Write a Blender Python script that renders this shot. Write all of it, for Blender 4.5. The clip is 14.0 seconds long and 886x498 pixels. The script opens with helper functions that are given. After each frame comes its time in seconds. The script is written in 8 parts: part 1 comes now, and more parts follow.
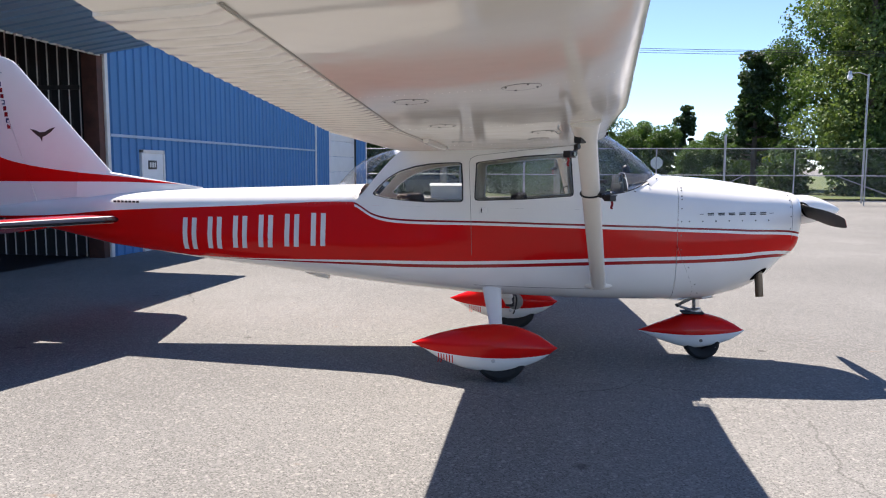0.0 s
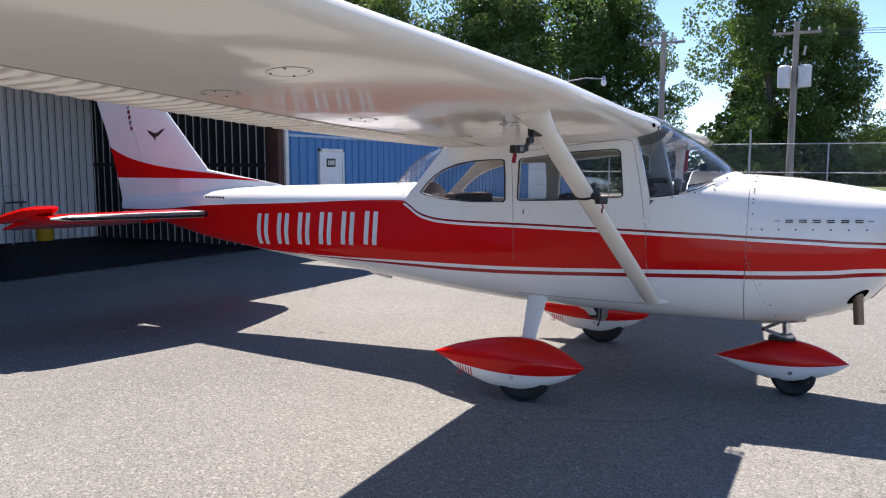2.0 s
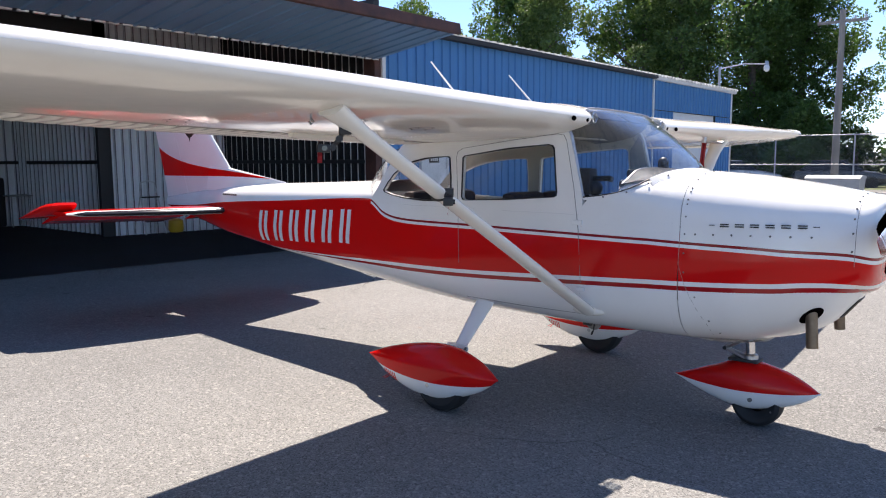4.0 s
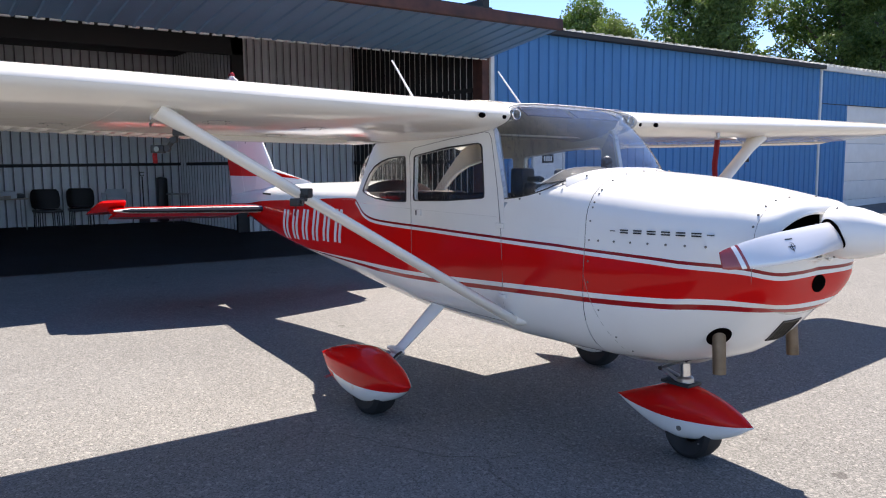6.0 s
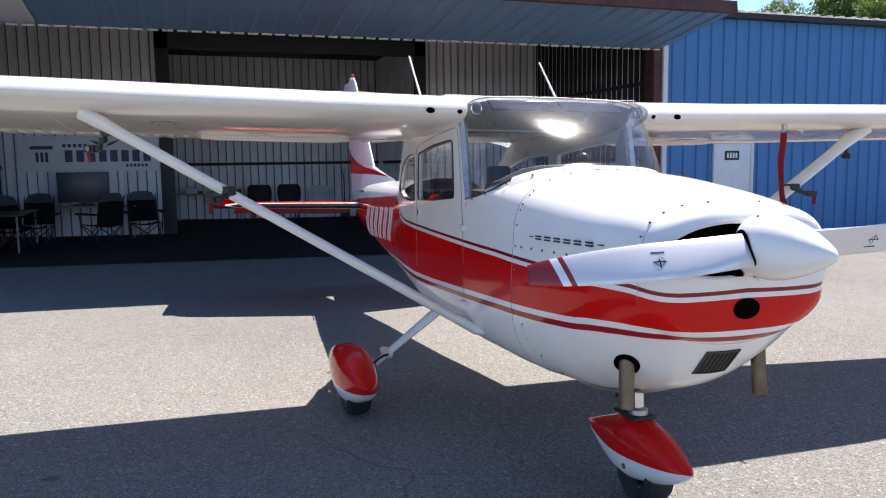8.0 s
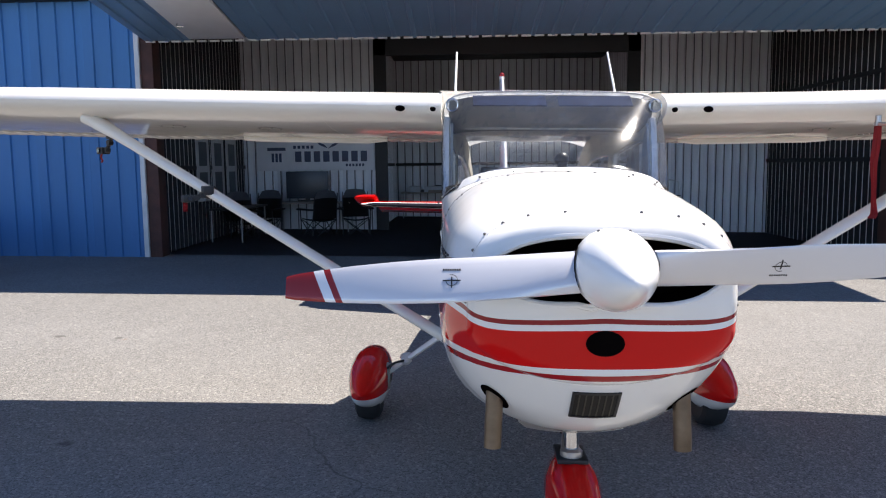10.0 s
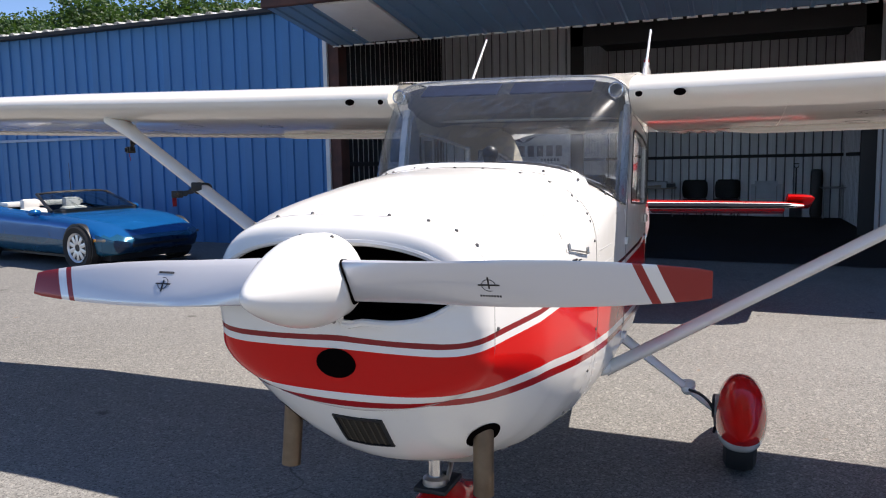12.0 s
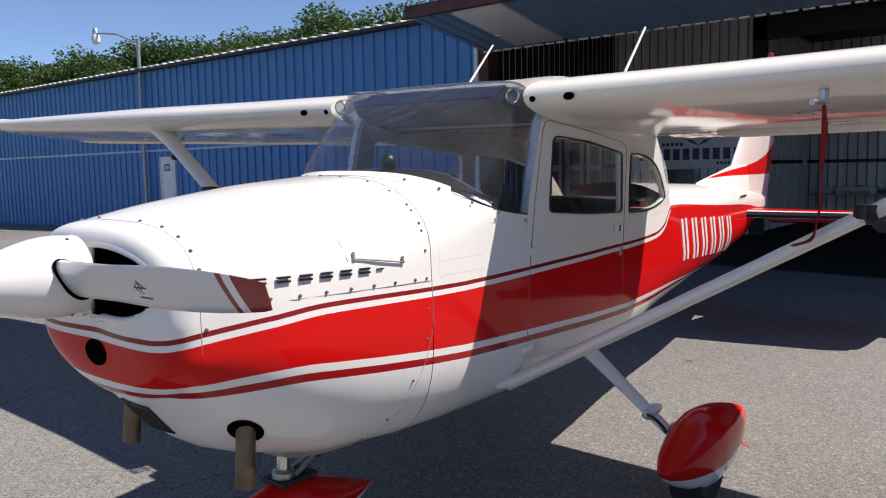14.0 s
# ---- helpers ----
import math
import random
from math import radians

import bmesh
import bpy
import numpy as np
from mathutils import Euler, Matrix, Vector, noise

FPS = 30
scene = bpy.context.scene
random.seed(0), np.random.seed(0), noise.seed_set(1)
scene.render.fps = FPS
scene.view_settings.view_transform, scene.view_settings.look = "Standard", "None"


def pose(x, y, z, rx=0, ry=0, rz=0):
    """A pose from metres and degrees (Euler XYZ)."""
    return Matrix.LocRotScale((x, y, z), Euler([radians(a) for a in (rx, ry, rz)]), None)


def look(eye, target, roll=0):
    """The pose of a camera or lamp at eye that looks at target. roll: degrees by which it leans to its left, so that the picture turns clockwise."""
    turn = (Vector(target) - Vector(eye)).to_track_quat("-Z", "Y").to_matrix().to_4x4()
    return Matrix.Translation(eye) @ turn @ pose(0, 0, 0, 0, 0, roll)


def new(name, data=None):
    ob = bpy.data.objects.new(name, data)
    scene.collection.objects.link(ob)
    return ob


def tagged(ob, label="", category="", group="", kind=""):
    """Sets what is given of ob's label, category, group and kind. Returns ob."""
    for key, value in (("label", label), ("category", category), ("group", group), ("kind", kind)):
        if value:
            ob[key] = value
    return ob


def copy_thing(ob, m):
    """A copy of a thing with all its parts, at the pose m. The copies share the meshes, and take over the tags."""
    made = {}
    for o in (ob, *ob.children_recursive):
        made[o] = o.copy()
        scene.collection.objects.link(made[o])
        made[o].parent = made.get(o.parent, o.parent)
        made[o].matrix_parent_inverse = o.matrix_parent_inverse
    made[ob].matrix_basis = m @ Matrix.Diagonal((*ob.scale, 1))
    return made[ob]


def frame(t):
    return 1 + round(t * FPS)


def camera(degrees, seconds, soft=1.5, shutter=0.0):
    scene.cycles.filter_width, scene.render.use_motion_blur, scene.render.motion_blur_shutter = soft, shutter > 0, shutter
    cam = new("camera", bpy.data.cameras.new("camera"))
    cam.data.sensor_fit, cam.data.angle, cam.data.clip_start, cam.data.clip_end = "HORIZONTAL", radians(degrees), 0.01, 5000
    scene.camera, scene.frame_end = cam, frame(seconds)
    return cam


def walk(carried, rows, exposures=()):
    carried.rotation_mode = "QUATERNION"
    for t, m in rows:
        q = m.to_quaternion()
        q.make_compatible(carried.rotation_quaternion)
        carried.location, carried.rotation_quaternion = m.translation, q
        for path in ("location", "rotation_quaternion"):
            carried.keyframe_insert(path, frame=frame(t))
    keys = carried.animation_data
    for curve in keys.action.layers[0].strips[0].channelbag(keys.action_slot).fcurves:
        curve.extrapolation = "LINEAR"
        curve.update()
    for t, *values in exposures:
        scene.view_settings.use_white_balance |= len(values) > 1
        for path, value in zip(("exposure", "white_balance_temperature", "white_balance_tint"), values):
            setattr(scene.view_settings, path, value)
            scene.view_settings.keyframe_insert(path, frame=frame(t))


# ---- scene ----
cam = camera(60.4, 14.0, 1.1)
# The apron falls a little to the north and to the east; the aircraft stands on it.
TILT = pose(0, 0, 0, -1.0, 0.37, 0)
PATH = [
    (0, (-0.45, -6.654, 1.498), (-0.709, -4.679, 1.318), 0.7),
    (0.5, (-0.092, -6.505, 1.497), (-0.493, -4.554, 1.314), 0.7),
    (1, (0.241, -6.32, 1.51), (-0.347, -4.418, 1.32), 0.7),
    (1.5, (0.561, -6.079, 1.506), (-0.175, -4.23, 1.312), 0.9),
    (2, (0.926, -5.857, 1.523), (0.073, -4.058, 1.328), 0.9),
    (4.5, (2.59, -4.488, 1.583), (1.251, -3.018, 1.364), 0.5),
    (5, (2.879, -4.194, 1.594), (1.456, -2.805, 1.374), 0.5),
    (5.5, (3.09, -3.858, 1.592), (1.585, -2.559, 1.369), 0.5),
    (6, (3.319, -3.516, 1.583), (1.73, -2.322, 1.364), 0.4),
    (6.5, (3.49, -3.153, 1.583), (1.812, -2.087, 1.36), 0.4),
    (7, (3.641, -2.766, 1.582), (1.89, -1.826, 1.358), 0.4),
    (7.5, (3.803, -2.378, 1.605), (1.981, -1.584, 1.376), 0.2),
    (8, (3.883, -2.002, 1.595), (2.001, -1.365, 1.366), 0.3),
    (8.5, (3.94, -1.622, 1.607), (2.013, -1.142, 1.373), 0.2),
    (9, (3.963, -1.214, 1.614), (1.998, -0.93, 1.378), -0.0),
    (9.2, (3.957, -1.057, 1.6), (1.982, -0.845, 1.366), 0.1),
    (11.5, (3.501, 0.671, 1.621), (1.594, 0.121, 1.376), -0.2),
    (12, (3.341, 1.003, 1.609), (1.49, 0.287, 1.363), -0.3),
    (12.5, (3.217, 1.319, 1.622), (1.422, 0.471, 1.379), -0.3),
    (13, (3.095, 1.668, 1.639), (1.37, 0.687, 1.395), -0.3),
    (13.5, (2.923, 1.957, 1.618), (1.276, 0.848, 1.375), -0.3),
    (14, (2.694, 2.239, 1.625), (1.131, 1.013, 1.388), -0.5),
]
walk(cam, [(t, TILT @ look(eye, target, roll)) for t, eye, target, roll in PATH],
     [(0.0, 1.40, 6950, 15), (2.2, 1.38, 6950, 15), (4.5, 1.5, 6950, 15), (9.0, 1.5, 6900, 14), (11.5, 1.13, 6900, 14), (12.5, 0.9, 6950, 14), (14.0, 0.66, 6950, 15)])

from mathutils.bvhtree import BVHTree
from mathutils.geometry import tessellate_polygon

# ---- world, sun, exposure ----
SUN_TO = (TILT.to_3x3() @ Vector((-0.36, 0.485, 1.0))).normalized()
world = bpy.data.worlds.new("sky")
scene.world = world
world.use_nodes = True
wn = world.node_tree.nodes
sky = wn.new("ShaderNodeTexSky")
sky.sky_type = "NISHITA"
sky.sun_disc = False
sky.sun_elevation = math.asin(SUN_TO.z)
sky.sun_rotation = math.atan2(SUN_TO.x, SUN_TO.y)
sky.altitude = 2200
sky.air_density = 0.85
sky.dust_density = 0.02
sky.ozone_density = 5.5
wn["Background"].inputs["Strength"].default_value = 0.1
world.node_tree.links.new(sky.outputs["Color"], wn["Background"].inputs["Color"])
sun_data = bpy.data.lights.new("sun", "SUN")
sun_data.energy = 4.15
sun_data.angle = radians(0.53)
sun_data.color = (1.0, 0.955, 0.89)
sun = new("sun", sun_data)
sun.matrix_world = look(SUN_TO * 60, (0, 0, 0))


# ---- materials ----
def nodes_of(name):
    m = bpy.data.materials.new(name)
    m.use_nodes = True
    return m, m.node_tree.nodes, m.node_tree.links, m.node_tree.nodes["Principled BSDF"]


def math_node(n, l, op, a, b=None, clamp=False):
    k = n.new("ShaderNodeMath")
    k.operation = op
    k.use_clamp = clamp
    for i, v in enumerate((a, b)):
        if v is None:
            continue
        if isinstance(v, (int, float)):
            k.inputs[i].default_value = v
        else:
            l.new(v, k.inputs[i])
    return k.outputs[0]


def mix_color(n, l, fac, a, b):
    k = n.new("ShaderNodeMix")
    k.data_type = "RGBA"
    for i, v in ((0, fac), (6, a), (7, b)):
        if isinstance(v, (int, float)):
            k.inputs[i].default_value = v
        elif isinstance(v, tuple):
            k.inputs[i].default_value = (*v, 1)
        else:
            l.new(v, k.inputs[i])
    return k.outputs[2]


def noise_node(n, l, scale, detail=4, rough=0.55, vec=None, stretch=None):
    tc = n.new("ShaderNodeTexCoord").outputs["Object"] if vec is None else vec
    if stretch:
        mp = n.new("ShaderNodeMapping")
        mp.inputs["Scale"].default_value = stretch
        l.new(tc, mp.inputs["Vector"])
        tc = mp.outputs[0]
    k = n.new("ShaderNodeTexNoise")
    k.inputs["Scale"].default_value = scale
    k.inputs["Detail"].default_value = detail
    k.inputs["Roughness"].default_value = rough
    l.new(tc, k.inputs["Vector"])
    return k.outputs["Fac"]


def ramp(n, l, fac, lo, hi, a=0.0, b=1.0):
    k = n.new("ShaderNodeMapRange")
    for i, v in enumerate((lo, hi, a, b)):
        k.inputs[i + 1].default_value = v
    l.new(fac, k.inputs[0])
    return k.outputs[0]


def bump(n, l, bsdf, height, strength, distance):
    k = n.new("ShaderNodeBump")
    k.inputs["Strength"].default_value = strength
    k.inputs["Distance"].default_value = distance
    l.new(height, k.inputs["Height"])
    l.new(k.outputs[0], bsdf.inputs["Normal"])


def plain(name, color, rough=0.5, metal=0.0, vary=0.12, scale=3.0, grain=40.0, relief=0.0, coat=0.0, stretch=None, per_object=0.0):
    """A surface of one colour with stains, fine grain and relief."""
    m, n, l, b = nodes_of(name)
    f = noise_node(n, l, scale, 5, stretch=stretch)
    g = noise_node(n, l, grain, 3, stretch=stretch)
    dark = tuple(c * (1 - vary * 1.6) for c in color)
    lite = tuple(min(1, c * (1 + vary * 0.6)) for c in color)
    c = mix_color(n, l, ramp(n, l, f, 0.3, 0.7), dark, lite)
    c2 = mix_color(n, l, ramp(n, l, g, 0.35, 0.7, 0, 0.35), c, tuple(v * (1 - vary) for v in color))
    if per_object:
        o = n.new("ShaderNodeObjectInfo").outputs["Random"]
        c2 = mix_color(n, l, math_node(n, l, "MULTIPLY", o, per_object), c2, tuple(v * 0.55 for v in color))
    l.new(c2, b.inputs["Base Color"])
    l.new(ramp(n, l, f, 0.25, 0.75, max(0.03, rough - 0.08), min(1, rough + 0.1)), b.inputs["Roughness"])
    b.inputs["Metallic"].default_value = metal
    b.inputs["Coat Weight"].default_value = coat
    b.inputs["Coat Roughness"].default_value = 0.05
    if relief:
        bump(n, l, b, g, 0.6, relief)
    return m


WHITE = (0.83, 0.82, 0.79)
RED = (0.64, 0.008, 0.007)
DARK_RED = (0.26, 0.012, 0.016)


def curve_node(n, l, x, points, lo, hi):
    """A smooth height over x, given by (x, z) points."""
    t = ramp(n, l, x, lo, hi)
    k = n.new("ShaderNodeFloatCurve")
    c = k.mapping.curves[0]
    pts = [((a - lo) / (hi - lo), v / 3.0) for a, v in points]
    c.points[0].location, c.points[1].location = pts[0], pts[-1]
    for p in pts[1:-1]:
        c.points.new(*p)
    for p in c.points:
        p.handle_type = "AUTO_CLAMPED"
    k.mapping.update()
    l.new(t, k.inputs["Value"])
    return math_node(n, l, "MULTIPLY", k.outputs[0], 3.0)


def paint_finish(n, l, b, color, rough=0.085, gloss=0.36):
    """Old glossy aircraft paint: light grime, tiny waves in the sheet metal."""
    f = noise_node(n, l, 2.3, 5)
    g = noise_node(n, l, 55.0, 3)
    c = mix_color(n, l, ramp(n, l, f, 0.45, 0.8, 0, 0.07), color, (0.16, 0.06, 0.035))
    c = mix_color(n, l, ramp(n, l, g, 0.66, 0.78, 0, 0.05), c, (0.12, 0.05, 0.03))
    l.new(c, b.inputs["Base Color"])
    l.new(ramp(n, l, f, 0.3, 0.7, rough - 0.04, rough + 0.05), b.inputs["Roughness"])
    if isinstance(gloss, float):
        b.inputs["Specular IOR Level"].default_value = gloss
    else:
        l.new(gloss, b.inputs["Specular IOR Level"])
    w = noise_node(n, l, 4.0, 2)
    bump(n, l, b, w, 0.22, 0.010)


def white_paint():
    m, n, l, b = nodes_of("aircraft white paint")
    paint_finish(n, l, b, WHITE)
    return m


def wing_paint():
    m, n, l, b = nodes_of("white wing paint with warm bounce")
    # warm bounce off the sunlit apron is put into the wing's white
    paint_finish(n, l, b, (0.85, 0.81, 0.73), 0.09)
    return m


def red_paint():
    m, n, l, b = nodes_of("aircraft red paint")
    paint_finish(n, l, b, RED, gloss=0.22)
    return m


def stripe_paint():
    """White fuselage paint with the red band and its pinstripes along the side."""
    m, n, l, b = nodes_of("fuselage striped paint")
    tc = n.new("ShaderNodeTexCoord").outputs["Object"]
    sep = n.new("ShaderNodeSeparateXYZ")
    l.new(tc, sep.inputs[0])
    x = sep.outputs[0]
    uneven = math_node(n, l, "SUBTRACT", ramp(n, l, x, 0.4, 1.1, 0.0, 0.034), ramp(n, l, x, 1.15, 1.45, 0.0, 0.024))
    uneven = math_node(n, l, "MULTIPLY", uneven, sep.outputs[1])
    z = math_node(n, l, "SUBTRACT", sep.outputs[2], uneven)
    top = curve_node(n, l, x, [(-6.0, 1.10), (-4.93, 1.137), (-4.37, 1.187), (-3.2, 1.25), (-2.2, 1.307), (-2.05, 1.308), (-1.97, 1.275), (-1.88, 1.222),
                               (-1.78, 1.193), (-1.66, 1.178), (-1.37, 1.172), (-1.02, 1.174), (-0.28, 1.168), (0.55, 1.161), (1.02, 1.165), (1.25, 1.159), (1.37, 1.153), (1.47, 1.144), (1.52, 1.135), (1.55, 1.126), (1.57, 1.122), (2.0, 1.122)], -6.0, 2.0)
    low = curve_node(n, l, x, [(-6.0, 1.0), (-4.9, 0.93), (-4.32, 0.859), (-3.75, 0.812), (-3.2, 0.794), (-2.68, 0.801), (-1.86, 0.821), (-1.02, 0.845), (-0.09, 0.892),
                               (0.6, 0.930), (1.03, 0.967), (1.25, 0.988), (1.35, 0.989), (1.42, 0.984), (1.49, 0.974), (1.53, 0.967), (1.55, 0.960), (1.58, 0.957), (2.0, 0.957)], -6.0, 2.0)
    d = math_node(n, l, "SUBTRACT", top, z)
    e = math_node(n, l, "SUBTRACT", z, low)
    ahead = math_node(n, l, "GREATER_THAN", x, -2.03)
    pin = math_node(n, l, "MULTIPLY", ahead, 1.0)
    # widths grow from nothing towards the cabin
    grow = ramp(n, l, x, -3.3, -1.6, 0.1, 1.0)
    k1 = math_node(n, l, "MULTIPLY", pin, 0.016)
    k2 = math_node(n, l, "MULTIPLY", pin, 0.036)
    in_red = math_node(n, l, "MULTIPLY", math_node(n, l, "GREATER_THAN", d, k2), math_node(n, l, "GREATER_THAN", e, 0.0))
    in_pin = math_node(n, l, "MULTIPLY", math_node(n, l, "GREATER_THAN", d, 0.0), math_node(n, l, "LESS_THAN", d, k1))
    w1 = math_node(n, l, "MULTIPLY", grow, -0.027)
    w2 = math_node(n, l, "MULTIPLY", grow, -0.054)
    in_low = math_node(n, l, "MULTIPLY", math_node(n, l, "LESS_THAN", e, w1), math_node(n, l, "GREATER_THAN", e, w2))
    c = mix_color(n, l, in_red, WHITE, RED)
    c = mix_color(n, l, in_pin, c, DARK_RED)
    c = mix_color(n, l, in_low, c, (0.36, 0.012, 0.014))
    paint_finish(n, l, b, c, gloss=ramp(n, l, in_red, 0.0, 1.0, 0.36, 0.20))
    return m


def fin_paint():
    """White fin with a red swoosh that runs out along the dorsal fillet."""
    m, n, l, b = nodes_of("fin striped paint")
    tc = n.new("ShaderNodeTexCoord").outputs["Object"]
    sep = n.new("ShaderNodeSeparateXYZ")
    l.new(tc, sep.inputs[0])
    x, z = sep.outputs[0], sep.outputs[2]
    top = curve_node(n, l, x, [(-6.4, 2.1), (-5.95, 1.86), (-5.75, 1.74), (-5.5, 1.648), (-5.2, 1.585), (-4.8, 1.535), (-4.43, 1.505), (-4.0, 1.462), (-3.6, 1.415), (-3.0, 1.38)], -6.4, -3.0)
    low = curve_node(n, l, x, [(-6.4, 1.44), (-5.65, 1.438), (-5.0, 1.442), (-4.4, 1.447), (-3.9, 1.437), (-3.6, 1.425), (-3.0, 1.42)], -6.4, -3.0)
    f = math_node(n, l, "MULTIPLY", math_node(n, l, "LESS_THAN", z, top), math_node(n, l, "GREATER_THAN", z, low))
    paint_finish(n, l, b, mix_color(n, l, f, WHITE, RED), gloss=ramp(n, l, f, 0.0, 1.0, 0.36, 0.22))
    return m


def fairing_paint(level, bow, lean):
    """Wheel fairing: red above a line that rises towards both tips, white below."""
    m, n, l, b = nodes_of("wheel fairing paint")
    tc = n.new("ShaderNodeTexCoord").outputs["Object"]
    sep = n.new("ShaderNodeSeparateXYZ")
    l.new(tc, sep.inputs[0])
    x, z = sep.outputs[0], sep.outputs[2]
    line = math_node(n, l, "MULTIPLY", math_node(n, l, "MULTIPLY", x, x), bow)
    line = math_node(n, l, "SUBTRACT", line, math_node(n, l, "MULTIPLY", x, lean))
    f = math_node(n, l, "GREATER_THAN", z, math_node(n, l, "ADD", line, level))
    paint_finish(n, l, b, mix_color(n, l, f, WHITE, RED), gloss=ramp(n, l, f, 0.0, 1.0, 0.36, 0.22))
    return m


def glass(name, tint, gloss=1.0, rough=0.0, dust=0.0):
    m, n, l, b = nodes_of(name)
    n.remove(b)
    tr = n.new("ShaderNodeBsdfTransparent")
    tr.inputs[0].default_value = (*tint, 1)
    gl = n.new("ShaderNodeBsdfGlossy")
    gl.inputs["Roughness"].default_value = rough
    lw = n.new("ShaderNodeLayerWeight")
    lw.inputs[0].default_value = 0.5
    fac = math_node(n, l, "MULTIPLY_ADD", math_node(n, l, "POWER", lw.outputs["Facing"], 5.0), 0.6 * gloss, True)
    fac.node.inputs[2].default_value = 0.014 * gloss
    mx = n.new("ShaderNodeMixShader")
    l.new(fac, mx.inputs[0])
    l.new(tr.outputs[0], mx.inputs[1])
    l.new(gl.outputs[0], mx.inputs[2])
    df = n.new("ShaderNodeBsdfDiffuse")
    df.inputs[0].default_value = (0.8, 0.8, 0.8, 1)
    dm = n.new("ShaderNodeMixShader")
    l.new(ramp(n, l, noise_node(n, l, 3.0, 4), 0.3, 0.75, dust * 0.6, dust * 1.5), dm.inputs[0])
    l.new(mx.outputs[0], dm.inputs[1])
    l.new(df.outputs[0], dm.inputs[2])
    l.new(dm.outputs[0], n["Material Output"].inputs["Surface"])
    return m


def asphalt():
    m, n, l, b = nodes_of("worn asphalt")
    tc = n.new("ShaderNodeTexCoord").outputs["Object"]
    big = noise_node(n, l, 0.22, 4, vec=tc)
    mid = noise_node(n, l, 1.7, 5, vec=tc)
    v = n.new("ShaderNodeTexVoronoi")
    v.inputs["Scale"].default_value = 118.0
    l.new(tc, v.inputs["Vector"])
    v2 = n.new("ShaderNodeTexVoronoi")
    v2.inputs["Scale"].default_value = 62.0
    l.new(tc, v2.inputs["Vector"])
    stone = n.new("ShaderNodeSeparateColor")
    l.new(v.outputs["Color"], stone.inputs[0])
    stone2 = n.new("ShaderNodeSeparateColor")
    l.new(v2.outputs["Color"], stone2.inputs[0])
    c = mix_color(n, l, ramp(n, l, big, 0.35, 0.65), (0.147, 0.146, 0.140), (0.210, 0.208, 0.199))
    c = mix_color(n, l, ramp(n, l, mid, 0.35, 0.7, 0, 0.45), c, (0.146, 0.143, 0.136))
    c = mix_color(n, l, ramp(n, l, stone.outputs[0], 0.4, 1.0, 0, 0.46), c, (0.36, 0.355, 0.343))
    c = mix_color(n, l, ramp(n, l, stone.outputs[1], 0.60, 0.95, 0, 0.50), c, (0.036, 0.036, 0.037))
    c = mix_color(n, l, ramp(n, l, stone2.outputs[0], 0.92, 0.97, 0, 0.4), c, (0.40, 0.385, 0.355))
    spots = noise_node(n, l, 2.6, 3, 0.6, vec=tc)
    c = mix_color(n, l, ramp(n, l, spots, 0.70, 0.80, 0, 0.5), c, (0.09, 0.085, 0.085))
    rust = noise_node(n, l, 3.3, 2, 0.5, vec=tc, stretch=(1, 1.7, 1))
    c = mix_color(n, l, ramp(n, l, rust, 0.74, 0.80, 0, 0.35), c, (0.26, 0.15, 0.08))
    # small dark drips
    dv = n.new("ShaderNodeTexVoronoi")
    dv.inputs["Scale"].default_value = 1.9
    l.new(tc, dv.inputs["Vector"])
    pick = n.new("ShaderNodeSeparateColor")
    l.new(dv.outputs["Color"], pick.inputs[0])
    edge = math_node(n, l, "ADD", dv.outputs["Distance"], ramp(n, l, noise_node(n, l, 9.0, 4, vec=tc), 0.3, 0.7, -0.06, 0.06))
    drip = math_node(n, l, "MULTIPLY", ramp(n, l, edge, 0.05, 0.10, 0.55, 0.0), ramp(n, l, pick.outputs[0], 0.55, 0.6))
    c = mix_color(n, l, drip, c, (0.05, 0.046, 0.044))
    # hairline cracks, here and there
    ck = n.new("ShaderNodeTexVoronoi")
    ck.feature = "DISTANCE_TO_EDGE"
    ck.inputs["Scale"].default_value = 0.42
    wob = n.new("ShaderNodeVectorMath")
    wob.operation = "MULTIPLY_ADD"
    nz = n.new("ShaderNodeTexNoise")
    nz.inputs["Scale"].default_value = 2.5
    nz.inputs["Detail"].default_value = 4
    l.new(tc, nz.inputs["Vector"])
    l.new(nz.outputs["Color"], wob.inputs[0])
    wob.inputs[1].default_value = (0.35, 0.35, 0.0)
    l.new(tc, wob.inputs[2])
    l.new(wob.outputs[0], ck.inputs["Vector"])
    line = ramp(n, l, ck.outputs["Distance"], 0.001, 0.0045, 1.0, 0.0)
    some = ramp(n, l, noise_node(n, l, 0.16, 2, vec=tc), 0.58, 0.66, 0, 0.5)
    c = mix_color(n, l, math_node(n, l, "MULTIPLY", line, some, True), c, (0.035, 0.033, 0.031))
    l.new(c, b.inputs["Base Color"])
    b.inputs["Roughness"].default_value = 0.95
    b.inputs["Specular IOR Level"].default_value = 0.1
    h = math_node(n, l, "ADD", ramp(n, l, v.outputs["Distance"], 0.0, 0.6, 1.0, 0.0), ramp(n, l, mid, 0.3, 0.7, 0, 0.8))
    bump(n, l, b, h, 0.7, 0.0026)
    return m


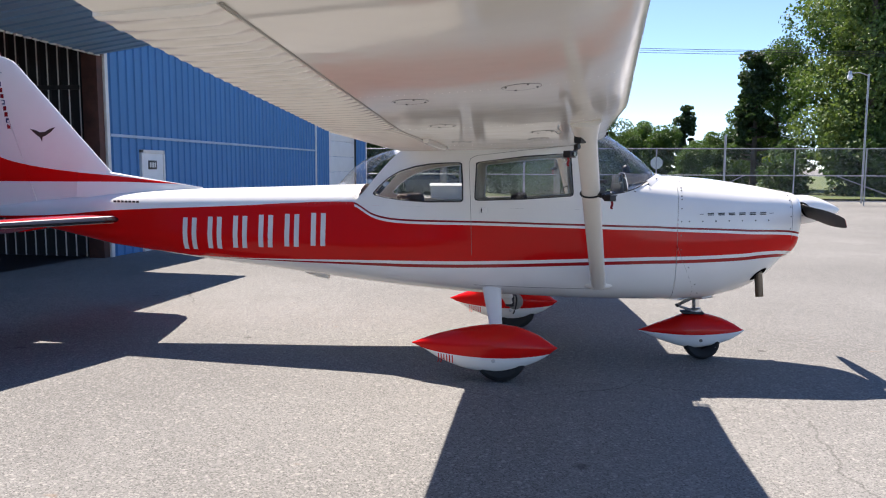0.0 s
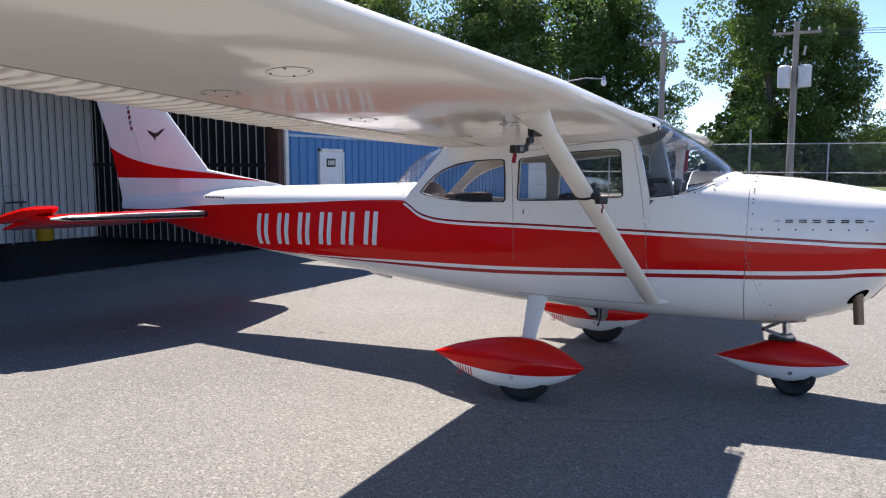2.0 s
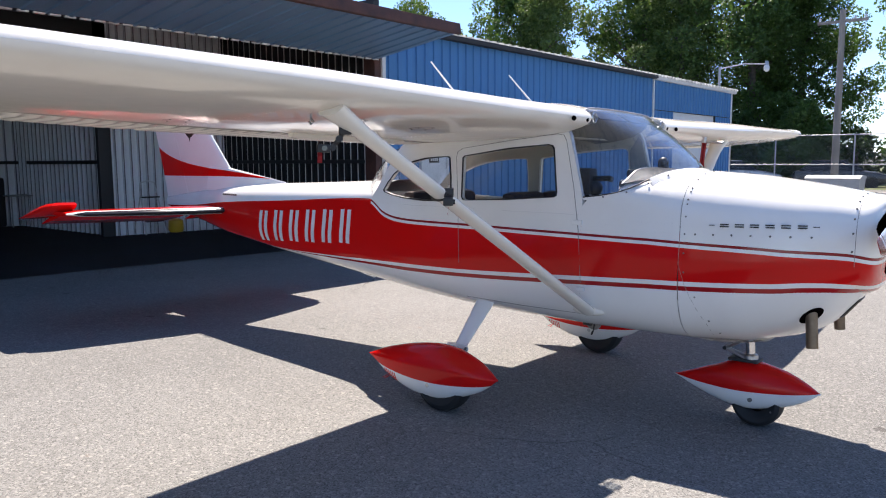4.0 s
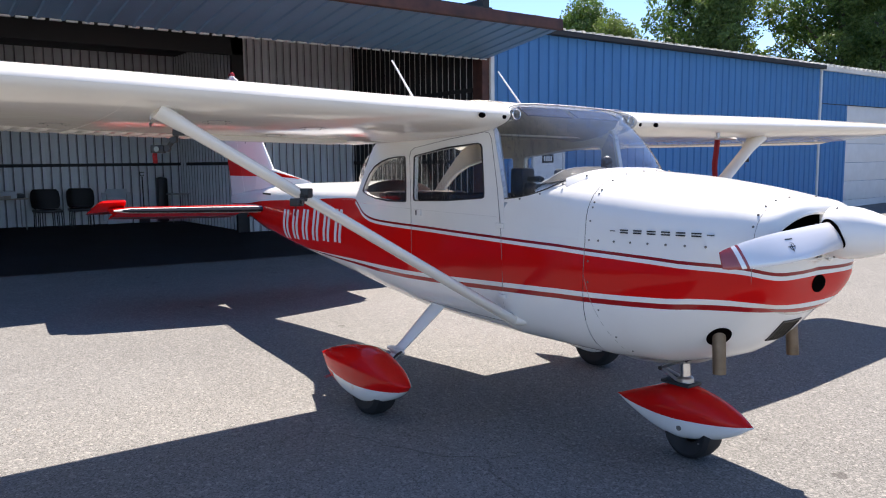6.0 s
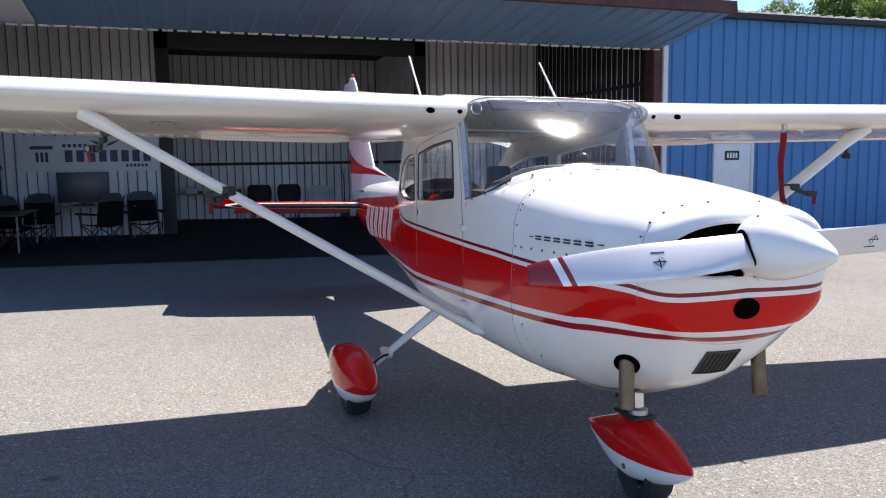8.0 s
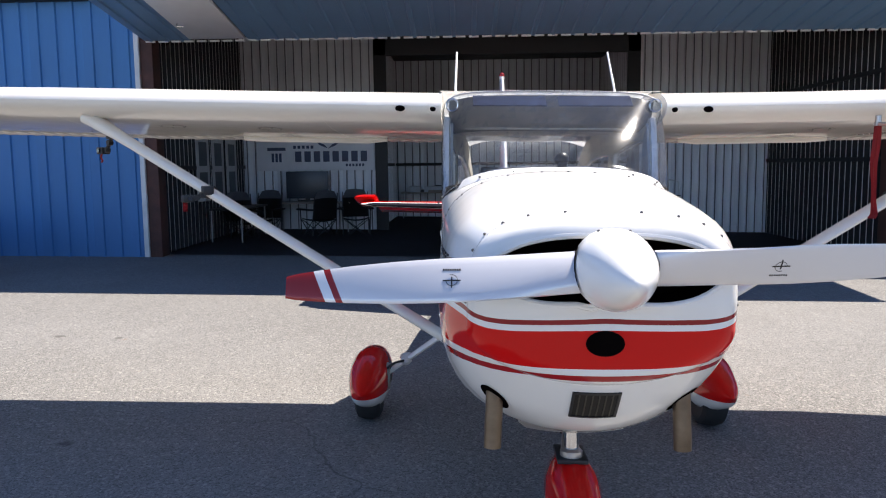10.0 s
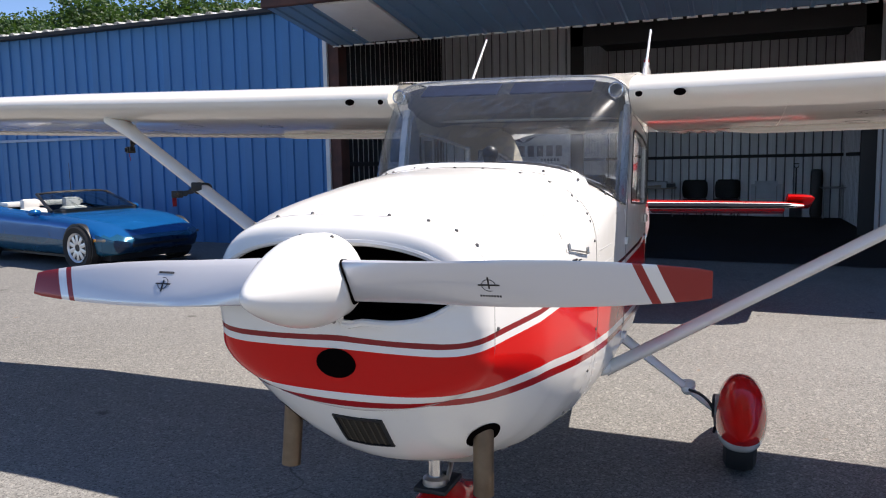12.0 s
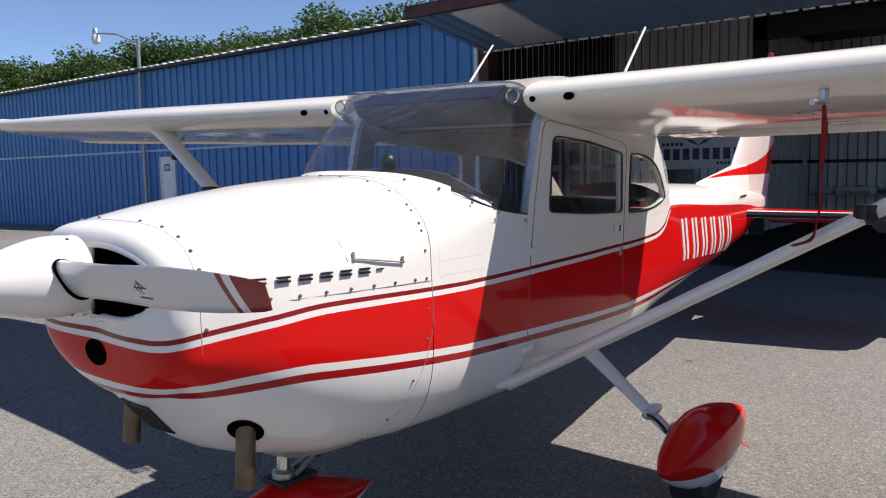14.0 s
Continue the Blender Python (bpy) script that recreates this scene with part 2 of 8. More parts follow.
M_WHITE = white_paint()
M_RED = red_paint()
M_WING = wing_paint()
M_STRIPE = stripe_paint()
M_FIN = fin_paint()
M_FAIR = fairing_paint(-0.070, 0.15, 0.014)
M_FAIRNOSE = fairing_paint(-0.022, 0.13, -0.035)
M_DARKRED = plain("dark red paint", DARK_RED, 0.25, coat=0.3)
M_CHROME = plain("bright steel", (0.72, 0.72, 0.72), 0.18, 1.0, vary=0.05)
M_ALU = plain("dull aluminium", (0.55, 0.55, 0.55), 0.42, 1.0, vary=0.1)
M_EXH = plain("heat-stained exhaust steel", (0.38, 0.29, 0.21), 0.38, 0.75, vary=0.25, scale=9)
M_RUBBER = plain("tyre rubber", (0.018, 0.018, 0.019), 0.75, vary=0.2, relief=0.001)
M_BLACK = plain("black plastic", (0.014, 0.014, 0.015), 0.45, vary=0.15)
M_LETTER = plain("black enamel", (0.012, 0.012, 0.014), 0.35)
M_BLADEBACK = plain("matt black propeller back", (0.02, 0.02, 0.02), 0.6)
M_INLET = plain("dark engine bay", (0.004, 0.003, 0.003), 0.9)
M_INLET.node_tree.nodes["Principled BSDF"].inputs["Specular IOR Level"].default_value = 0.0
M_LINER = plain("cream cabin lining", (0.60, 0.55, 0.44), 0.7, vary=0.1)
M_POST = plain("grey-beige post lining", (0.40, 0.39, 0.365), 0.8, vary=0.1)
M_SEAT = plain("dark brown seat cloth", (0.055, 0.035, 0.032), 0.85, vary=0.25, grain=120, relief=0.002)
M_PANEL = plain("instrument panel dark grey", (0.03, 0.03, 0.032), 0.55)
M_DIAL = plain("instrument face", (0.10, 0.10, 0.10), 0.2)
M_WINDOW = glass("cabin acrylic", (0.92, 0.925, 0.92), 1.3, 0.0, 0.006)
M_SHIELD = glass("windshield acrylic", (0.77, 0.82, 0.89), 2.4, 0.095, 0.018)
M_SHADE = plain("blue sun visor", (0.007, 0.013, 0.040), 0.9)
M_SHADE.node_tree.nodes["Principled BSDF"].inputs["Specular IOR Level"].default_value = 0.1
M_RED_STREAMER = plain("red ribbon cloth", (0.42, 0.025, 0.03), 0.7, vary=0.2)
M_SEAM = plain("panel seam", (0.21, 0.205, 0.20), 0.7)
M_GAP = plain("paint-filled skin joint", (0.34, 0.32, 0.28), 0.5)
M_ASPHALT = asphalt()
M_BLUE = plain("blue painted steel siding", (0.048, 0.198, 0.44), 0.5, 0.0, vary=0.10, scale=0.9, grain=25, per_object=0.12, stretch=(1, 1, 0.35))
M_CANOPY = plain("blue-grey steel door skin", (0.18, 0.33, 0.51), 0.4, 0.1, vary=0.14, scale=0.8, per_object=0.12)
M_LINERSTEEL = plain("galvanised liner sheet", (0.74, 0.765, 0.80), 0.45, 0.0, vary=0.18, scale=1.3, per_object=0.25, stretch=(1, 1, 0.3))
M_RIBDARK = plain("dull dark rib crest", (0.15, 0.155, 0.17), 0.6, vary=0.3, scale=2)
M_LINERDARK = plain("black liner sheet", (0.018, 0.019, 0.021), 0.7, vary=0.3, scale=1.3)
M_RUST = plain("rusty brown primed steel", (0.10, 0.042, 0.032), 0.7, 0.1, vary=0.35, scale=4, relief=0.002)
M_RAIL = plain("pale blue trim steel", (0.34, 0.44, 0.58), 0.45, vary=0.1)
M_TRIM = plain("white trim steel", (0.68, 0.68, 0.66), 0.45, vary=0.1)
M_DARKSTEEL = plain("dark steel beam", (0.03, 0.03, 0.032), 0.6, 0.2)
M_ROOF = plain("pale corrugated roofing", (0.66, 0.67, 0.66), 0.45, 0.1, vary=0.2)
M_DOORWHITE = plain("white painted door", (0.70, 0.71, 0.72), 0.4, vary=0.06)


# ---- mesh helpers ----
def part(name, bm, material, parent=None, label="", smooth=True, sharp=35.0):
    me = bpy.data.meshes.new(name)
    bmesh.ops.recalc_face_normals(bm, faces=bm.faces)
    if smooth:
        for f in bm.faces:
            f.smooth = True
        lim = radians(sharp)
        for e in bm.edges:
            if len(e.link_faces) == 2 and e.calc_face_angle(0) > lim:
                e.smooth = False
    bm.to_mesh(me)
    bm.free()
    for m in material if isinstance(material, (list, tuple)) else (material,):
        me.materials.append(m)
    ob = new(name, me)
    if parent is not None:
        ob.parent = parent
    if label:
        ob["label"] = label
    return ob


def thing(name, m, label, category, group="", kind=""):
    e = new(name)
    e.empty_display_size = 0.2
    e.matrix_world = m
    return tagged(e, label, category, group, kind)


def box(bm, lo, hi, bevel=0.0, m=None, mat=0):
    """A box from corner to corner, with bevelled edges."""
    c = [(a + b) / 2 for a, b in zip(lo, hi)]
    d = [abs(b - a) for a, b in zip(lo, hi)]
    r = bmesh.ops.create_cube(bm, size=1.0, matrix=Matrix.Translation(c) @ Matrix.Diagonal((*d, 1)))
    vs = r["verts"]
    es = list({e for v in vs for e in v.link_edges})
    if bevel:
        r2 = bmesh.ops.bevel(bm, geom=es, offset=bevel, segments=2, affect="EDGES", profile=0.6)
        vs = list({v for f in r2["faces"] for v in f.verts} | {v for v in vs if v.is_valid})
    fs = {f for v in vs for f in v.link_faces}
    for f in fs:
        f.material_index = mat
    if m is not None:
        bmesh.ops.transform(bm, matrix=m, verts=list({v for f in fs for v in f.verts}))
    return bm


def boxes(*items):
    bm = bmesh.new()
    for it in items:
        box(bm, *it)
    return bm


def tube(bm, points, radius, sides=12, caps=True):
    """A round bar along points; radius may vary by point."""
    pts = [Vector(p) for p in points]
    rad = radius if isinstance(radius, (list, tuple)) else [radius] * len(pts)
    rings = []
    up = Vector((0, 0, 1))
    for i, p in enumerate(pts):
        d = (pts[min(i + 1, len(pts) - 1)] - pts[max(i - 1, 0)]).normalized()
        a = d.cross(up if abs(d.z) < 0.95 else Vector((1, 0, 0))).normalized()
        b = d.cross(a)
        rings.append([bm.verts.new(p + (a * math.cos(t) + b * math.sin(t)) * rad[i]) for t in (2 * math.pi * k / sides for k in range(sides))])
    for r, s in zip(rings, rings[1:]):
        for k in range(sides):
            bm.faces.new((r[k], r[(k + 1) % sides], s[(k + 1) % sides], s[k]))
    if caps:
        bm.faces.new(rings[0])
        bm.faces.new(rings[-1])
    return bm


def loft(bm, rows, closed=True, caps=(True, True)):
    """A skin over rows of points, all of one length."""
    rings = [[bm.verts.new(p) for p in r] for r in rows]
    n = len(rings[0])
    for r, s in zip(rings, rings[1:]):
        for k in range(n if closed else n - 1):
            bm.faces.new((r[k], r[(k + 1) % n], s[(k + 1) % n], s[k]))
    if closed and caps[0]:
        bm.faces.new(rings[0])
    if closed and caps[1]:
        bm.faces.new(rings[-1])
    return rings


def lerp_table(table, x):
    """Smooth values of a table of (x, a, b, ...) rows at x."""
    if x <= table[0][0]:
        return table[0][1:]
    for p, q in zip(table, table[1:]):
        if x <= q[0]:
            t = (x - p[0]) / (q[0] - p[0])
            return tuple(a + (b - a) * t for a, b in zip(p[1:], q[1:]))
    return table[-1][1:]


def spline(points, n):
    """n points along a smooth curve through the given ones (Catmull-Rom)."""
    P = [Vector(p) for p in points]
    P = [P[0] * 2 - P[1]] + P + [P[-1] * 2 - P[-2]]
    out = []
    m = len(points) - 1
    for i in range(n):
        u = i / (n - 1) * m
        k = min(int(u), m - 1)
        t = u - k
        a, b, c, d = P[k:k + 4]
        out.append(0.5 * ((2 * b) + (c - a) * t + (2 * a - 5 * b + 4 * c - d) * t * t + (3 * b - 3 * c + d - a) * t ** 3))
    return out


def sheet(outline, holes, place, thick):
    """A flat outline with holes, carried into space by place(u, v, depth), with thickness."""
    flat = bmesh.new()
    loops = [outline, *holes]
    vs = [flat.verts.new((u, v, 0)) for lp in loops for u, v in lp]
    for t in tessellate_polygon([[Vector((u, v, 0)) for u, v in lp] for lp in loops]):
        if len(set(t)) == 3:
            try:
                flat.faces.new([vs[i] for i in t])
            except ValueError:
                pass
    # cut into strips, so that the sheet can follow a curved wall
    x0, x1 = min(p[0] for p in outline), max(p[0] for p in outline)
    k = int((x1 - x0) / 0.1)
    for i in range(1, k):
        bmesh.ops.bisect_plane(flat, geom=flat.verts[:] + flat.edges[:] + flat.faces[:], plane_co=(x0 + (x1 - x0) * i / k, 0, 0), plane_no=(1, 0, 0))
    bm = bmesh.new()
    flat.verts.index_update()
    a = [bm.verts.new(place(v.co.x, v.co.y, 0.0)) for v in flat.verts]
    b = [bm.verts.new(place(v.co.x, v.co.y, thick)) for v in flat.verts]
    for f in flat.faces:
        q = [v.index for v in f.verts]
        bm.faces.new([a[i] for i in q])
        bm.faces.new([b[i] for i in reversed(q)])
    for e in flat.edges:
        if len(e.link_faces) == 1:
            i, j = e.verts[0].index, e.verts[1].index
            bm.faces.new((a[i], a[j], b[j], b[i]))
    flat.free()
    return bm


def ground_z(x, y):
    """The apron's height: it falls to the north and east near the aircraft and is level far off."""
    return -0.01746 * y * math.exp(-(y / 18) ** 4) - 0.00646 * x * math.exp(-(x / 22) ** 4)


# ---- ground ----
def build_ground():
    bm = bmesh.new()
    xs = [-3000, -900, -300, -120, -70, -45, -32, -24] + [v * 1.5 for v in range(-14, 15)] + [24, 32, 45, 70, 120, 300, 900, 3000]
    ys = list(xs)
    grid = [[bm.verts.new((x, y, ground_z(x, y))) for y in ys] for x in xs]
    for a, b in zip(grid, grid[1:]):
        for k in range(len(ys) - 1):
            bm.faces.new((a[k], b[k], b[k + 1], a[k + 1]))
    return tagged(part("ground", bm, M_ASPHALT), "worn pale grey asphalt apron with coarse aggregate", "apron", kind="structure")


build_ground()


def build_lawn():
    """Rough grass beyond the fence, a low sheet on the ground with a soft edge."""
    m, n, l, b = nodes_of("dry mown grass")
    f = noise_node(n, l, 0.35, 5)
    g = noise_node(n, l, 14.0, 4)
    c = mix_color(n, l, ramp(n, l, f, 0.35, 0.7), (0.05, 0.085, 0.02), (0.13, 0.13, 0.05))
    c = mix_color(n, l, ramp(n, l, g, 0.4, 0.7, 0, 0.6), c, (0.045, 0.085, 0.02))
    l.new(c, b.inputs["Base Color"])
    b.inputs["Roughness"].default_value = 0.9
    bump(n, l, b, g, 0.8, 0.05)
    bm = bmesh.new()
    xs = [-90 + 5 * i for i in range(50)]
    rng = random.Random(3)
    rows = []
    for y in (36.5, 37.2, 42, 48, 60, 90, 160):
        rows.append([Vector((x, y + (rng.uniform(-0.4, 0.4) if y < 37 else 0), 0.03 if y < 37 else 0.09)) for x in xs])
    loft(bm, rows, False)
    tagged(part("grass", bm, m), "rough mown grass beyond the fence", "grass", kind="structure")


build_lawn()

# ---- hangar ----
WALL_X, HEAD_Z, EAVE_Z = -8.4, 3.62, 4.30
OPEN_L, OPEN_R = -5.49, 6.40      # sides of the open hangar bay
FAR_L, FAR_R = -30.0, 27.0
BACK_X, STEM_X = -13.6, -18.2     # back walls of the side bays and of the deep middle
STEM_L, STEM_R = -2.46, 3.52


def rib_sheet(width, height, pitch=0.3, rib=0.034, depth=0.032, thick=0.006):
    """One ribbed steel sheet in the y-z plane, its face towards +x, from y=0 and z=0."""
    prof = [(0.0, 0.0)]
    n = round(width / pitch)
    for i in range(n):
        c = (i + 0.5) * pitch
        prof += [(c - rib, 0.0), (c - rib * 0.6, depth), (c + rib * 0.6, depth), (c + rib, 0.0)]
    prof.append((width, 0.0))
    bm = bmesh.new()
    rows = []
    for z in (0.0, height):
        rows.append([Vector((d, y, z)) for y, d in prof] + [Vector((d - thick, y, z)) for y, d in reversed(prof)])
    loft(bm, rows)
    me = bpy.data.meshes.new("sheet")
    bmesh.ops.recalc_face_normals(bm, faces=bm.faces)
    bm.to_mesh(me)
    bm.free()
    return me


def sheets(parent, me, material, places, name="siding_sheet"):
    """Sheets that share one mesh, each an object of its own under a wall."""
    if not me.materials:
        me.materials.append(material)
    for m in places:
        ob = new(name, me)
        ob.parent = parent
        ob.matrix_local = m


def wall(name, lo, hi, material, label):
    return tagged(part(name, boxes((lo, hi)), material, smooth=False), label, "wall", kind="structure")


def build_hangar():
    # cores of the walls, behind the siding
    front_l = wall("wall_front_south", (WALL_X - 0.16, FAR_L, -0.6), (WALL_X - 0.008, OPEN_L - 0.12, EAVE_Z), M_DARKSTEEL, "blue ribbed steel hangar front wall")
    front_r = wall("wall_front_north", (WALL_X - 0.16, OPEN_R + 0.12, -0.6), (WALL_X - 0.008, 19.4, EAVE_Z), M_DARKSTEEL, "blue ribbed steel hangar front wall")
    wall("wall_header", (WALL_X - 0.16, OPEN_L - 0.12, HEAD_Z + 0.08), (WALL_X - 0.03, OPEN_R + 0.12, EAVE_Z), M_DARKSTEEL, "dark steel beam over the open hangar bay")
    # right end block with its big white door
    end = wall("wall_front_end", (WALL_X - 0.16, 19.4, 3.23), (WALL_X - 0.008, FAR_R, EAVE_Z), M_DARKSTEEL, "blue ribbed steel wall over a white hangar door")
    wall("wall_end_pier", (WALL_X - 0.16, 19.4, -0.6), (WALL_X - 0.008, 21.15, 3.23), M_DARKSTEEL, "blue ribbed steel pier beside a white hangar door")
    wall("wall_end_corner", (WALL_X - 0.16, 25.3, -0.6), (WALL_X - 0.008, FAR_R, 3.23), M_DARKSTEEL, "blue ribbed steel corner of the hangar row")
    wall("wall_end_side", (-26.0, FAR_R - 0.15, -0.6), (WALL_X - 0.16, FAR_R, EAVE_Z), M_BLUE, "blue steel end wall of the hangar row")
    up = rib_sheet(0.9, EAVE_Z - 2.2 - 0.02)
    down = rib_sheet(0.9, 2.2 + 0.45)
    high = rib_sheet(0.9, EAVE_Z - 3.23)
    rng = random.Random(4)

    def row(parent, y0, y1, me, z):
        k = int((y1 - y0) / 0.9 + 0.999)
        step = (y1 - y0) / k
        sheets(parent, me, M_BLUE, [Matrix.Translation((WALL_X + rng.uniform(0, 0.003), y0 + i * step, z)) @ Matrix.Diagonal((1, step / 0.9, 1, 1)) for i in range(k)])

    for parent, y0, y1 in ((front_l, FAR_L, OPEN_L - 0.14), (front_r, OPEN_R + 0.16, 19.4)):
        row(parent, y0, y1, up, 2.21)
        row(parent, y0, y1, down, -0.45)
    row(end, 19.46, FAR_R, high, 3.23)
    row(end, 19.46, 21.15, rib_sheet(0.9, 3.6), -0.4)
    row(end, 25.3, FAR_R, rib_sheet(0.9, 3.6), -0.4)
    # rails, corner trim, door posts
    tagged(part("trim_rail", boxes(((WALL_X, FAR_L, 2.185), (WALL_X + 0.05, OPEN_L - 0.2, 2.24), 0.01), ((WALL_X, OPEN_R + 0.2, 2.165), (WALL_X + 0.05, 19.4, 2.22), 0.01)), M_RAIL), "pale blue girt trim along the wall", "trim", kind="structure")
    tagged(part("trim_corner", boxes(((WALL_X - 0.02, OPEN_R + 0.08, -0.4), (WALL_X + 0.045, OPEN_R + 0.18, EAVE_Z - 0.02), 0.01), ((WALL_X - 0.02, OPEN_L - 0.18, -0.4), (WALL_X + 0.045, OPEN_L - 0.10, EAVE_Z - 0.02), 0.01),
                                     ((WALL_X - 0.02, 19.38, -0.4), (WALL_X + 0.045, 19.47, EAVE_Z - 0.02), 0.01), ((WALL_X - 0.02, FAR_R - 0.1, -0.4), (WALL_X + 0.045, FAR_R + 0.04, EAVE_Z - 0.02), 0.01)), M_TRIM), "white steel corner trim", "trim", kind="structure")
    tagged(part("door_post_north", boxes(((WALL_X - 0.3, OPEN_R - 0.1, -0.4), (WALL_X, OPEN_R + 0.08, HEAD_Z + 0.25), 0.01)), M_RUST), "rusty brown steel door post", "post", kind="structure")
    tagged(part("door_post_south", boxes(((WALL_X - 0.3, OPEN_L - 0.10, -0.4), (WALL_X, OPEN_L + 0.1, HEAD_Z + 0.25), 0.01)), M_RUST), "rusty brown steel door post", "post", kind="structure")
    # white roller door of the end bay
    d = thing("door_end_bay", Matrix.Identity(4), "closed white sectional hangar door", "door", kind="structure")
    for i in range(6):
        part("panel", boxes(((WALL_X - 0.14, 21.17, -0.35 + i * 0.596), (WALL_X - 0.08, 25.28, -0.35 + i * 0.596 + 0.588), 0.008)), M_DOORWHITE, d)
    # inner walls
    liner_side = rib_sheet(0.9, 4.6, 0.225, 0.024, 0.06)
    # rib crests take a darker material than the flats
    crest = max(v.co.x for v in liner_side.vertices) - 0.001
    for f in liner_side.polygons:
        f.material_index = 1 if min(liner_side.vertices[k].co.x for k in f.vertices) > crest else 0
    # side-wall sheets: black flats with pale rib crests
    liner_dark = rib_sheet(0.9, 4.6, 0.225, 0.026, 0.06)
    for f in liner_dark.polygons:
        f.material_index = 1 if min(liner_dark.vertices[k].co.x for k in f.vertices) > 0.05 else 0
    inner = (("wall_side_south", (BACK_X - 0.2, OPEN_L - 0.22, -0.6), (WALL_X - 0.16, OPEN_L - 0.06, 4.8), "y", OPEN_L - 0.05, BACK_X, WALL_X - 0.3, 1),
             ("wall_side_north", (BACK_X - 0.2, OPEN_R + 0.06, -0.6), (WALL_X - 0.16, OPEN_R + 0.22, 4.8), "y", OPEN_R + 0.05, BACK_X, WALL_X - 0.3, -1),
             ("wall_back_south", (BACK_X - 0.16, OPEN_L - 0.2, -0.6), (BACK_X - 0.01, STEM_L, 4.8), "x", BACK_X, OPEN_L, STEM_L, 1),
             ("wall_back_north", (BACK_X - 0.16, STEM_R, -0.6), (BACK_X - 0.01, OPEN_R + 0.2, 4.8), "x", BACK_X, STEM_R, OPEN_R, 1),
             ("wall_stem_back", (STEM_X - 0.16, STEM_L - 0.2, -0.6), (STEM_X - 0.01, STEM_R + 0.2, 5.0), "x", STEM_X, STEM_L, STEM_R, 1),
             ("wall_stem_south", (STEM_X, STEM_L - 0.16, -0.6), (BACK_X - 0.16, STEM_L - 0.01, 5.0), "y", STEM_L, STEM_X, BACK_X - 0.2, 1),
             ("wall_stem_north", (STEM_X, STEM_R + 0.01, -0.6), (BACK_X - 0.16, STEM_R + 0.16, 5.0), "y", STEM_R, STEM_X, BACK_X - 0.2, -1))
    for name, lo, hi, axis, at, a, b, turn in inner:
        w = wall(name, lo, hi, M_DARKSTEEL, "galvanised ribbed liner sheets on dark framing")
        k = int((b - a) / 0.9 + 0.999)
        step = (b - a) / k
        if axis == "x":
            ms = [Matrix.Translation((at, a + i * step, -0.35)) @ Matrix.Diagonal((1, step / 0.9, 1.08, 1)) for i in range(k)]
        else:
            rot = Matrix.Rotation(radians(90 * turn), 4, "Z")
            ms = [Matrix.Translation((a + (i + (turn > 0)) * step, at, -0.35)) @ rot @ Matrix.Diagonal((1, step / 0.9, 1.08, 1)) for i in range(k)]
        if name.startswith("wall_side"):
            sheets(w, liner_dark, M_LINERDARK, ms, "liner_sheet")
        else:
            sheets(w, liner_side, M_LINERSTEEL, ms, "liner_sheet")
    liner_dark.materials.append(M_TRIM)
    liner_side.materials.append(M_RIBDARK)
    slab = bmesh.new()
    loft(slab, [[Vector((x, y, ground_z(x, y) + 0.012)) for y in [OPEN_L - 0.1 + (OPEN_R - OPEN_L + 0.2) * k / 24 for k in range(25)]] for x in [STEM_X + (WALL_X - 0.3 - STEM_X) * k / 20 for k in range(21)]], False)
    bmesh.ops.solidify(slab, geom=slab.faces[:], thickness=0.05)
    # floor colour is very dark, with uneven tone
    tagged(part("floor", slab, plain("dark mottled floor", (0.052, 0.055, 0.066), 0.7, vary=0.45, scale=0.8), smooth=False), "dark mottled concrete hangar floor", "floor", kind="structure")
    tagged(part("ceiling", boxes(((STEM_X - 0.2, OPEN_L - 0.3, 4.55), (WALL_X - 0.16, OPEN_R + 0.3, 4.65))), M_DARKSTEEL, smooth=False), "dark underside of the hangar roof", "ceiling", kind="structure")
    # girts across the inner walls and the frame of the deep middle
    g = bmesh.new()
    for lo, hi in (((STEM_X + 0.02, STEM_L, 1.58), (STEM_X + 0.07, STEM_R, 1.66)), ((BACK_X - 4.0, STEM_R - 0.07, 1.58), (BACK_X - 0.2, STEM_R - 0.02, 1.66)), ((BACK_X - 4.0, STEM_L + 0.02, 1.58), (BACK_X - 0.2, STEM_L + 0.07, 1.66)),
                   ((BACK_X, OPEN_R - 0.03, 1.56), (WALL_X - 0.4, OPEN_R + 0.02, 1.64)), ((BACK_X, OPEN_R - 0.03, 3.0), (WALL_X - 0.4, OPEN_R + 0.02, 3.08)),
                   ((BACK_X, OPEN_L - 0.02, 1.56), (WALL_X - 0.4, OPEN_L + 0.03, 1.64)),
                   ((BACK_X - 0.05, STEM_L, -0.4), (BACK_X + 0.06, STEM_L + 0.28, 4.5)), ((BACK_X - 0.05, STEM_R - 0.28, -0.4), (BACK_X + 0.06, STEM_R, 4.5)), ((BACK_X - 0.05, STEM_L, 4.05), (BACK_X + 0.06, STEM_R, 4.5))):
        box(g, lo, hi, 0.01)
    tagged(part("trim_girts", g, M_DARKSTEEL), "dark steel girts and frame in the hangar", "trim", kind="structure")
    # roof
    r = bmesh.new()
    rows = []
    n = int((FAR_R - FAR_L) / 0.075)
    for x, z in ((WALL_X + 0.16, EAVE_Z - 0.015), (-17.5, EAVE_Z + 0.75), (-27.0, EAVE_Z)):
        rows.append([Vector((x, FAR_L + (FAR_R + 0.4 - FAR_L) * i / n, z + (0.080 if i % 4 in (0, 1) else 0.0))) for i in range(n + 1)])
    loft(r, rows, False)
    bmesh.ops.solidify(r, geom=r.faces[:], thickness=0.012)
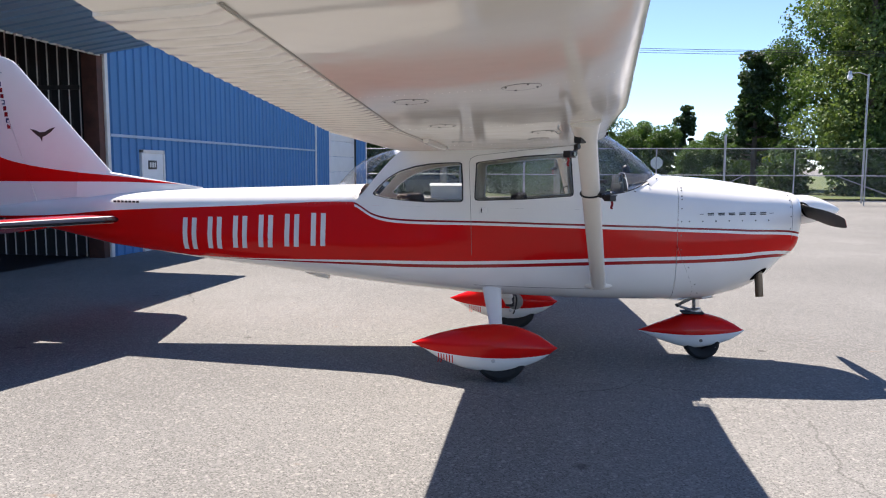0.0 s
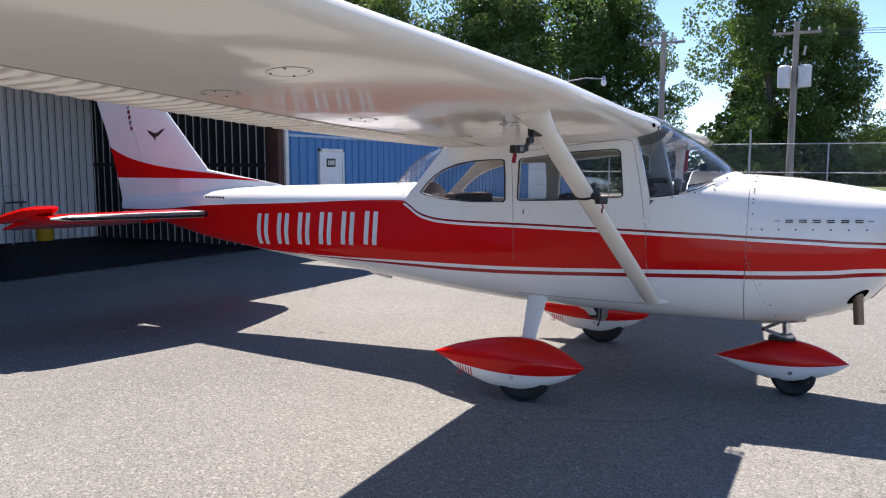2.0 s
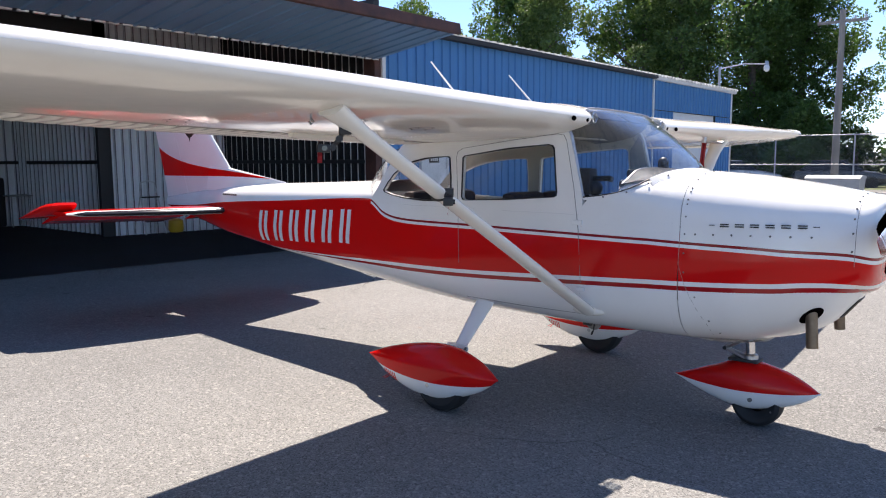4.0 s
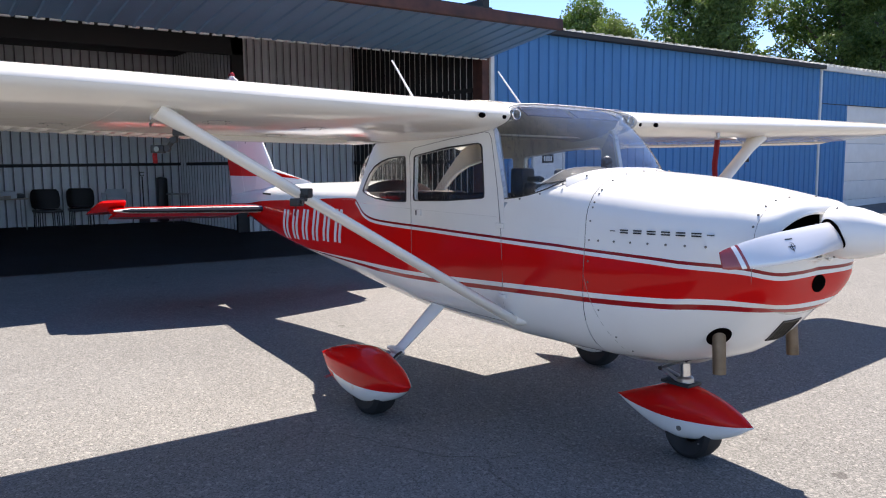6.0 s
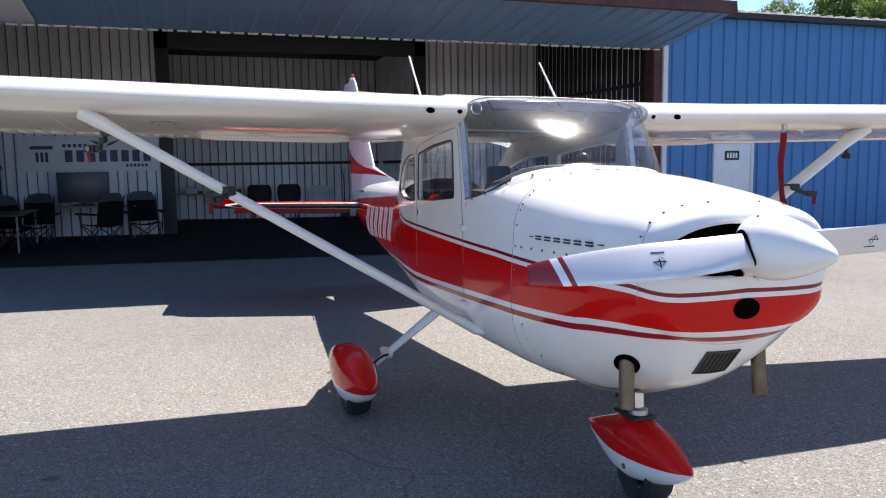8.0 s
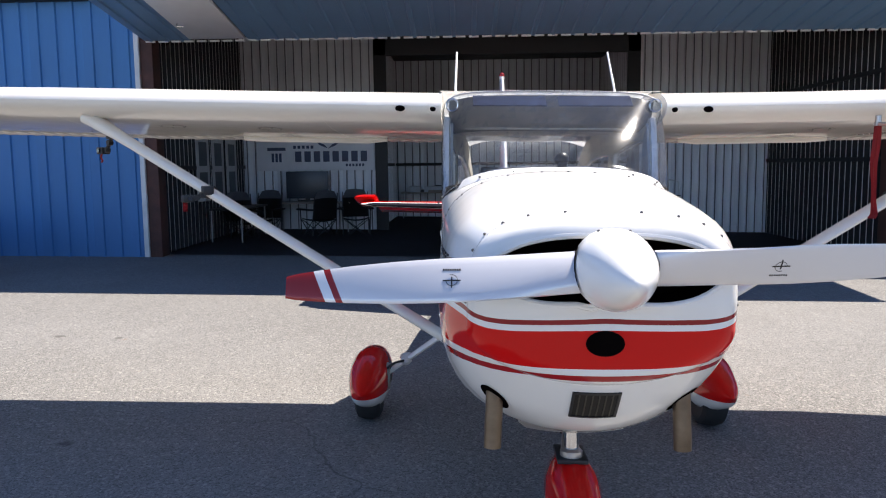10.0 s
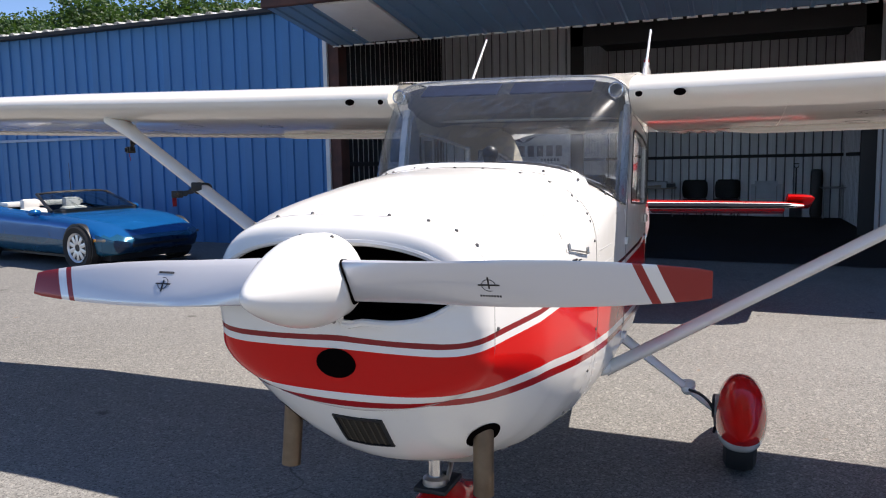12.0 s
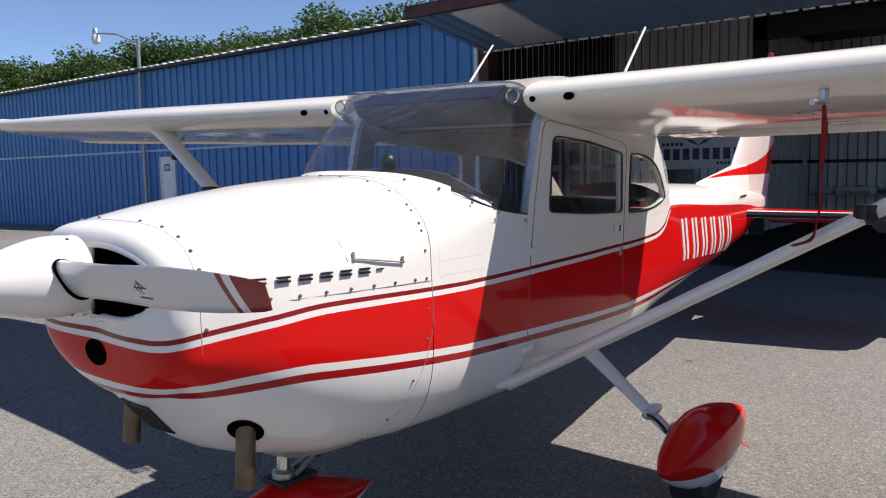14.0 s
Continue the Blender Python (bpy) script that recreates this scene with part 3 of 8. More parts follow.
    tagged(part("roof", r, M_ROOF, smooth=False), "pale corrugated steel roof with a scalloped eave", "roof", kind="structure")
    tagged(part("trim_fascia", boxes(((WALL_X, FAR_L, EAVE_Z - 0.055), (WALL_X + 0.19, OPEN_L - 0.1, EAVE_Z + 0.012), 0.008), ((WALL_X, OPEN_R + 0.1, EAVE_Z - 0.09), (WALL_X + 0.19, 19.4, EAVE_Z + 0.012), 0.008)), M_DARKSTEEL), "dark eave fascia", "trim", kind="structure")
    tagged(part("trim_fascia_end", boxes(((WALL_X, 19.4, EAVE_Z - 0.12), (WALL_X + 0.12, FAR_R + 0.3, EAVE_Z + 0.06), 0.01)), M_TRIM), "white eave fascia", "trim", kind="structure")


build_hangar()


def build_hangar_door():
    """The one-piece door, swung up and out over the bay."""
    th = thing("hangar_door", Matrix.Identity(4), "tilted-up blue-grey ribbed steel hangar door", "hangar door")
    x0, z0, x1, z1 = WALL_X - 0.02, HEAD_Z + 0.0, -6.42, 3.91
    run = math.hypot(x1 - x0, z1 - z0)
    tilt = math.atan2(z1 - z0, x1 - x0)
    base = Matrix.Translation((x0, 0, z0)) @ Matrix.Rotation(-tilt, 4, "Y")
    a, b = OPEN_L - 0.02, OPEN_R + 0.04
    n = 13
    step = (b - a) / n
    me = rib_sheet(step, run, step / 3, 0.04, 0.025)
    me.materials.append(M_CANOPY)
    # ribs hang below the door: turn the sheet's height along the slope and its face downwards
    turn = Matrix(((0, 0, 1, 0), (0, 1, 0, 0), (-1, 0, 0, 0), (0, 0, 0, 1)))
    wicket = 1
    ys = [a, -4.76, -3.84] + [-3.84 + (b + 3.84) * k / (n - 2) for k in range(1, n - 1)]
    for i in range(n):
        if i == wicket:
            continue
        ob = new("door_sheet", me)
        ob.parent = th
        ob.matrix_local = base @ Matrix.Translation((0, ys[i], 0)) @ turn @ Matrix.Diagonal((1, (ys[i + 1] - ys[i]) / step, 1, 1))
    o = part("wicket_door", boxes(((0.12, ys[1] + 0.02, -0.03), (run - 0.1, ys[2] - 0.02, 0.02), 0.01)), M_DOORWHITE, th, "grey-white walk-through door in the big door")
    o.matrix_local = base
    h = bmesh.new()
    tube(h, [(0.9, ys[1] + 0.12, -0.03), (0.9, ys[1] + 0.12, -0.08), (0.9, ys[1] + 0.22, -0.08)], 0.012, 8)
    part("handle", h, M_CHROME, o, "steel lever handle")
    o = part("core", boxes(((0, a, 0.03), (run, b, 0.11), 0.005)), M_DARKSTEEL, th)
    o.matrix_local = base
    o = part("edge_beam", boxes(((run - 0.02, a - 0.02, -0.03), (run + 0.06, b + 0.02, 0.16), 0.01)), M_RUST, th, "rusty brown edge beam")
    o.matrix_local = base
    tabs = bmesh.new()
    k = 58
    for i in range(k):
        y = a + (b - a) * (i + 0.5) / k
        box(tabs, (-0.01, y - 0.075, -0.035), (0.03, y + 0.075, -0.012), 0.003)
    o = part("flashing", tabs, M_TRIM, th, "white flashing at the hinge edge")
    o.matrix_local = base


build_hangar_door()


def bars(bm, x0, z0, w, h, count, place, thick=0.002, gap=0.35):
    """A row of plain upright bars in a w by h field, carried by place(u, v, depth)."""
    step = w / count
    for i in range(count):
        a, b = x0 + i * step + step * gap / 2, x0 + (i + 1) * step - step * gap / 2
        rows = [[place(u, z0 + h * k / 6, d) for u, d in ((a, 0.0), (b, 0.0), (b, thick), (a, thick))] for k in range(7)]
        loft(bm, rows)
    return bm


def bar_parts(name, x0, z0, w, h, count, place, thick, gap, material, parent):
    """The same bars, each a part of its own."""
    for i in range(count):
        bm = bmesh.new()
        bars(bm, x0 + i * w / count, z0, w / count, h, 1, place, thick, gap)
        part(name, bm, material, parent)


def walk_door(name, y0, z0, label, plate, wide=1.0, high=1.0):
    d = thing(name, Matrix.Translation((WALL_X, y0, z0)) @ Matrix.Diagonal((1, wide, high, 1)), label, "door", kind="structure")
    part("door_leaf", boxes(((0.0, 0.03, 0.0), (0.05, 0.83, 1.98), 0.008)), M_DOORWHITE, d)
    fr = boxes(((-0.01, -0.04, -0.1), (0.065, 0.03, 2.05), 0.006), ((-0.01, 0.83, -0.1), (0.065, 0.90, 2.05), 0.006), ((-0.01, -0.04, 1.98), (0.065, 0.90, 2.05), 0.006))
    part("door_frame", fr, M_TRIM, d)
    k = bmesh.new()
    tube(k, [(0.05, 0.76, 1.0), (0.10, 0.76, 1.0), (0.11, 0.76, 1.0)], [0.012, 0.012, 0.028], 10)
    part("door_knob", k, M_CHROME, d, "steel door knob")
    if plate:
        p = part("number_plate", boxes(((0.051, 0.22, 1.66), (0.058, 0.56, 1.84), 0.004)), M_LETTER, d, "dark number plate with pale marks")
        bm = bmesh.new()
        bars(bm, 0.26, 1.70, 0.26, 0.10, 4, lambda u, v, q: Vector((0.0585 + q, u, v)))
        part("marks", bm, M_TRIM, p)
    return d


walk_door("door_north", 7.66, -0.10, "closed white walk door with a dark number plate", True)
walk_door("door_south", -15.63, 0.16, "closed white walk door in the blue wall", True, 0.74, 0.92)


# ---- aircraft ----
PLANE = thing("light_aircraft", TILT, "white and red high-wing single-propeller light aircraft parked on asphalt", "aircraft")

# stations along the fuselage: x, bottom, waist, shoulder, top, half width at the waist, half width at the shoulder, bottom fullness, top fullness
HULL = [
    (-5.62, 1.10, 1.14, 1.17, 1.20, 0.020, 0.020, 2.0, 2.0),
    (-5.20, 1.03, 1.12, 1.17, 1.26, 0.085, 0.080, 2.1, 2.0),
    (-4.40, 0.868, 1.05, 1.18, 1.345, 0.195, 0.175, 2.3, 2.1),
    (-3.60, 0.772, 1.02, 1.21, 1.395, 0.280, 0.255, 2.5, 2.1),
    (-2.80, 0.690, 1.00, 1.24, 1.425, 0.340, 0.310, 2.6, 2.1),
    (-2.24, 0.632, 0.98, 1.26, 1.45, 0.385, 0.355, 2.7, 2.1),
    (-2.00, 0.608, 0.97, 1.28, 1.46, 0.412, 0.390, 2.8, 2.1),
    (-1.60, 0.575, 0.97, 1.28, 1.46, 0.465, 0.455, 3.0, 2.1),
    (-1.10, 0.545, 0.97, 1.28, 1.46, 0.525, 0.522, 3.2, 2.1),
    (-0.60, 0.530, 0.98, 1.28, 1.46, 0.548, 0.546, 3.2, 2.1),
    (-0.04, 0.523, 0.99, 1.28, 1.50, 0.555, 0.550, 3.2, 2.2),
    (-0.039, 0.523, 0.99, 1.385, 1.50, 0.555, 0.550, 3.2, 2.2),
    (0.20, 0.525, 1.00, 1.395, 1.545, 0.553, 0.546, 3.1, 2.4),
    (0.36, 0.527, 1.01, 1.33, 1.558, 0.550, 0.540, 3.1, 2.6),
    (0.60, 0.526, 1.02, 1.25, 1.560, 0.545, 0.535, 2.8, 2.6),
    (0.90, 0.545, 1.04, 1.22, 1.538, 0.533, 0.523, 2.4, 2.6),
    (1.15, 0.612, 1.05, 1.20, 1.503, 0.513, 0.506, 2.05, 2.8),
    (1.26, 0.662, 1.055, 1.19, 1.485, 0.498, 0.492, 1.85, 2.95),
    (1.35, 0.728, 1.06, 1.18, 1.468, 0.470, 0.468, 1.8, 3.1),
    (1.48, 0.895, 1.07, 1.17, 1.443, 0.424, 0.424, 1.85, 3.2),
]


def hull_section(x, grow=0.0):
    zb, zw, zs, zt, ww, ws, eb, et = lerp_table(HULL, x)
    pts = []
    for i in range(13):                      # bottom middle to waist
        a = i / 12 * math.pi / 2
        pts.append((ww * math.sin(a) ** (2 / eb), zw - (zw - zb) * math.cos(a) ** (2 / eb)))
    for i in range(1, 7):                    # waist to shoulder
        t = i / 6
        pts.append((ww + (ws - ww) * t, zw + (zs - zw) * t))
    for i in range(1, 13):                   # shoulder to top middle
        a = i / 12 * math.pi / 2
        pts.append((ws * math.cos(a) ** (2 / et), zs + (zt - zs) * math.sin(a) ** (2 / et)))
    return [(y + (grow if y > 0.001 else 0), z) for y, z in pts]


def half_width(x, z):
    """The fuselage's half width at a station and height (waist and above: the shoulder)."""
    s = hull_section(x)[:19]
    for (ya, za), (yb, zb) in zip(s, s[1:]):
        if za <= z <= zb and zb > za:
            return ya + (yb - ya) * (z - za) / (zb - za)
    return s[-1][0] if z > s[-1][1] else s[0][0]


def hull_skin(x0, x1, step, keep_top, name, material, label, grow=0.0):
    n = max(2, round((x1 - x0) / step) + 1)
    xs = [x0 + (x1 - x0) * i / (n - 1) for i in range(n)]
    bm = bmesh.new()
    rows = []
    for x in xs:
        s = hull_section(x, grow)
        if not keep_top(x):
            s = s[:19]
        rows.append([Vector((x, -y, z)) for y, z in reversed(s)] + [Vector((x, y, z)) for y, z in s[1:]])
    return bm, rows


def build_fuselage():
    # tail cone, closed on top
    bm, rows = hull_skin(-5.62, -2.0, 0.12, lambda x: True, "", None, "")
    for r in rows:
        r.pop()                                # the two ends of a row meet on top
    loft(bm, rows, True, (True, False))
    tail = part("tail_cone", bm, M_STRIPE, PLANE, "white rear fuselage with a broad red band")
    # cabin tub, open on top
    bm, rows = hull_skin(-2.0, -0.04, 0.10, lambda x: False, "", None, "")
    loft(bm, rows, False)
    part("cabin_tub", bm, M_STRIPE, PLANE, "white lower cabin with red band and pinstripes")
    # firewall section and cowling
    bm, rows = hull_skin(-0.0395, 0.205, 0.05, lambda x: False, "", None, "")
    loft(bm, rows, False)
    part("footwell_skin", bm, M_STRIPE, PLANE)
    bm, rows = hull_skin(0.205, 0.59, 0.055, lambda x: True, "", None, "")
    for r in rows:
        r.pop()
    loft(bm, rows, True, (False, False))
    part("forward_fuselage", bm, M_STRIPE, PLANE)
    bm, rows = hull_skin(0.594, 1.4768, 0.055, lambda x: True, "", None, "")
    for r in rows:
        r.pop()
    loft(bm, rows, True, (False, False))
    cowl = part("cowling", bm, M_STRIPE, PLANE, "white engine cowling with red band")
    return tail, cowl


TAIL, COWL = build_fuselage()


def build_nose():
    """The rounded nose bowl, with two cooling inlets beside the spinner and a round hole below."""
    base = hull_section(1.475)
    ring = [Vector((0, -y, z)) for y, z in reversed(base)] + [Vector((0, y, z)) for y, z in base[1:-1]]
    c = Vector((0, 0, 1.17))
    bm = bmesh.new()
    rows = []
    fine = spline(ring + ring[:1], 4 * len(ring) + 1)[:-1]
    table = [(1.477, 1.0), (1.502, 0.968), (1.525, 0.92), (1.545, 0.85), (1.559, 0.76), (1.569, 0.65), (1.577, 0.52), (1.583, 0.38), (1.586, 0.2), (1.5875, 0.08), (1.588, 0.02)]
    for p in spline([(x, k, 0) for x, k in table], 71):
        x, k = p.x, p.y
        row = []
        for q in fine:
            d = q - c
            up = min(1.0, max(0.0, (d.z + 0.09) / 0.11))
            up = up * up * (3 - 2 * up)
            row.append(Vector((x - 0.05 * (1 - k) * max(0, -d.z) / 0.4, d.y * k ** (0.95 - 0.35 * up), c.z + d.z * k ** (1.1 - 0.74 * up))))
        rows.append(row)
    loft(bm, rows, True, (False, True))
    bm.normal_update()
    tree = BVHTree.FromBMesh(bm)
    ys = [0.025, 0.10, 0.18, 0.25, 0.305, 0.345, 0.365]
    hi = [1.380, 1.382, 1.374, 1.358, 1.335, 1.310, 1.275]
    lo = [1.178, 1.170, 1.170, 1.182, 1.204, 1.232, 1.265]

    def inside(y, z):
        y = abs(y)
        if not ys[0] < y < ys[-1]:
            return False
        top = lerp_table(list(zip(ys, hi)), y)[0]
        bot = lerp_table(list(zip(ys, lo)), y)[0]
        return bot < z < top
    bmesh.ops.delete(bm, geom=[f for f in bm.faces if f.calc_center_median().x > 1.485 and inside(f.calc_center_median().y, f.calc_center_median().z)], context="FACES")

    def onto(y, z, out=0.0):
        hit = tree.ray_cast(Vector((2.2, y, z)), Vector((-1, 0, 0)))
        return (hit[0] if hit[0] is not None else Vector((1.5, y, z))) + Vector((out, 0, 0))
    bowl = part("nose_bowl", bm, M_STRIPE, PLANE, "white rounded nose bowl with red band")
    for s in (-1, 1):
        ring = [onto(s * y, v, 0.0) for y, v in zip(ys, hi)] + [onto(s * y, v, 0.0) for y, v in reversed(list(zip(ys, lo)))]
        mid = sum(ring, Vector()) / len(ring)
        bm = bmesh.new()
        rows = [[p + Vector((-0.006, 0, 0)) for p in ring], [p + (p - mid) * 0.05 + Vector((-0.05, 0, 0)) for p in ring], [p + Vector((-0.2, 0, 0)) for p in ring]]
        loft(bm, rows, True, (False, True))
        inlet = part("air_inlet", bm, M_INLET, bowl, "dark cooling inlet")
        bm = bmesh.new()
        tube(bm, [p + Vector((-0.009, 0, 0)) for p in spline(ring + ring[:1], 60)], 0.0105, 8)
        part("inlet_lip", bm, M_WHITE, inlet)
    ring = [onto(0.060 * math.cos(t), 1.046 + 0.041 * math.sin(t), 0.003) for t in (2 * math.pi * k / 28 for k in range(28))]
    bm = bmesh.new()
    loft(bm, [ring, [p + Vector((-0.12, 0, 0)) for p in ring]])
    part("intake_hole", bm, M_INLET, bowl, "round dark air intake")
    return bowl


BOWL = build_nose()


M_SCREW = plain("dull screw steel", (0.20, 0.19, 0.18), 0.5, 0.6)
M_GRILLE = plain("dull brown filter wire", (0.06, 0.05, 0.035), 0.6)


def build_lower_nose():
    # filter grille, exhausts, screws
    skin_tree = BVHTree.FromPolygons([v.co for v in COWL.data.vertices], [tuple(f.vertices) for f in COWL.data.polygons])
    a, b = Vector((1.440, 0, 0.862)), Vector((1.362, 0, 0.742))
    d = (b - a).normalized()
    nrm = Vector((-d.z, 0, d.x))
    if nrm.x < 0:
        nrm = -nrm
    both = [BOWL, COWL]
    trees = [BVHTree.FromPolygons([v.co for v in o.data.vertices], [tuple(f.vertices) for f in o.data.polygons]) for o in both]
    mid, L = (a + b) / 2, (b - a).length / 2

    def on_skin(u, v, out):
        p = mid + Vector((0, u, 0)) + d * v
        hits = [t.ray_cast(p + nrm * 0.3, -nrm) for t in trees]
        hits = [h for h in hits if h[0] is not None]
        q = min(hits, key=lambda h: h[3])[0] if hits else p
        return q + nrm * out

    def patch(u0, u1, v0, v1, out, n=7):
        g = bmesh.new()
        rows = [[on_skin(u0 + (u1 - u0) * i / n, v0 + (v1 - v0) * j / n, out) for i in range(n + 1)] for j in range(n + 1)]
        rows2 = [[p - nrm * 0.02 for p in r] for r in rows]
        loft(g, rows, False)
        loft(g, [rows[0], rows2[0]], False)
        loft(g, [rows[-1], rows2[-1]], False)
        loft(g, [[r[0] for r in rows], [r[0] for r in rows2]], False)
        loft(g, [[r[-1] for r in rows], [r[-1] for r in rows2]], False)
        return g
    o = part("filter_screen", patch(-0.078, 0.078, -L, L, 0.002), plain("dusty filter screen", (0.022, 0.018, 0.013), 0.85, vary=0.3), BOWL, "dark dusty air filter screen")
    for i in range(6):
        u = -0.055 + i * 0.022
        part("screen_bar", patch(u - 0.0022, u + 0.0022, -L + 0.012, L - 0.012, 0.005, 4), M_GRILLE, o)
    for u0, u1, v0, v1 in ((-0.080, -0.071, -L, L), (0.071, 0.080, -L, L), (-0.071, 0.071, -L, -L + 0.009), (-0.071, 0.071, L - 0.009, L)):
        part("screen_frame", patch(u0, u1, v0, v1, 0.006, 4), M_BLACK, o)
    for s in (-1, 1):
        # dark opening in the cowl's skin round the pipe
        bm = bmesh.new()
        rings = []
        for k in (0.3, 0.65, 1.0):
            ring = []
            for q in range(24):
                x, y = 1.266 + 0.060 * k * math.cos(q * math.pi / 12), s * 0.326 + 0.050 * k * math.sin(q * math.pi / 12)
                hit = skin_tree.ray_cast(Vector((x, y, 0.3)), Vector((0, 0, 1)))
                ring.append(hit[0] - Vector((0, 0, 0.0025)))
            rings.append(ring)
        loft(bm, rings, True, (True, False))
        part("exhaust_port", bm, M_INLET, COWL, "dark opening round the exhaust stack")
        bm = bmesh.new()
        tube(bm, [(1.258, s * 0.322, 0.88), (1.268, s * 0.327, 0.76), (1.282, s * 0.333, 0.602)], 0.031, 20, False)
        bmesh.ops.solidify(bm, geom=bm.faces[:], thickness=0.003)
        part("exhaust_pipe", bm, M_EXH, COWL, "heat-stained exhaust stack")


build_lower_nose()


def build_propeller():
    hub = Vector((1.668, 0, 1.293))
    prop = part("spinner", bmesh_spinner(hub), M_WHITE, PLANE, "glossy white pointed spinner")
    for s, roll in ((1, 1.0), (-1, 1.0)):
        bm = bmesh.new()
        rows = []
        rs = [0.05, 0.13, 0.20, 0.28, 0.40, 0.52, 0.64, 0.76, 0.86, 0.93, 0.962]
        ch = [0.128, 0.131, 0.136, 0.141, 0.142, 0.137, 0.127, 0.112, 0.094, 0.078, 0.064]
        tw = [26, 28, 31, 34, 33, 28, 24, 21, 19, 18, 17]
        th = [0.078, 0.072, 0.058, 0.040, 0.026, 0.019, 0.015, 0.012, 0.010, 0.008, 0.006]
        for r, c, t, h in zip(rs, ch, tw, th):
            sec = []
            for k in range(16):
                a = 2 * math.pi * k / 16
                u = math.cos(a) * c / 2
                v = math.sin(a) * h / 2 * (1.0 if math.sin(a) > 0 else 0.5)
                ang = radians(t) * s
                # blade width lies mostly in z (plane of rotation), thickness along x
                z = u * math.cos(ang)
                x = v + u * math.sin(ang)
                sec.append(hub + Vector((x, s * r, z + s * r * 0.0545 - 0.010 * min(1, r / 0.4))))
            rows.append(sec)
        loft(bm, rows)
        bm.normal_update()
        bmesh.ops.recalc_face_normals(bm, faces=bm.faces)
        for f in bm.faces:
            if f.normal.x < -0.1:
                f.material_index = 1
        b = part("blade", bm, [M_BLADE_TIP, M_BLADEBACK], prop, "satin grey propeller blade with red tip and stripe")
        g = bmesh.new()
        # a patch of the spinner's skin, a little larger than the blade's root
        rings = []
        for k in (0.3, 0.6, 0.85, 1.0):
            ring = []
            for q in range(28):
                a = 2 * math.pi * q / 28
                u = 0.071 * math.copysign(abs(math.cos(a)) ** 0.75, math.cos(a)) * k
                v = 0.043 * math.sin(a) * k
                z = u * math.cos(radians(27))
                x = v + u * math.sin(radians(27) * s)
                r = lerp_table([(-0.06, 0.117), (0.0, 0.121), (0.05, 0.1175), (0.10, 0.107)], x)[0]
                ring.append(hub + Vector((x, s * (math.sqrt(max(0.0, r * r - z * z)) + 0.002), z)))
            rings.append(ring)
        loft(g, rings, True, (True, False))
        part("blade_notch", g, M_INLET, prop, "dark cut-out where the blade leaves the spinner")
        # maker's mark on the blade face, as plain bars
        g = bmesh.new()
        r0 = 0.473 * s
        f0 = radians(31.5) * s
        fwd = Vector((math.cos(f0), 0, -math.sin(f0)))
        up = Vector((math.sin(f0), 0, math.cos(f0)))
        o = hub + Vector((0, r0, r0 * 0.0545 - 0.010)) + fwd * 0.0125

        face = BVHTree.FromPolygons([v.co for v in b.data.vertices], [tuple(f.vertices) for f in b.data.polygons])

        def onto(u, v, q):
            p = o + Vector((0, u * s, 0)) + up * v * s
            h = face.ray_cast(p + fwd * 0.1, -fwd)
            return (h[0] if h[0] is not None else p) + fwd * (q + 0.0003)
        bar_parts("letter_bar", -0.027, -0.032, 0.054, 0.006, 8, onto, 0.001, 0.3, M_LETTER, b)
        tube(g, [onto(0.017 * math.cos(k * 0.3), 0.004 + 0.017 * math.sin(k * 0.3), 0.001) for k in range(18)], 0.0009, 4)
        bars(g, -0.026, 0.003, 0.052, 0.004, 1, onto, 0.001, 0.0)
        bars(g, -0.002, -0.006, 0.004, 0.034, 1, onto, 0.001, 0.0)
        part("blade_emblem", g, M_LETTER, b, "thin black ring emblem")
    return prop


def bmesh_spinner(hub):
    bm = bmesh.new()
    prof = [(-0.06, 0.116), (0.0, 0.120), (0.03, 0.1188), (0.07, 0.1125), (0.11, 0.1015), (0.15, 0.088), (0.19, 0.0715), (0.23, 0.053), (0.26, 0.037), (0.28, 0.0245), (0.292, 0.013), (0.297, 0.004)]
    rows = [[hub + Vector((x, r * math.cos(2 * math.pi * k / 40), r * math.sin(2 * math.pi * k / 40))) for k in range(40)] for x, r in prof]
    loft(bm, rows)
    return bm


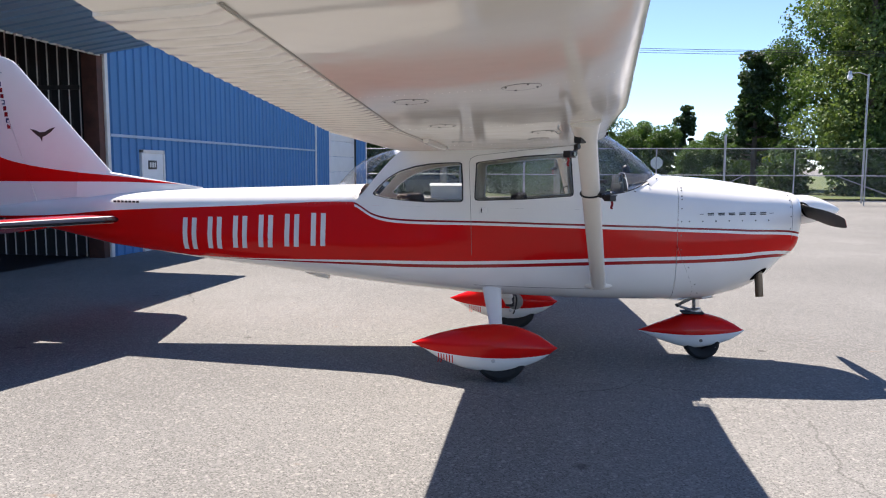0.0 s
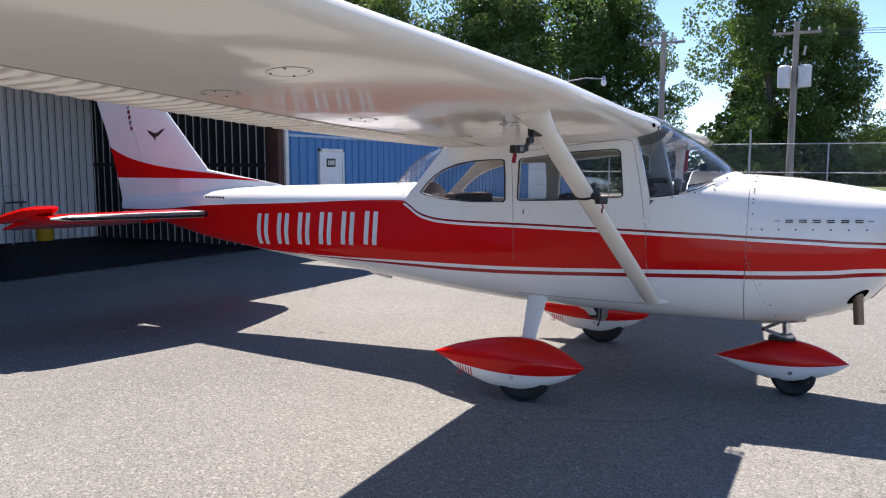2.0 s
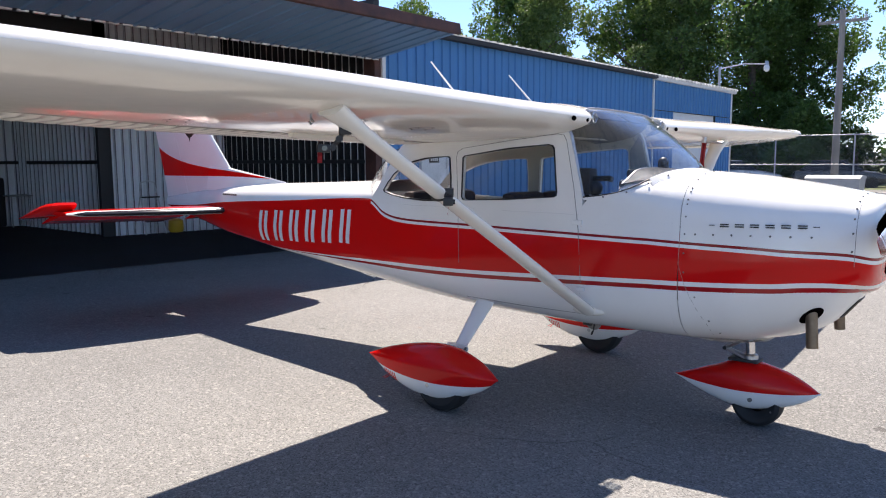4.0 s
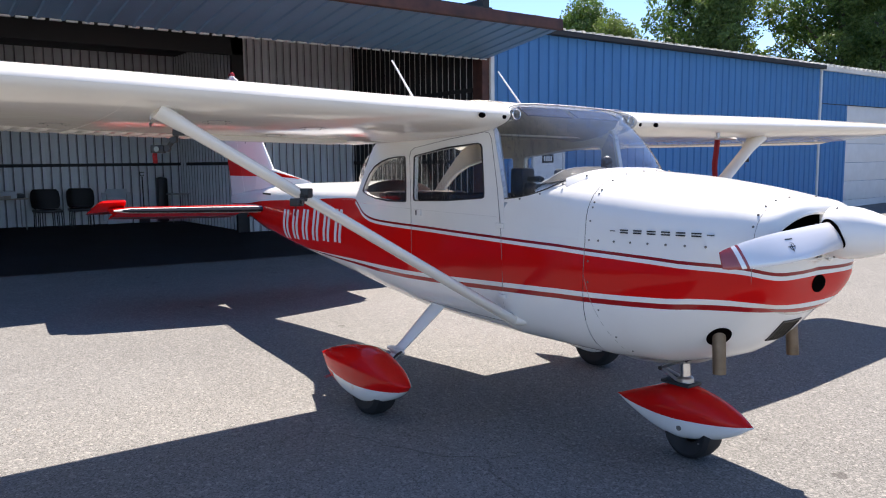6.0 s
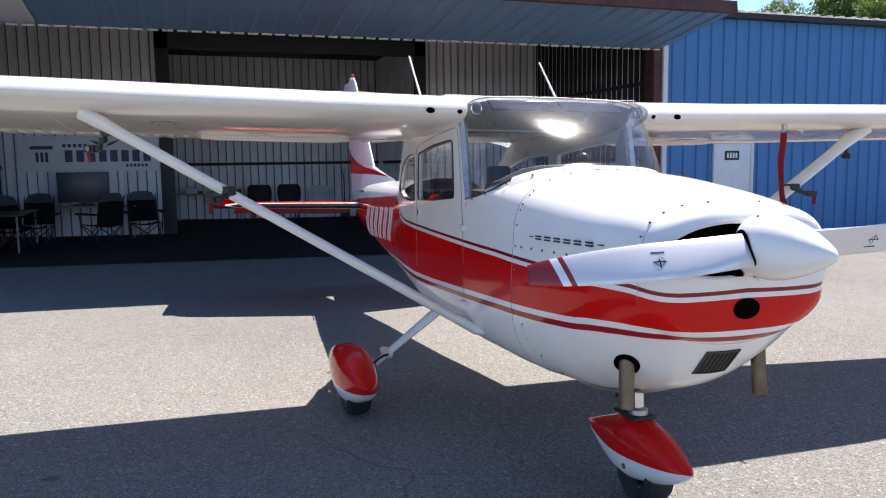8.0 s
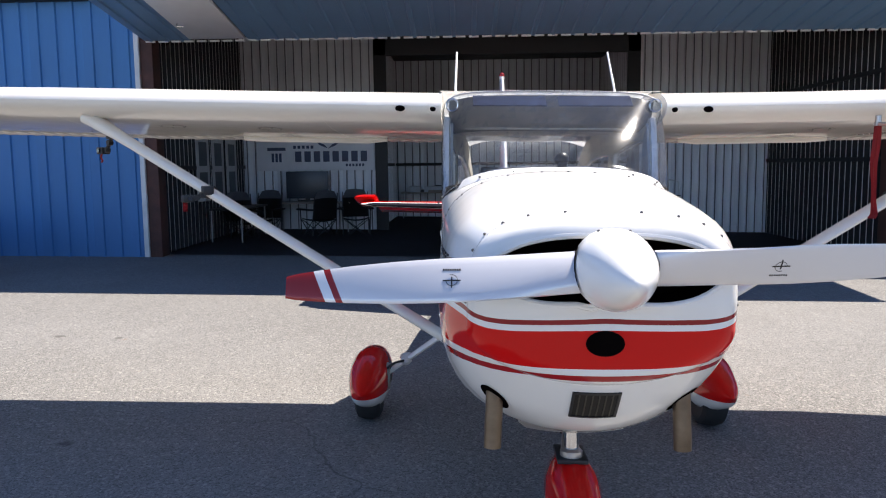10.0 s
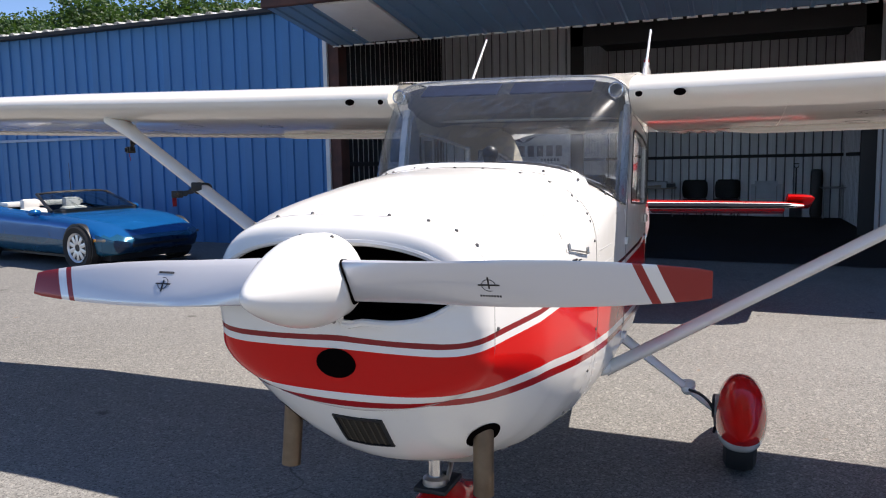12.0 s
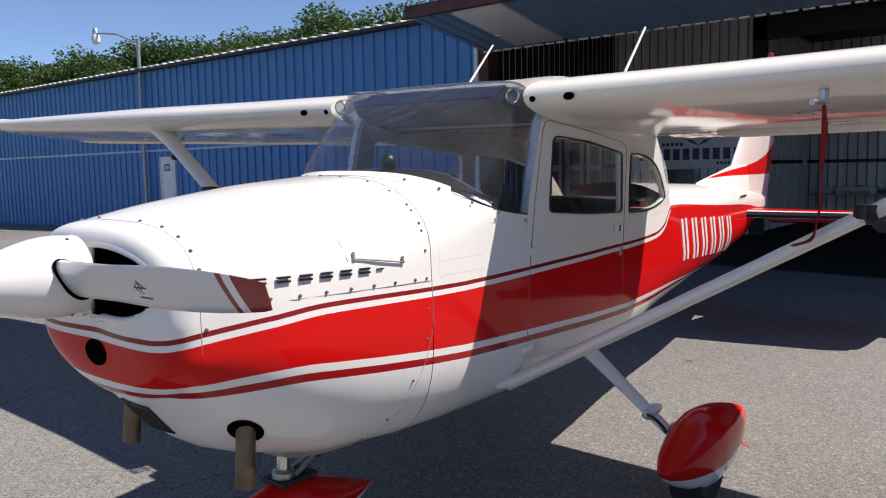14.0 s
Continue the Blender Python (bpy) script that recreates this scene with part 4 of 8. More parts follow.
def blade_tip_paint():
    """Grey blade, then two red bars and a red tip, by distance from the hub."""
    m, n, l, b = nodes_of("propeller paint with red tip")
    tc = n.new("ShaderNodeTexCoord").outputs["Object"]
    sep = n.new("ShaderNodeSeparateXYZ")
    l.new(tc, sep.inputs[0])
    r = math_node(n, l, "ABSOLUTE", sep.outputs[1])
    sg = math_node(n, l, "SIGN", sep.outputs[1])
    z = math_node(n, l, "SUBTRACT", math_node(n, l, "SUBTRACT", sep.outputs[2], 1.290), math_node(n, l, "MULTIPLY", sep.outputs[1], 0.0545))
    r = math_node(n, l, "ADD", r, math_node(n, l, "MULTIPLY", math_node(n, l, "MULTIPLY", z, sg), 0.45))
    tip = math_node(n, l, "GREATER_THAN", r, 0.866)
    bar = math_node(n, l, "MULTIPLY", math_node(n, l, "GREATER_THAN", r, 0.816), math_node(n, l, "LESS_THAN", r, 0.836))
    wht = math_node(n, l, "MULTIPLY", math_node(n, l, "GREATER_THAN", r, 0.836), math_node(n, l, "LESS_THAN", r, 0.866))
    c = mix_color(n, l, math_node(n, l, "MAXIMUM", tip, bar), (0.66, 0.66, 0.68), (0.27, 0.015, 0.015))
    c = mix_color(n, l, wht, c, (0.78, 0.78, 0.78))
    l.new(c, b.inputs["Base Color"])
    f = noise_node(n, l, 60, 3)
    l.new(ramp(n, l, f, 0.3, 0.7, 0.2, 0.26), b.inputs["Roughness"])
    b.inputs["Metallic"].default_value = 0.3
    b.inputs["Coat Weight"].default_value = 0.4
    b.inputs["Coat Roughness"].default_value = 0.08
    return m


M_BLADE_TIP = blade_tip_paint()
PROP = build_propeller()
for k in range(8):
    a = (k + 0.5) * math.pi / 4
    bm = bmesh.new()
    bmesh.ops.create_uvsphere(bm, u_segments=8, v_segments=5, radius=0.0055, matrix=pose(1.648, 0.119 * math.cos(a), 1.293 + 0.119 * math.sin(a)))
    part("spinner_screw", bm, M_SCREW, PROP)


# wing
def airfoil(c, n=22):
    """Points of a 2412-like section, nose at 0, tail at -c: upper side back to front, then lower side front to back."""
    up, lo = [], []
    for i in range(n + 1):
        u = (1 - math.cos(math.pi * i / n)) / 2
        t = 0.6 * (0.2969 * math.sqrt(u) - 0.126 * u - 0.3516 * u * u + 0.2843 * u ** 3 - 0.1036 * u ** 4)
        cam_line = 0.02 / 0.16 * (0.8 * u - u * u) if u < 0.4 else 0.02 / 0.36 * (0.2 + 0.8 * u - u * u)
        up.append((-u * c, (cam_line + t) * c))
        lo.append((-u * c, (cam_line - t) * c))
    return up[::-1] + lo[1:-1]


# y, nose x, nose z, chord, tail drop
WING = [(0.0, 0.02, 1.865, 1.63, 0.14), (0.55, 0.02, 1.873, 1.63, 0.14), (1.3, -0.012, 1.890, 1.598, 0.145), (2.60, -0.030, 1.925, 1.58, 0.152), (5.30, -0.25, 2.006, 1.07, 0.15), (5.42, -0.29, 2.014, 1.00, 0.14)]


def wing_row(y):
    """Nose x, nose z, chord and tail drop; the aircraft leans a little to its right."""
    nx, nz, c, drop = lerp_table(WING, abs(y))
    return nx, nz - (0.010 * max(0.0, abs(y) - 0.7) if y < 0 else 0.0), c, drop


def wing_section(y):
    nx, nz, c, drop = wing_row(y)
    return [Vector((nx + u, y, nz + v + drop * u / c)) for u, v in airfoil(c)]


def build_wing(s):
    bm = bmesh.new()
    ys = [0.56, 0.9, 1.3, 1.7, 2.1, 2.6, 3.1, 3.6, 4.1, 4.6, 5.1, 5.36]
    rows = [wing_section(s * y) for y in ys]
    # rounded tip cap
    last = rows[-1]
    mid = sum(last, Vector()) / len(last)
    for k, dy in ((0.93, 0.05), (0.78, 0.085), (0.5, 0.11)):
        rows.append([Vector((mid.x + (p.x - mid.x) * (0.5 + 0.5 * k), p.y + s * dy, mid.z + 0.02 + (p.z - mid.z) * k)) for p in last])
    loft(bm, rows)
    w = part("wing", bm, M_WING, PLANE, "white high-mounted wing")
    # corrugated flap and aileron skins, proud of the wing's rear underside
    for name, a, b, lab in (("flap", 0.62, 2.62, "ribbed white flap"), ("aileron", 2.68, 5.25, "ribbed white aileron")):
        bm = bmesh.new()
        n = round((b - a) / 0.088)
        rows = []
        for i in range(5 * n + 1):
            y = a + (b - a) * (i // 5 + (0.0, 0.45, 0.6, 0.72, 0.88)[i % 5]) / n
            nx, nz, c, drop = wing_row(s * y)
            ridge = (0.0, 0.0, 0.006, 0.008, 0.006)[i % 5]
            row = []
            for u in (0.998, 0.95, 0.86, 0.80, 0.765):
                t = 0.6 * (0.2969 * math.sqrt(u) - 0.126 * u - 0.3516 * u * u + 0.2843 * u ** 3 - 0.1036 * u ** 4)
                cl = 0.02 / 0.36 * (0.2 + 0.8 * u - u * u)
                row.append(Vector((nx - u * c, s * y, nz + (cl - t) * c - drop * u - (0.004 if u > 0.77 else 0.001) - ridge * (0.0 if u < 0.77 else 1.0 if u < 0.97 else 0.35))))
            top = [Vector((p.x, p.y, p.z + 0.014)) for p in reversed(row)]
            rows.append(row + top)
        loft(bm, rows)
        part(name, bm, M_WING, w, lab, sharp=25)
    # hinge line gap
    bm = bmesh.new()
    for a, b in ((0.62, 5.25),):
        pts = []
        for i in range(20):
            y = a + (b - a) * i / 19
            nx, nz, c, drop = wing_row(s * y)
            u = 0.757
            t = 0.6 * (0.2969 * math.sqrt(u) - 0.126 * u - 0.3516 * u * u + 0.2843 * u ** 3 - 0.1036 * u ** 4)
            pts.append((nx - u * c, s * y, nz + (0.02 / 0.36 * (0.2 + 0.8 * u - u * u) - t) * c - drop * u - 0.001))
        tube(bm, pts, 0.003, 6)
    part("hinge_gap", bm, M_GAP, w)
    # holes in the nose near the root, inspection covers, rivets' line
    for y, r, lab in ((0.765, 0.025, "vent hole in the wing's leading edge"), (0.600, 0.0155, "round vent in the wing root")):
        bm = bmesh.new()
        bmesh.ops.create_uvsphere(bm, u_segments=16, v_segments=8, radius=r, matrix=pose(0.012, s * y, 1.862) @ Matrix.Diagonal((0.35, 1.0, 0.62 if y > 0.7 else 1.0, 1)))
        part("wing_vent", bm, M_INLET, w, lab)
    skin = BVHTree.FromPolygons([v.co for v in w.data.vertices], [tuple(f.vertices) for f in w.data.polygons])
    for y, u in ((1.55, 0.30), (1.55, 0.62), (2.75, 0.60), (3.72, 0.62), (2.1, 0.28), (3.9, 0.30)):
        nx, nz, c, drop = wing_row(s * y)
        t = 0.6 * (0.2969 * math.sqrt(u) - 0.126 * u - 0.3516 * u * u + 0.2843 * u ** 3 - 0.1036 * u ** 4)
        cl = 0.02 / 0.16 * (0.8 * u - u * u) if u < 0.4 else 0.02 / 0.36 * (0.2 + 0.8 * u - u * u)
        bm = bmesh.new()
        x0, y0 = nx - u * c, s * y

        def under(dx, dy, out):
            h = skin.ray_cast(Vector((x0 + dx, y0 + dy, 1.2)), Vector((0, 0, 1)))
            return h[0] - Vector((0, 0, out))
        loft(bm, [[under(r * math.cos(q * math.pi / 14), r * math.sin(q * math.pi / 14), 0.0012) for q in range(28)] for r in (0.02, 0.045, 0.070)], True, (True, False))
        cover = part("inspection_cover", bm, M_WING, w)
        bm = bmesh.new()
        tube(bm, [under(0.071 * math.cos(q * math.pi / 16), 0.071 * math.sin(q * math.pi / 16), 0.0005) for q in range(33)], 0.0014, 5)
        part("cover_gap", bm, M_SEAM, cover)
        for q in range(4):
            bm = bmesh.new()
            bmesh.ops.create_uvsphere(bm, u_segments=8, v_segments=5, radius=0.005, matrix=Matrix.Translation(under(0.06 * math.cos(q * 1.571 + 0.4), 0.06 * math.sin(q * 1.571 + 0.4), 0.001)))
            part("cover_screw", bm, M_SCREW, cover)
    # rod fairing in front of the inboard flap
    bm = bmesh.new()
    pts = []
    for i in range(9):
        y = 0.95 + 0.95 * i / 8
        nx, nz, c, drop = wing_row(s * y)
        u = 0.735
        t = 0.6 * (0.2969 * math.sqrt(u) - 0.126 * u - 0.3516 * u * u + 0.2843 * u ** 3 - 0.1036 * u ** 4)
        pts.append((nx - u * c, s * y, nz + (0.02 / 0.36 * (0.2 + 0.8 * u - u * u) - t) * c - drop * u - 0.008))
    tube(bm, pts, [0.012] + [0.026] * 7 + [0.020], 12)
    part("flap_rod_fairing", bm, M_WING, w, "slim white fairing over the flap rod")
    # lower skin seams and their rivets
    for y in (1.18, 2.62, 3.9):
        rivets = bmesh.new()
        for i in range(34):
            u = 0.06 + 0.68 * i / 33
            nx, nz, c, drop = wing_row(s * y)
            t = 0.6 * (0.2969 * math.sqrt(u) - 0.126 * u - 0.3516 * u * u + 0.2843 * u ** 3 - 0.1036 * u ** 4)
            cl = 0.02 / 0.16 * (0.8 * u - u * u) if u < 0.4 else 0.02 / 0.36 * (0.2 + 0.8 * u - u * u)
            bmesh.ops.create_uvsphere(rivets, u_segments=6, v_segments=4, radius=0.0020, matrix=pose(nx - u * c, s * y, nz + (cl - t) * c - drop * u))
        tagged(part("rivet_row", rivets, M_WING, w), kind="stuff")
    # tie-down ring
    bm = bmesh.new()
    tube(bm, [(-0.38, s * 2.45, 1.805), (-0.38, s * 2.45, 1.78), (-0.365, s * 2.45, 1.767), (-0.38, s * 2.45, 1.755), (-0.395, s * 2.45, 1.767), (-0.38, s * 2.45, 1.78)], 0.005, 8)
    part("tie_down_ring", bm, M_ALU, w)
    return w


WINGS = {s: build_wing(s) for s in (-1, 1)}


def strut_point(s, t):
    lo, hi = (Vector((0.0, 0.487, 0.655)), Vector((-0.258, 2.405, 1.788))) if s > 0 else (Vector((0.003, -0.487, 0.664)), Vector((-0.232, -2.405, 1.788)))
    return lo.lerp(hi, t)


def build_strut(s):
    lo, hi = strut_point(s, 0.0), strut_point(s, 1.0)
    d = hi - lo
    across = Vector((1, 0, 0)) - d.normalized() * d.normalized().x
    across.normalize()
    thin = d.normalized().cross(across)
    bm = bmesh.new()
    rows = []
    for t, a, b in ((0.0, 0.055, 0.03), (0.06, 0.058, 0.028), (0.5, 0.058, 0.026), (0.9, 0.058, 0.028), (0.95, 0.060, 0.030), (0.985, 0.070, 0.036), (1.01, 0.078, 0.038), (1.03, 0.088, 0.042)):
        p = lo + d * t
        rows.append([p + across * (a * math.cos(q)) + thin * (b * math.sin(q)) for q in (2 * math.pi * k / 20 for k in range(20))])
    loft(bm, rows)
    o = part("wing_strut", bm, M_WING, PLANE, "white streamlined wing strut")
    bm = bmesh.new()
    bmesh.ops.create_uvsphere(bm, u_segments=18, v_segments=10, radius=1.0, matrix=pose(-0.002, s * 0.478, 0.673) @ Matrix.Diagonal((0.12, 0.045, 0.036, 1)))
    part("strut_fairing", bm, M_WING, o)
    return o


STRUTS = {s: build_strut(s) for s in (-1, 1)}


# cabin
def side_place(s):
    def place(u, v, q):
        return Vector((u, s * (half_width(u, min(v, 1.279)) + 0.0004 - q), v))
    return place


QUARTER = [(-1.855, 1.385), (-1.80, 1.445), (-1.72, 1.512), (-1.62, 1.565), (-1.50, 1.600), (-1.38, 1.622), (-1.25, 1.634), (-1.135, 1.638), (-1.118, 1.628), (-1.108, 1.50), (-1.105, 1.345), (-1.122, 1.328), (-1.40, 1.326), (-1.62, 1.336), (-1.76, 1.352), (-1.84, 1.37)]
DOORWIN = [(-0.985, 1.632), (-0.965, 1.645), (-0.60, 1.688), (-0.30, 1.714), (-0.265, 1.708), (-0.250, 1.69), (-0.225, 1.42), (-0.228, 1.395), (-0.25, 1.385), (-0.60, 1.362), (-0.96, 1.340), (-0.985, 1.345), (-0.995, 1.365)]


def grow_loop(loop, d):
    c = Vector((sum(p[0] for p in loop) / len(loop), sum(p[1] for p in loop) / len(loop)))
    out = []
    for p in loop:
        v = Vector(p) - c
        out.append(tuple(Vector(p) + v.normalized() * d))
    return out


def build_cabin_side(s):
    place = side_place(s)
    outline = [(-2.02, 1.2805), (-2.02, 1.32), (-1.955, 1.385), (-1.88, 1.475), (-1.80, 1.565), (-1.72, 1.650), (-1.65, 1.715), (-1.56, 1.77), (-1.46, 1.81), (-1.0, 1.83), (-0.5, 1.83), (-0.16, 1.83),
               (-0.13, 1.78), (-0.09, 1.62), (-0.05, 1.45), (-0.035, 1.37), (-0.035, 1.2805)]
    side = part("cabin_side", sheet(outline, [QUARTER, DOORWIN], place, 0.03), M_STRIPE, PLANE, "white cabin wall with window openings", sharp=20)
    w = part("rear_side_window", sheet(grow_loop(QUARTER, 0.006), [], lambda u, v, q: place(u, v, q + 0.012), 0.004), M_WINDOW, side, "clear acrylic quarter window", smooth=False)
    w.visible_shadow = False
    part("window_frame", sheet(grow_loop(QUARTER, 0.012), [QUARTER], lambda u, v, q: place(u, v, q - 0.004), 0.01), M_BLACK, w)
    w = part("door_window", sheet(grow_loop(DOORWIN, 0.006), [], lambda u, v, q: place(u, v, q + 0.012), 0.004), M_WINDOW, side, "clear acrylic door window", smooth=False)
    w.visible_shadow = False
    part("window_frame", sheet(grow_loop(DOORWIN, 0.010), [DOORWIN], lambda u, v, q: place(u, v, q - 0.004), 0.01), M_BLACK, w)
    lining = [(u * 0.995 - 0.004, v - 0.004 if v > 1.5 else v) for u, v in outline]
    part("side_lining", sheet(lining, [grow_loop(QUARTER, 0.010), grow_loop(DOORWIN, 0.012)], lambda u, v, q: place(u, v, q + 0.032), 0.004), M_LINER, side, "cream moulded cabin side lining", sharp=20)
    post = [(-0.165, 1.80), (-0.137, 1.775), (-0.10, 1.62), (-0.062, 1.45), (-0.05, 1.37), (-0.05, 1.285), (-0.20, 1.285), (-0.205, 1.42), (-0.228, 1.70)]
    part("post_lining", sheet(post, [], lambda u, v, q: place(u, v, q + 0.037), 0.012), M_POST, side, "grey post lining", sharp=20)
    # the door: a raised frame round the window, and its outline
    door = [(-1.052, 1.64), (-1.04, 1.675), (-0.99, 1.70), (-0.55, 1.752), (-0.22, 1.785), (-0.175, 1.775), (-0.155, 1.74), (-0.095, 1.45), (-0.055, 1.18), (-0.03, 0.86), (-0.02, 0.64), (-0.50, 0.635), (-1.005, 0.64), (-1.02, 0.90), (-1.035, 1.3)]

    def onside(u, v, q):
        return Vector((u, s * (half_width(u, v) + 0.0025 - q), v))
    part("door_seam", sheet(door, [grow_loop(door, -0.0035)], onside, 0.004), M_SEAM, side)
    h = boxes(((-0.955, s * 0.533, 1.238), (-0.895, s * 0.5445, 1.282), 0.004))
    h = part("door_handle", h, M_WHITE, side, "small white recessed door handle")
    part("handle_grip", boxes(((-0.948, s * 0.540, 1.243), (-0.940, s * 0.549, 1.277), 0.002)), M_BLACK, h)
    for lo, hi in (((-0.10, s * 0.548, 1.215), (-0.03, s * 0.562, 1.245)), ((-0.06, s * 0.548, 0.80), (-0.0, s * 0.566, 0.825))):
        part("door_hinge", boxes((lo, hi, 0.004)), M_WHITE, side)
    if s > 0:
        part("latch_plate", boxes(((-0.985, s * 0.531, 1.115), (-0.965, s * 0.541, 1.165), 0.003)), M_CHROME, side)
    return side


CABIN = {s: build_cabin_side(s) for s in (-1, 1)}


M_VENT = glass("clear vent plastic", (0.72, 0.75, 0.78), 1.6, 0.08, 0.06)


def build_windshield():
    half_base = [(0.47, 0.0, 1.566), (0.464, 0.12, 1.565), (0.442, 0.26, 1.556), (0.405, 0.36, 1.537), (0.350, 0.44, 1.505), (0.280, 0.503, 1.460), (0.19, 0.540, 1.424), (0.08, 0.550, 1.402), (-0.032, 0.551, 1.388)]
    half_top = [(-0.085, 0.0, 1.956), (-0.084, 0.15, 1.955), (-0.08, 0.30, 1.952), (-0.075, 0.42, 1.945), (-0.07, 0.49, 1.930), (-0.06, 0.535, 1.900), (-0.07, 0.550, 1.862), (-0.10, 0.552, 1.825), (-0.14, 0.552, 1.79)]
    nb = spline(half_base, 25)
    nt = spline(half_top, 25)
    mirror = Matrix.Diagonal((1, -1, 1))
    base = [mirror @ p for p in reversed(nb[1:])] + nb
    top = [mirror @ p for p in reversed(nt[1:])] + nt
    bm = bmesh.new()
    rows = []
    for i in range(13):
        t = i / 12
        row = []
        for k, (b, u) in enumerate(zip(base, top)):
            p = b.lerp(u, t)
            mid = 1 - abs(k - 24) / 24
            out = Vector((0.75, (p.y / 0.55) * 0.5, 0.55)).normalized()
            row.append(p + out * (0.032 * math.sin(math.pi * t) ** 0.9 * (0.12 + 0.88 * min(1, mid * 1.5))) * (1.15 - 0.4 * t))
        rows.append(row)
    loft(bm, rows, False)
    bmesh.ops.solidify(bm, geom=bm.faces[:], thickness=0.004)
    w = part("windshield", bm, M_SHIELD, PLANE, "curved clear acrylic windshield with a faint blue tint", sharp=80)
    w.visible_shadow = False
    # black edge strip along the base
    e = bmesh.new()
    tube(e, [p + Vector((0.002, 0, 0.002)) for p in base], 0.004, 8)
    part("base_seal", e, M_BLACK, w, "black rubber seal")
    e = bmesh.new()
    tube(e, [p + Vector((0, 0, 0.0)) for p in top], 0.004, 8)
    part("top_seal", e, M_ALU, w)
    # white flange in front of the base, on the skin
    deck = next(o for o in PLANE.children if o.name.startswith("forward_fuselage")).data
    deck = BVHTree.FromPolygons([v.co for v in deck.vertices], [tuple(f.vertices) for f in deck.polygons])
    rows = []
    for k in range(1, len(base) - 1):
        if base[k].x < 0.34:
            continue
        run = base[k + 1] - base[k - 1]
        out = Vector((run.y, -run.x, 0)).normalized()
        foot = base[k] + out * 0.05
        h = deck.ray_cast(foot + Vector((0, 0, 0.4)), Vector((0, 0, -1)))[0]
        foot = h + Vector((0, 0, 0.0015)) if h is not None else foot
        lip = base[k] + out * 0.007 + Vector((0, 0, 0.011))
        rows.append([foot, foot.lerp(lip, 0.6) + Vector((0, 0, 0.002)), lip, base[k] + out * 0.004 + Vector((0, 0, -0.01))])
    e = bmesh.new()
    loft(e, rows, False)
    part("base_flange", e, M_WHITE, w, "white flange below the windshield")
    # skin between the windshield's foot and the cabin's shoulder
    for s in (-1, 1):
        rows = []
        for p in [q for q in nb if q.x < 0.235]:
            rows.append([Vector((p.x, s * (p.y + 0.0015), p.z)), Vector((p.x, s * (half_width(p.x, 1.38) + 0.0015), min(p.z, 1.372)))])
        e = bmesh.new()
        loft(e, rows, False)
        part("sill_skin", e, M_STRIPE, PLANE)
    # row of screws along the base
    for k in range(3, 46, 4):
        e = bmesh.new()
        bmesh.ops.create_uvsphere(e, u_segments=8, v_segments=5, radius=0.006, matrix=Matrix.Translation(base[k] + Vector((0.035, 0.03 * base[k].y, -0.006))))
        part("base_screw", e, M_SCREW, w)
    # clear air vents in the upper corners
    for s in (-1, 1):
        e = bmesh.new()
        tube(e, [(-0.06, s * 0.505, 1.885), (-0.005, s * 0.505, 1.880), (0.012, s * 0.505, 1.878)], [0.036, 0.036, 0.029], 20)
        v = part("cabin_vent", e, M_VENT, w, "clear plastic cabin air vent")
        e = bmesh.new()
        tube(e, [(0.010, s * 0.505 + 0.029 * math.cos(q * math.pi / 10), 1.878 + 0.029 * math.sin(q * math.pi / 10)) for q in range(21)], 0.004, 6)
        part("vent_ring", e, M_CHROME, v, "bright ring")
    return w


SHIELD = build_windshield()


def build_rear_window():
    base = spline([(-2.02, -0.385, 1.322), (-2.15, -0.27, 1.405), (-2.235, -0.13, 1.445), (-2.255, 0, 1.452), (-2.235, 0.13, 1.445), (-2.15, 0.27, 1.405), (-2.02, 0.385, 1.322)], 21)
    top = spline([(-1.655, -0.43, 1.715), (-1.70, -0.28, 1.755), (-1.72, -0.13, 1.765), (-1.725, 0, 1.767), (-1.72, 0.13, 1.765), (-1.70, 0.28, 1.755), (-1.655, 0.43, 1.715)], 21)
    bm = bmesh.new()
    rows = [[b.lerp(u, t) + Vector((-0.04, 0, 0.05)) * math.sin(math.pi * t) for b, u in zip(base, top)] for t in [i / 8 for i in range(9)]]
    loft(bm, rows, False)
    bmesh.ops.solidify(bm, geom=bm.faces[:], thickness=0.004)
    w = part("rear_window", bm, M_WINDOW, PLANE, "curved clear rear window", sharp=80)
    w.visible_shadow = False
    return w


build_rear_window()


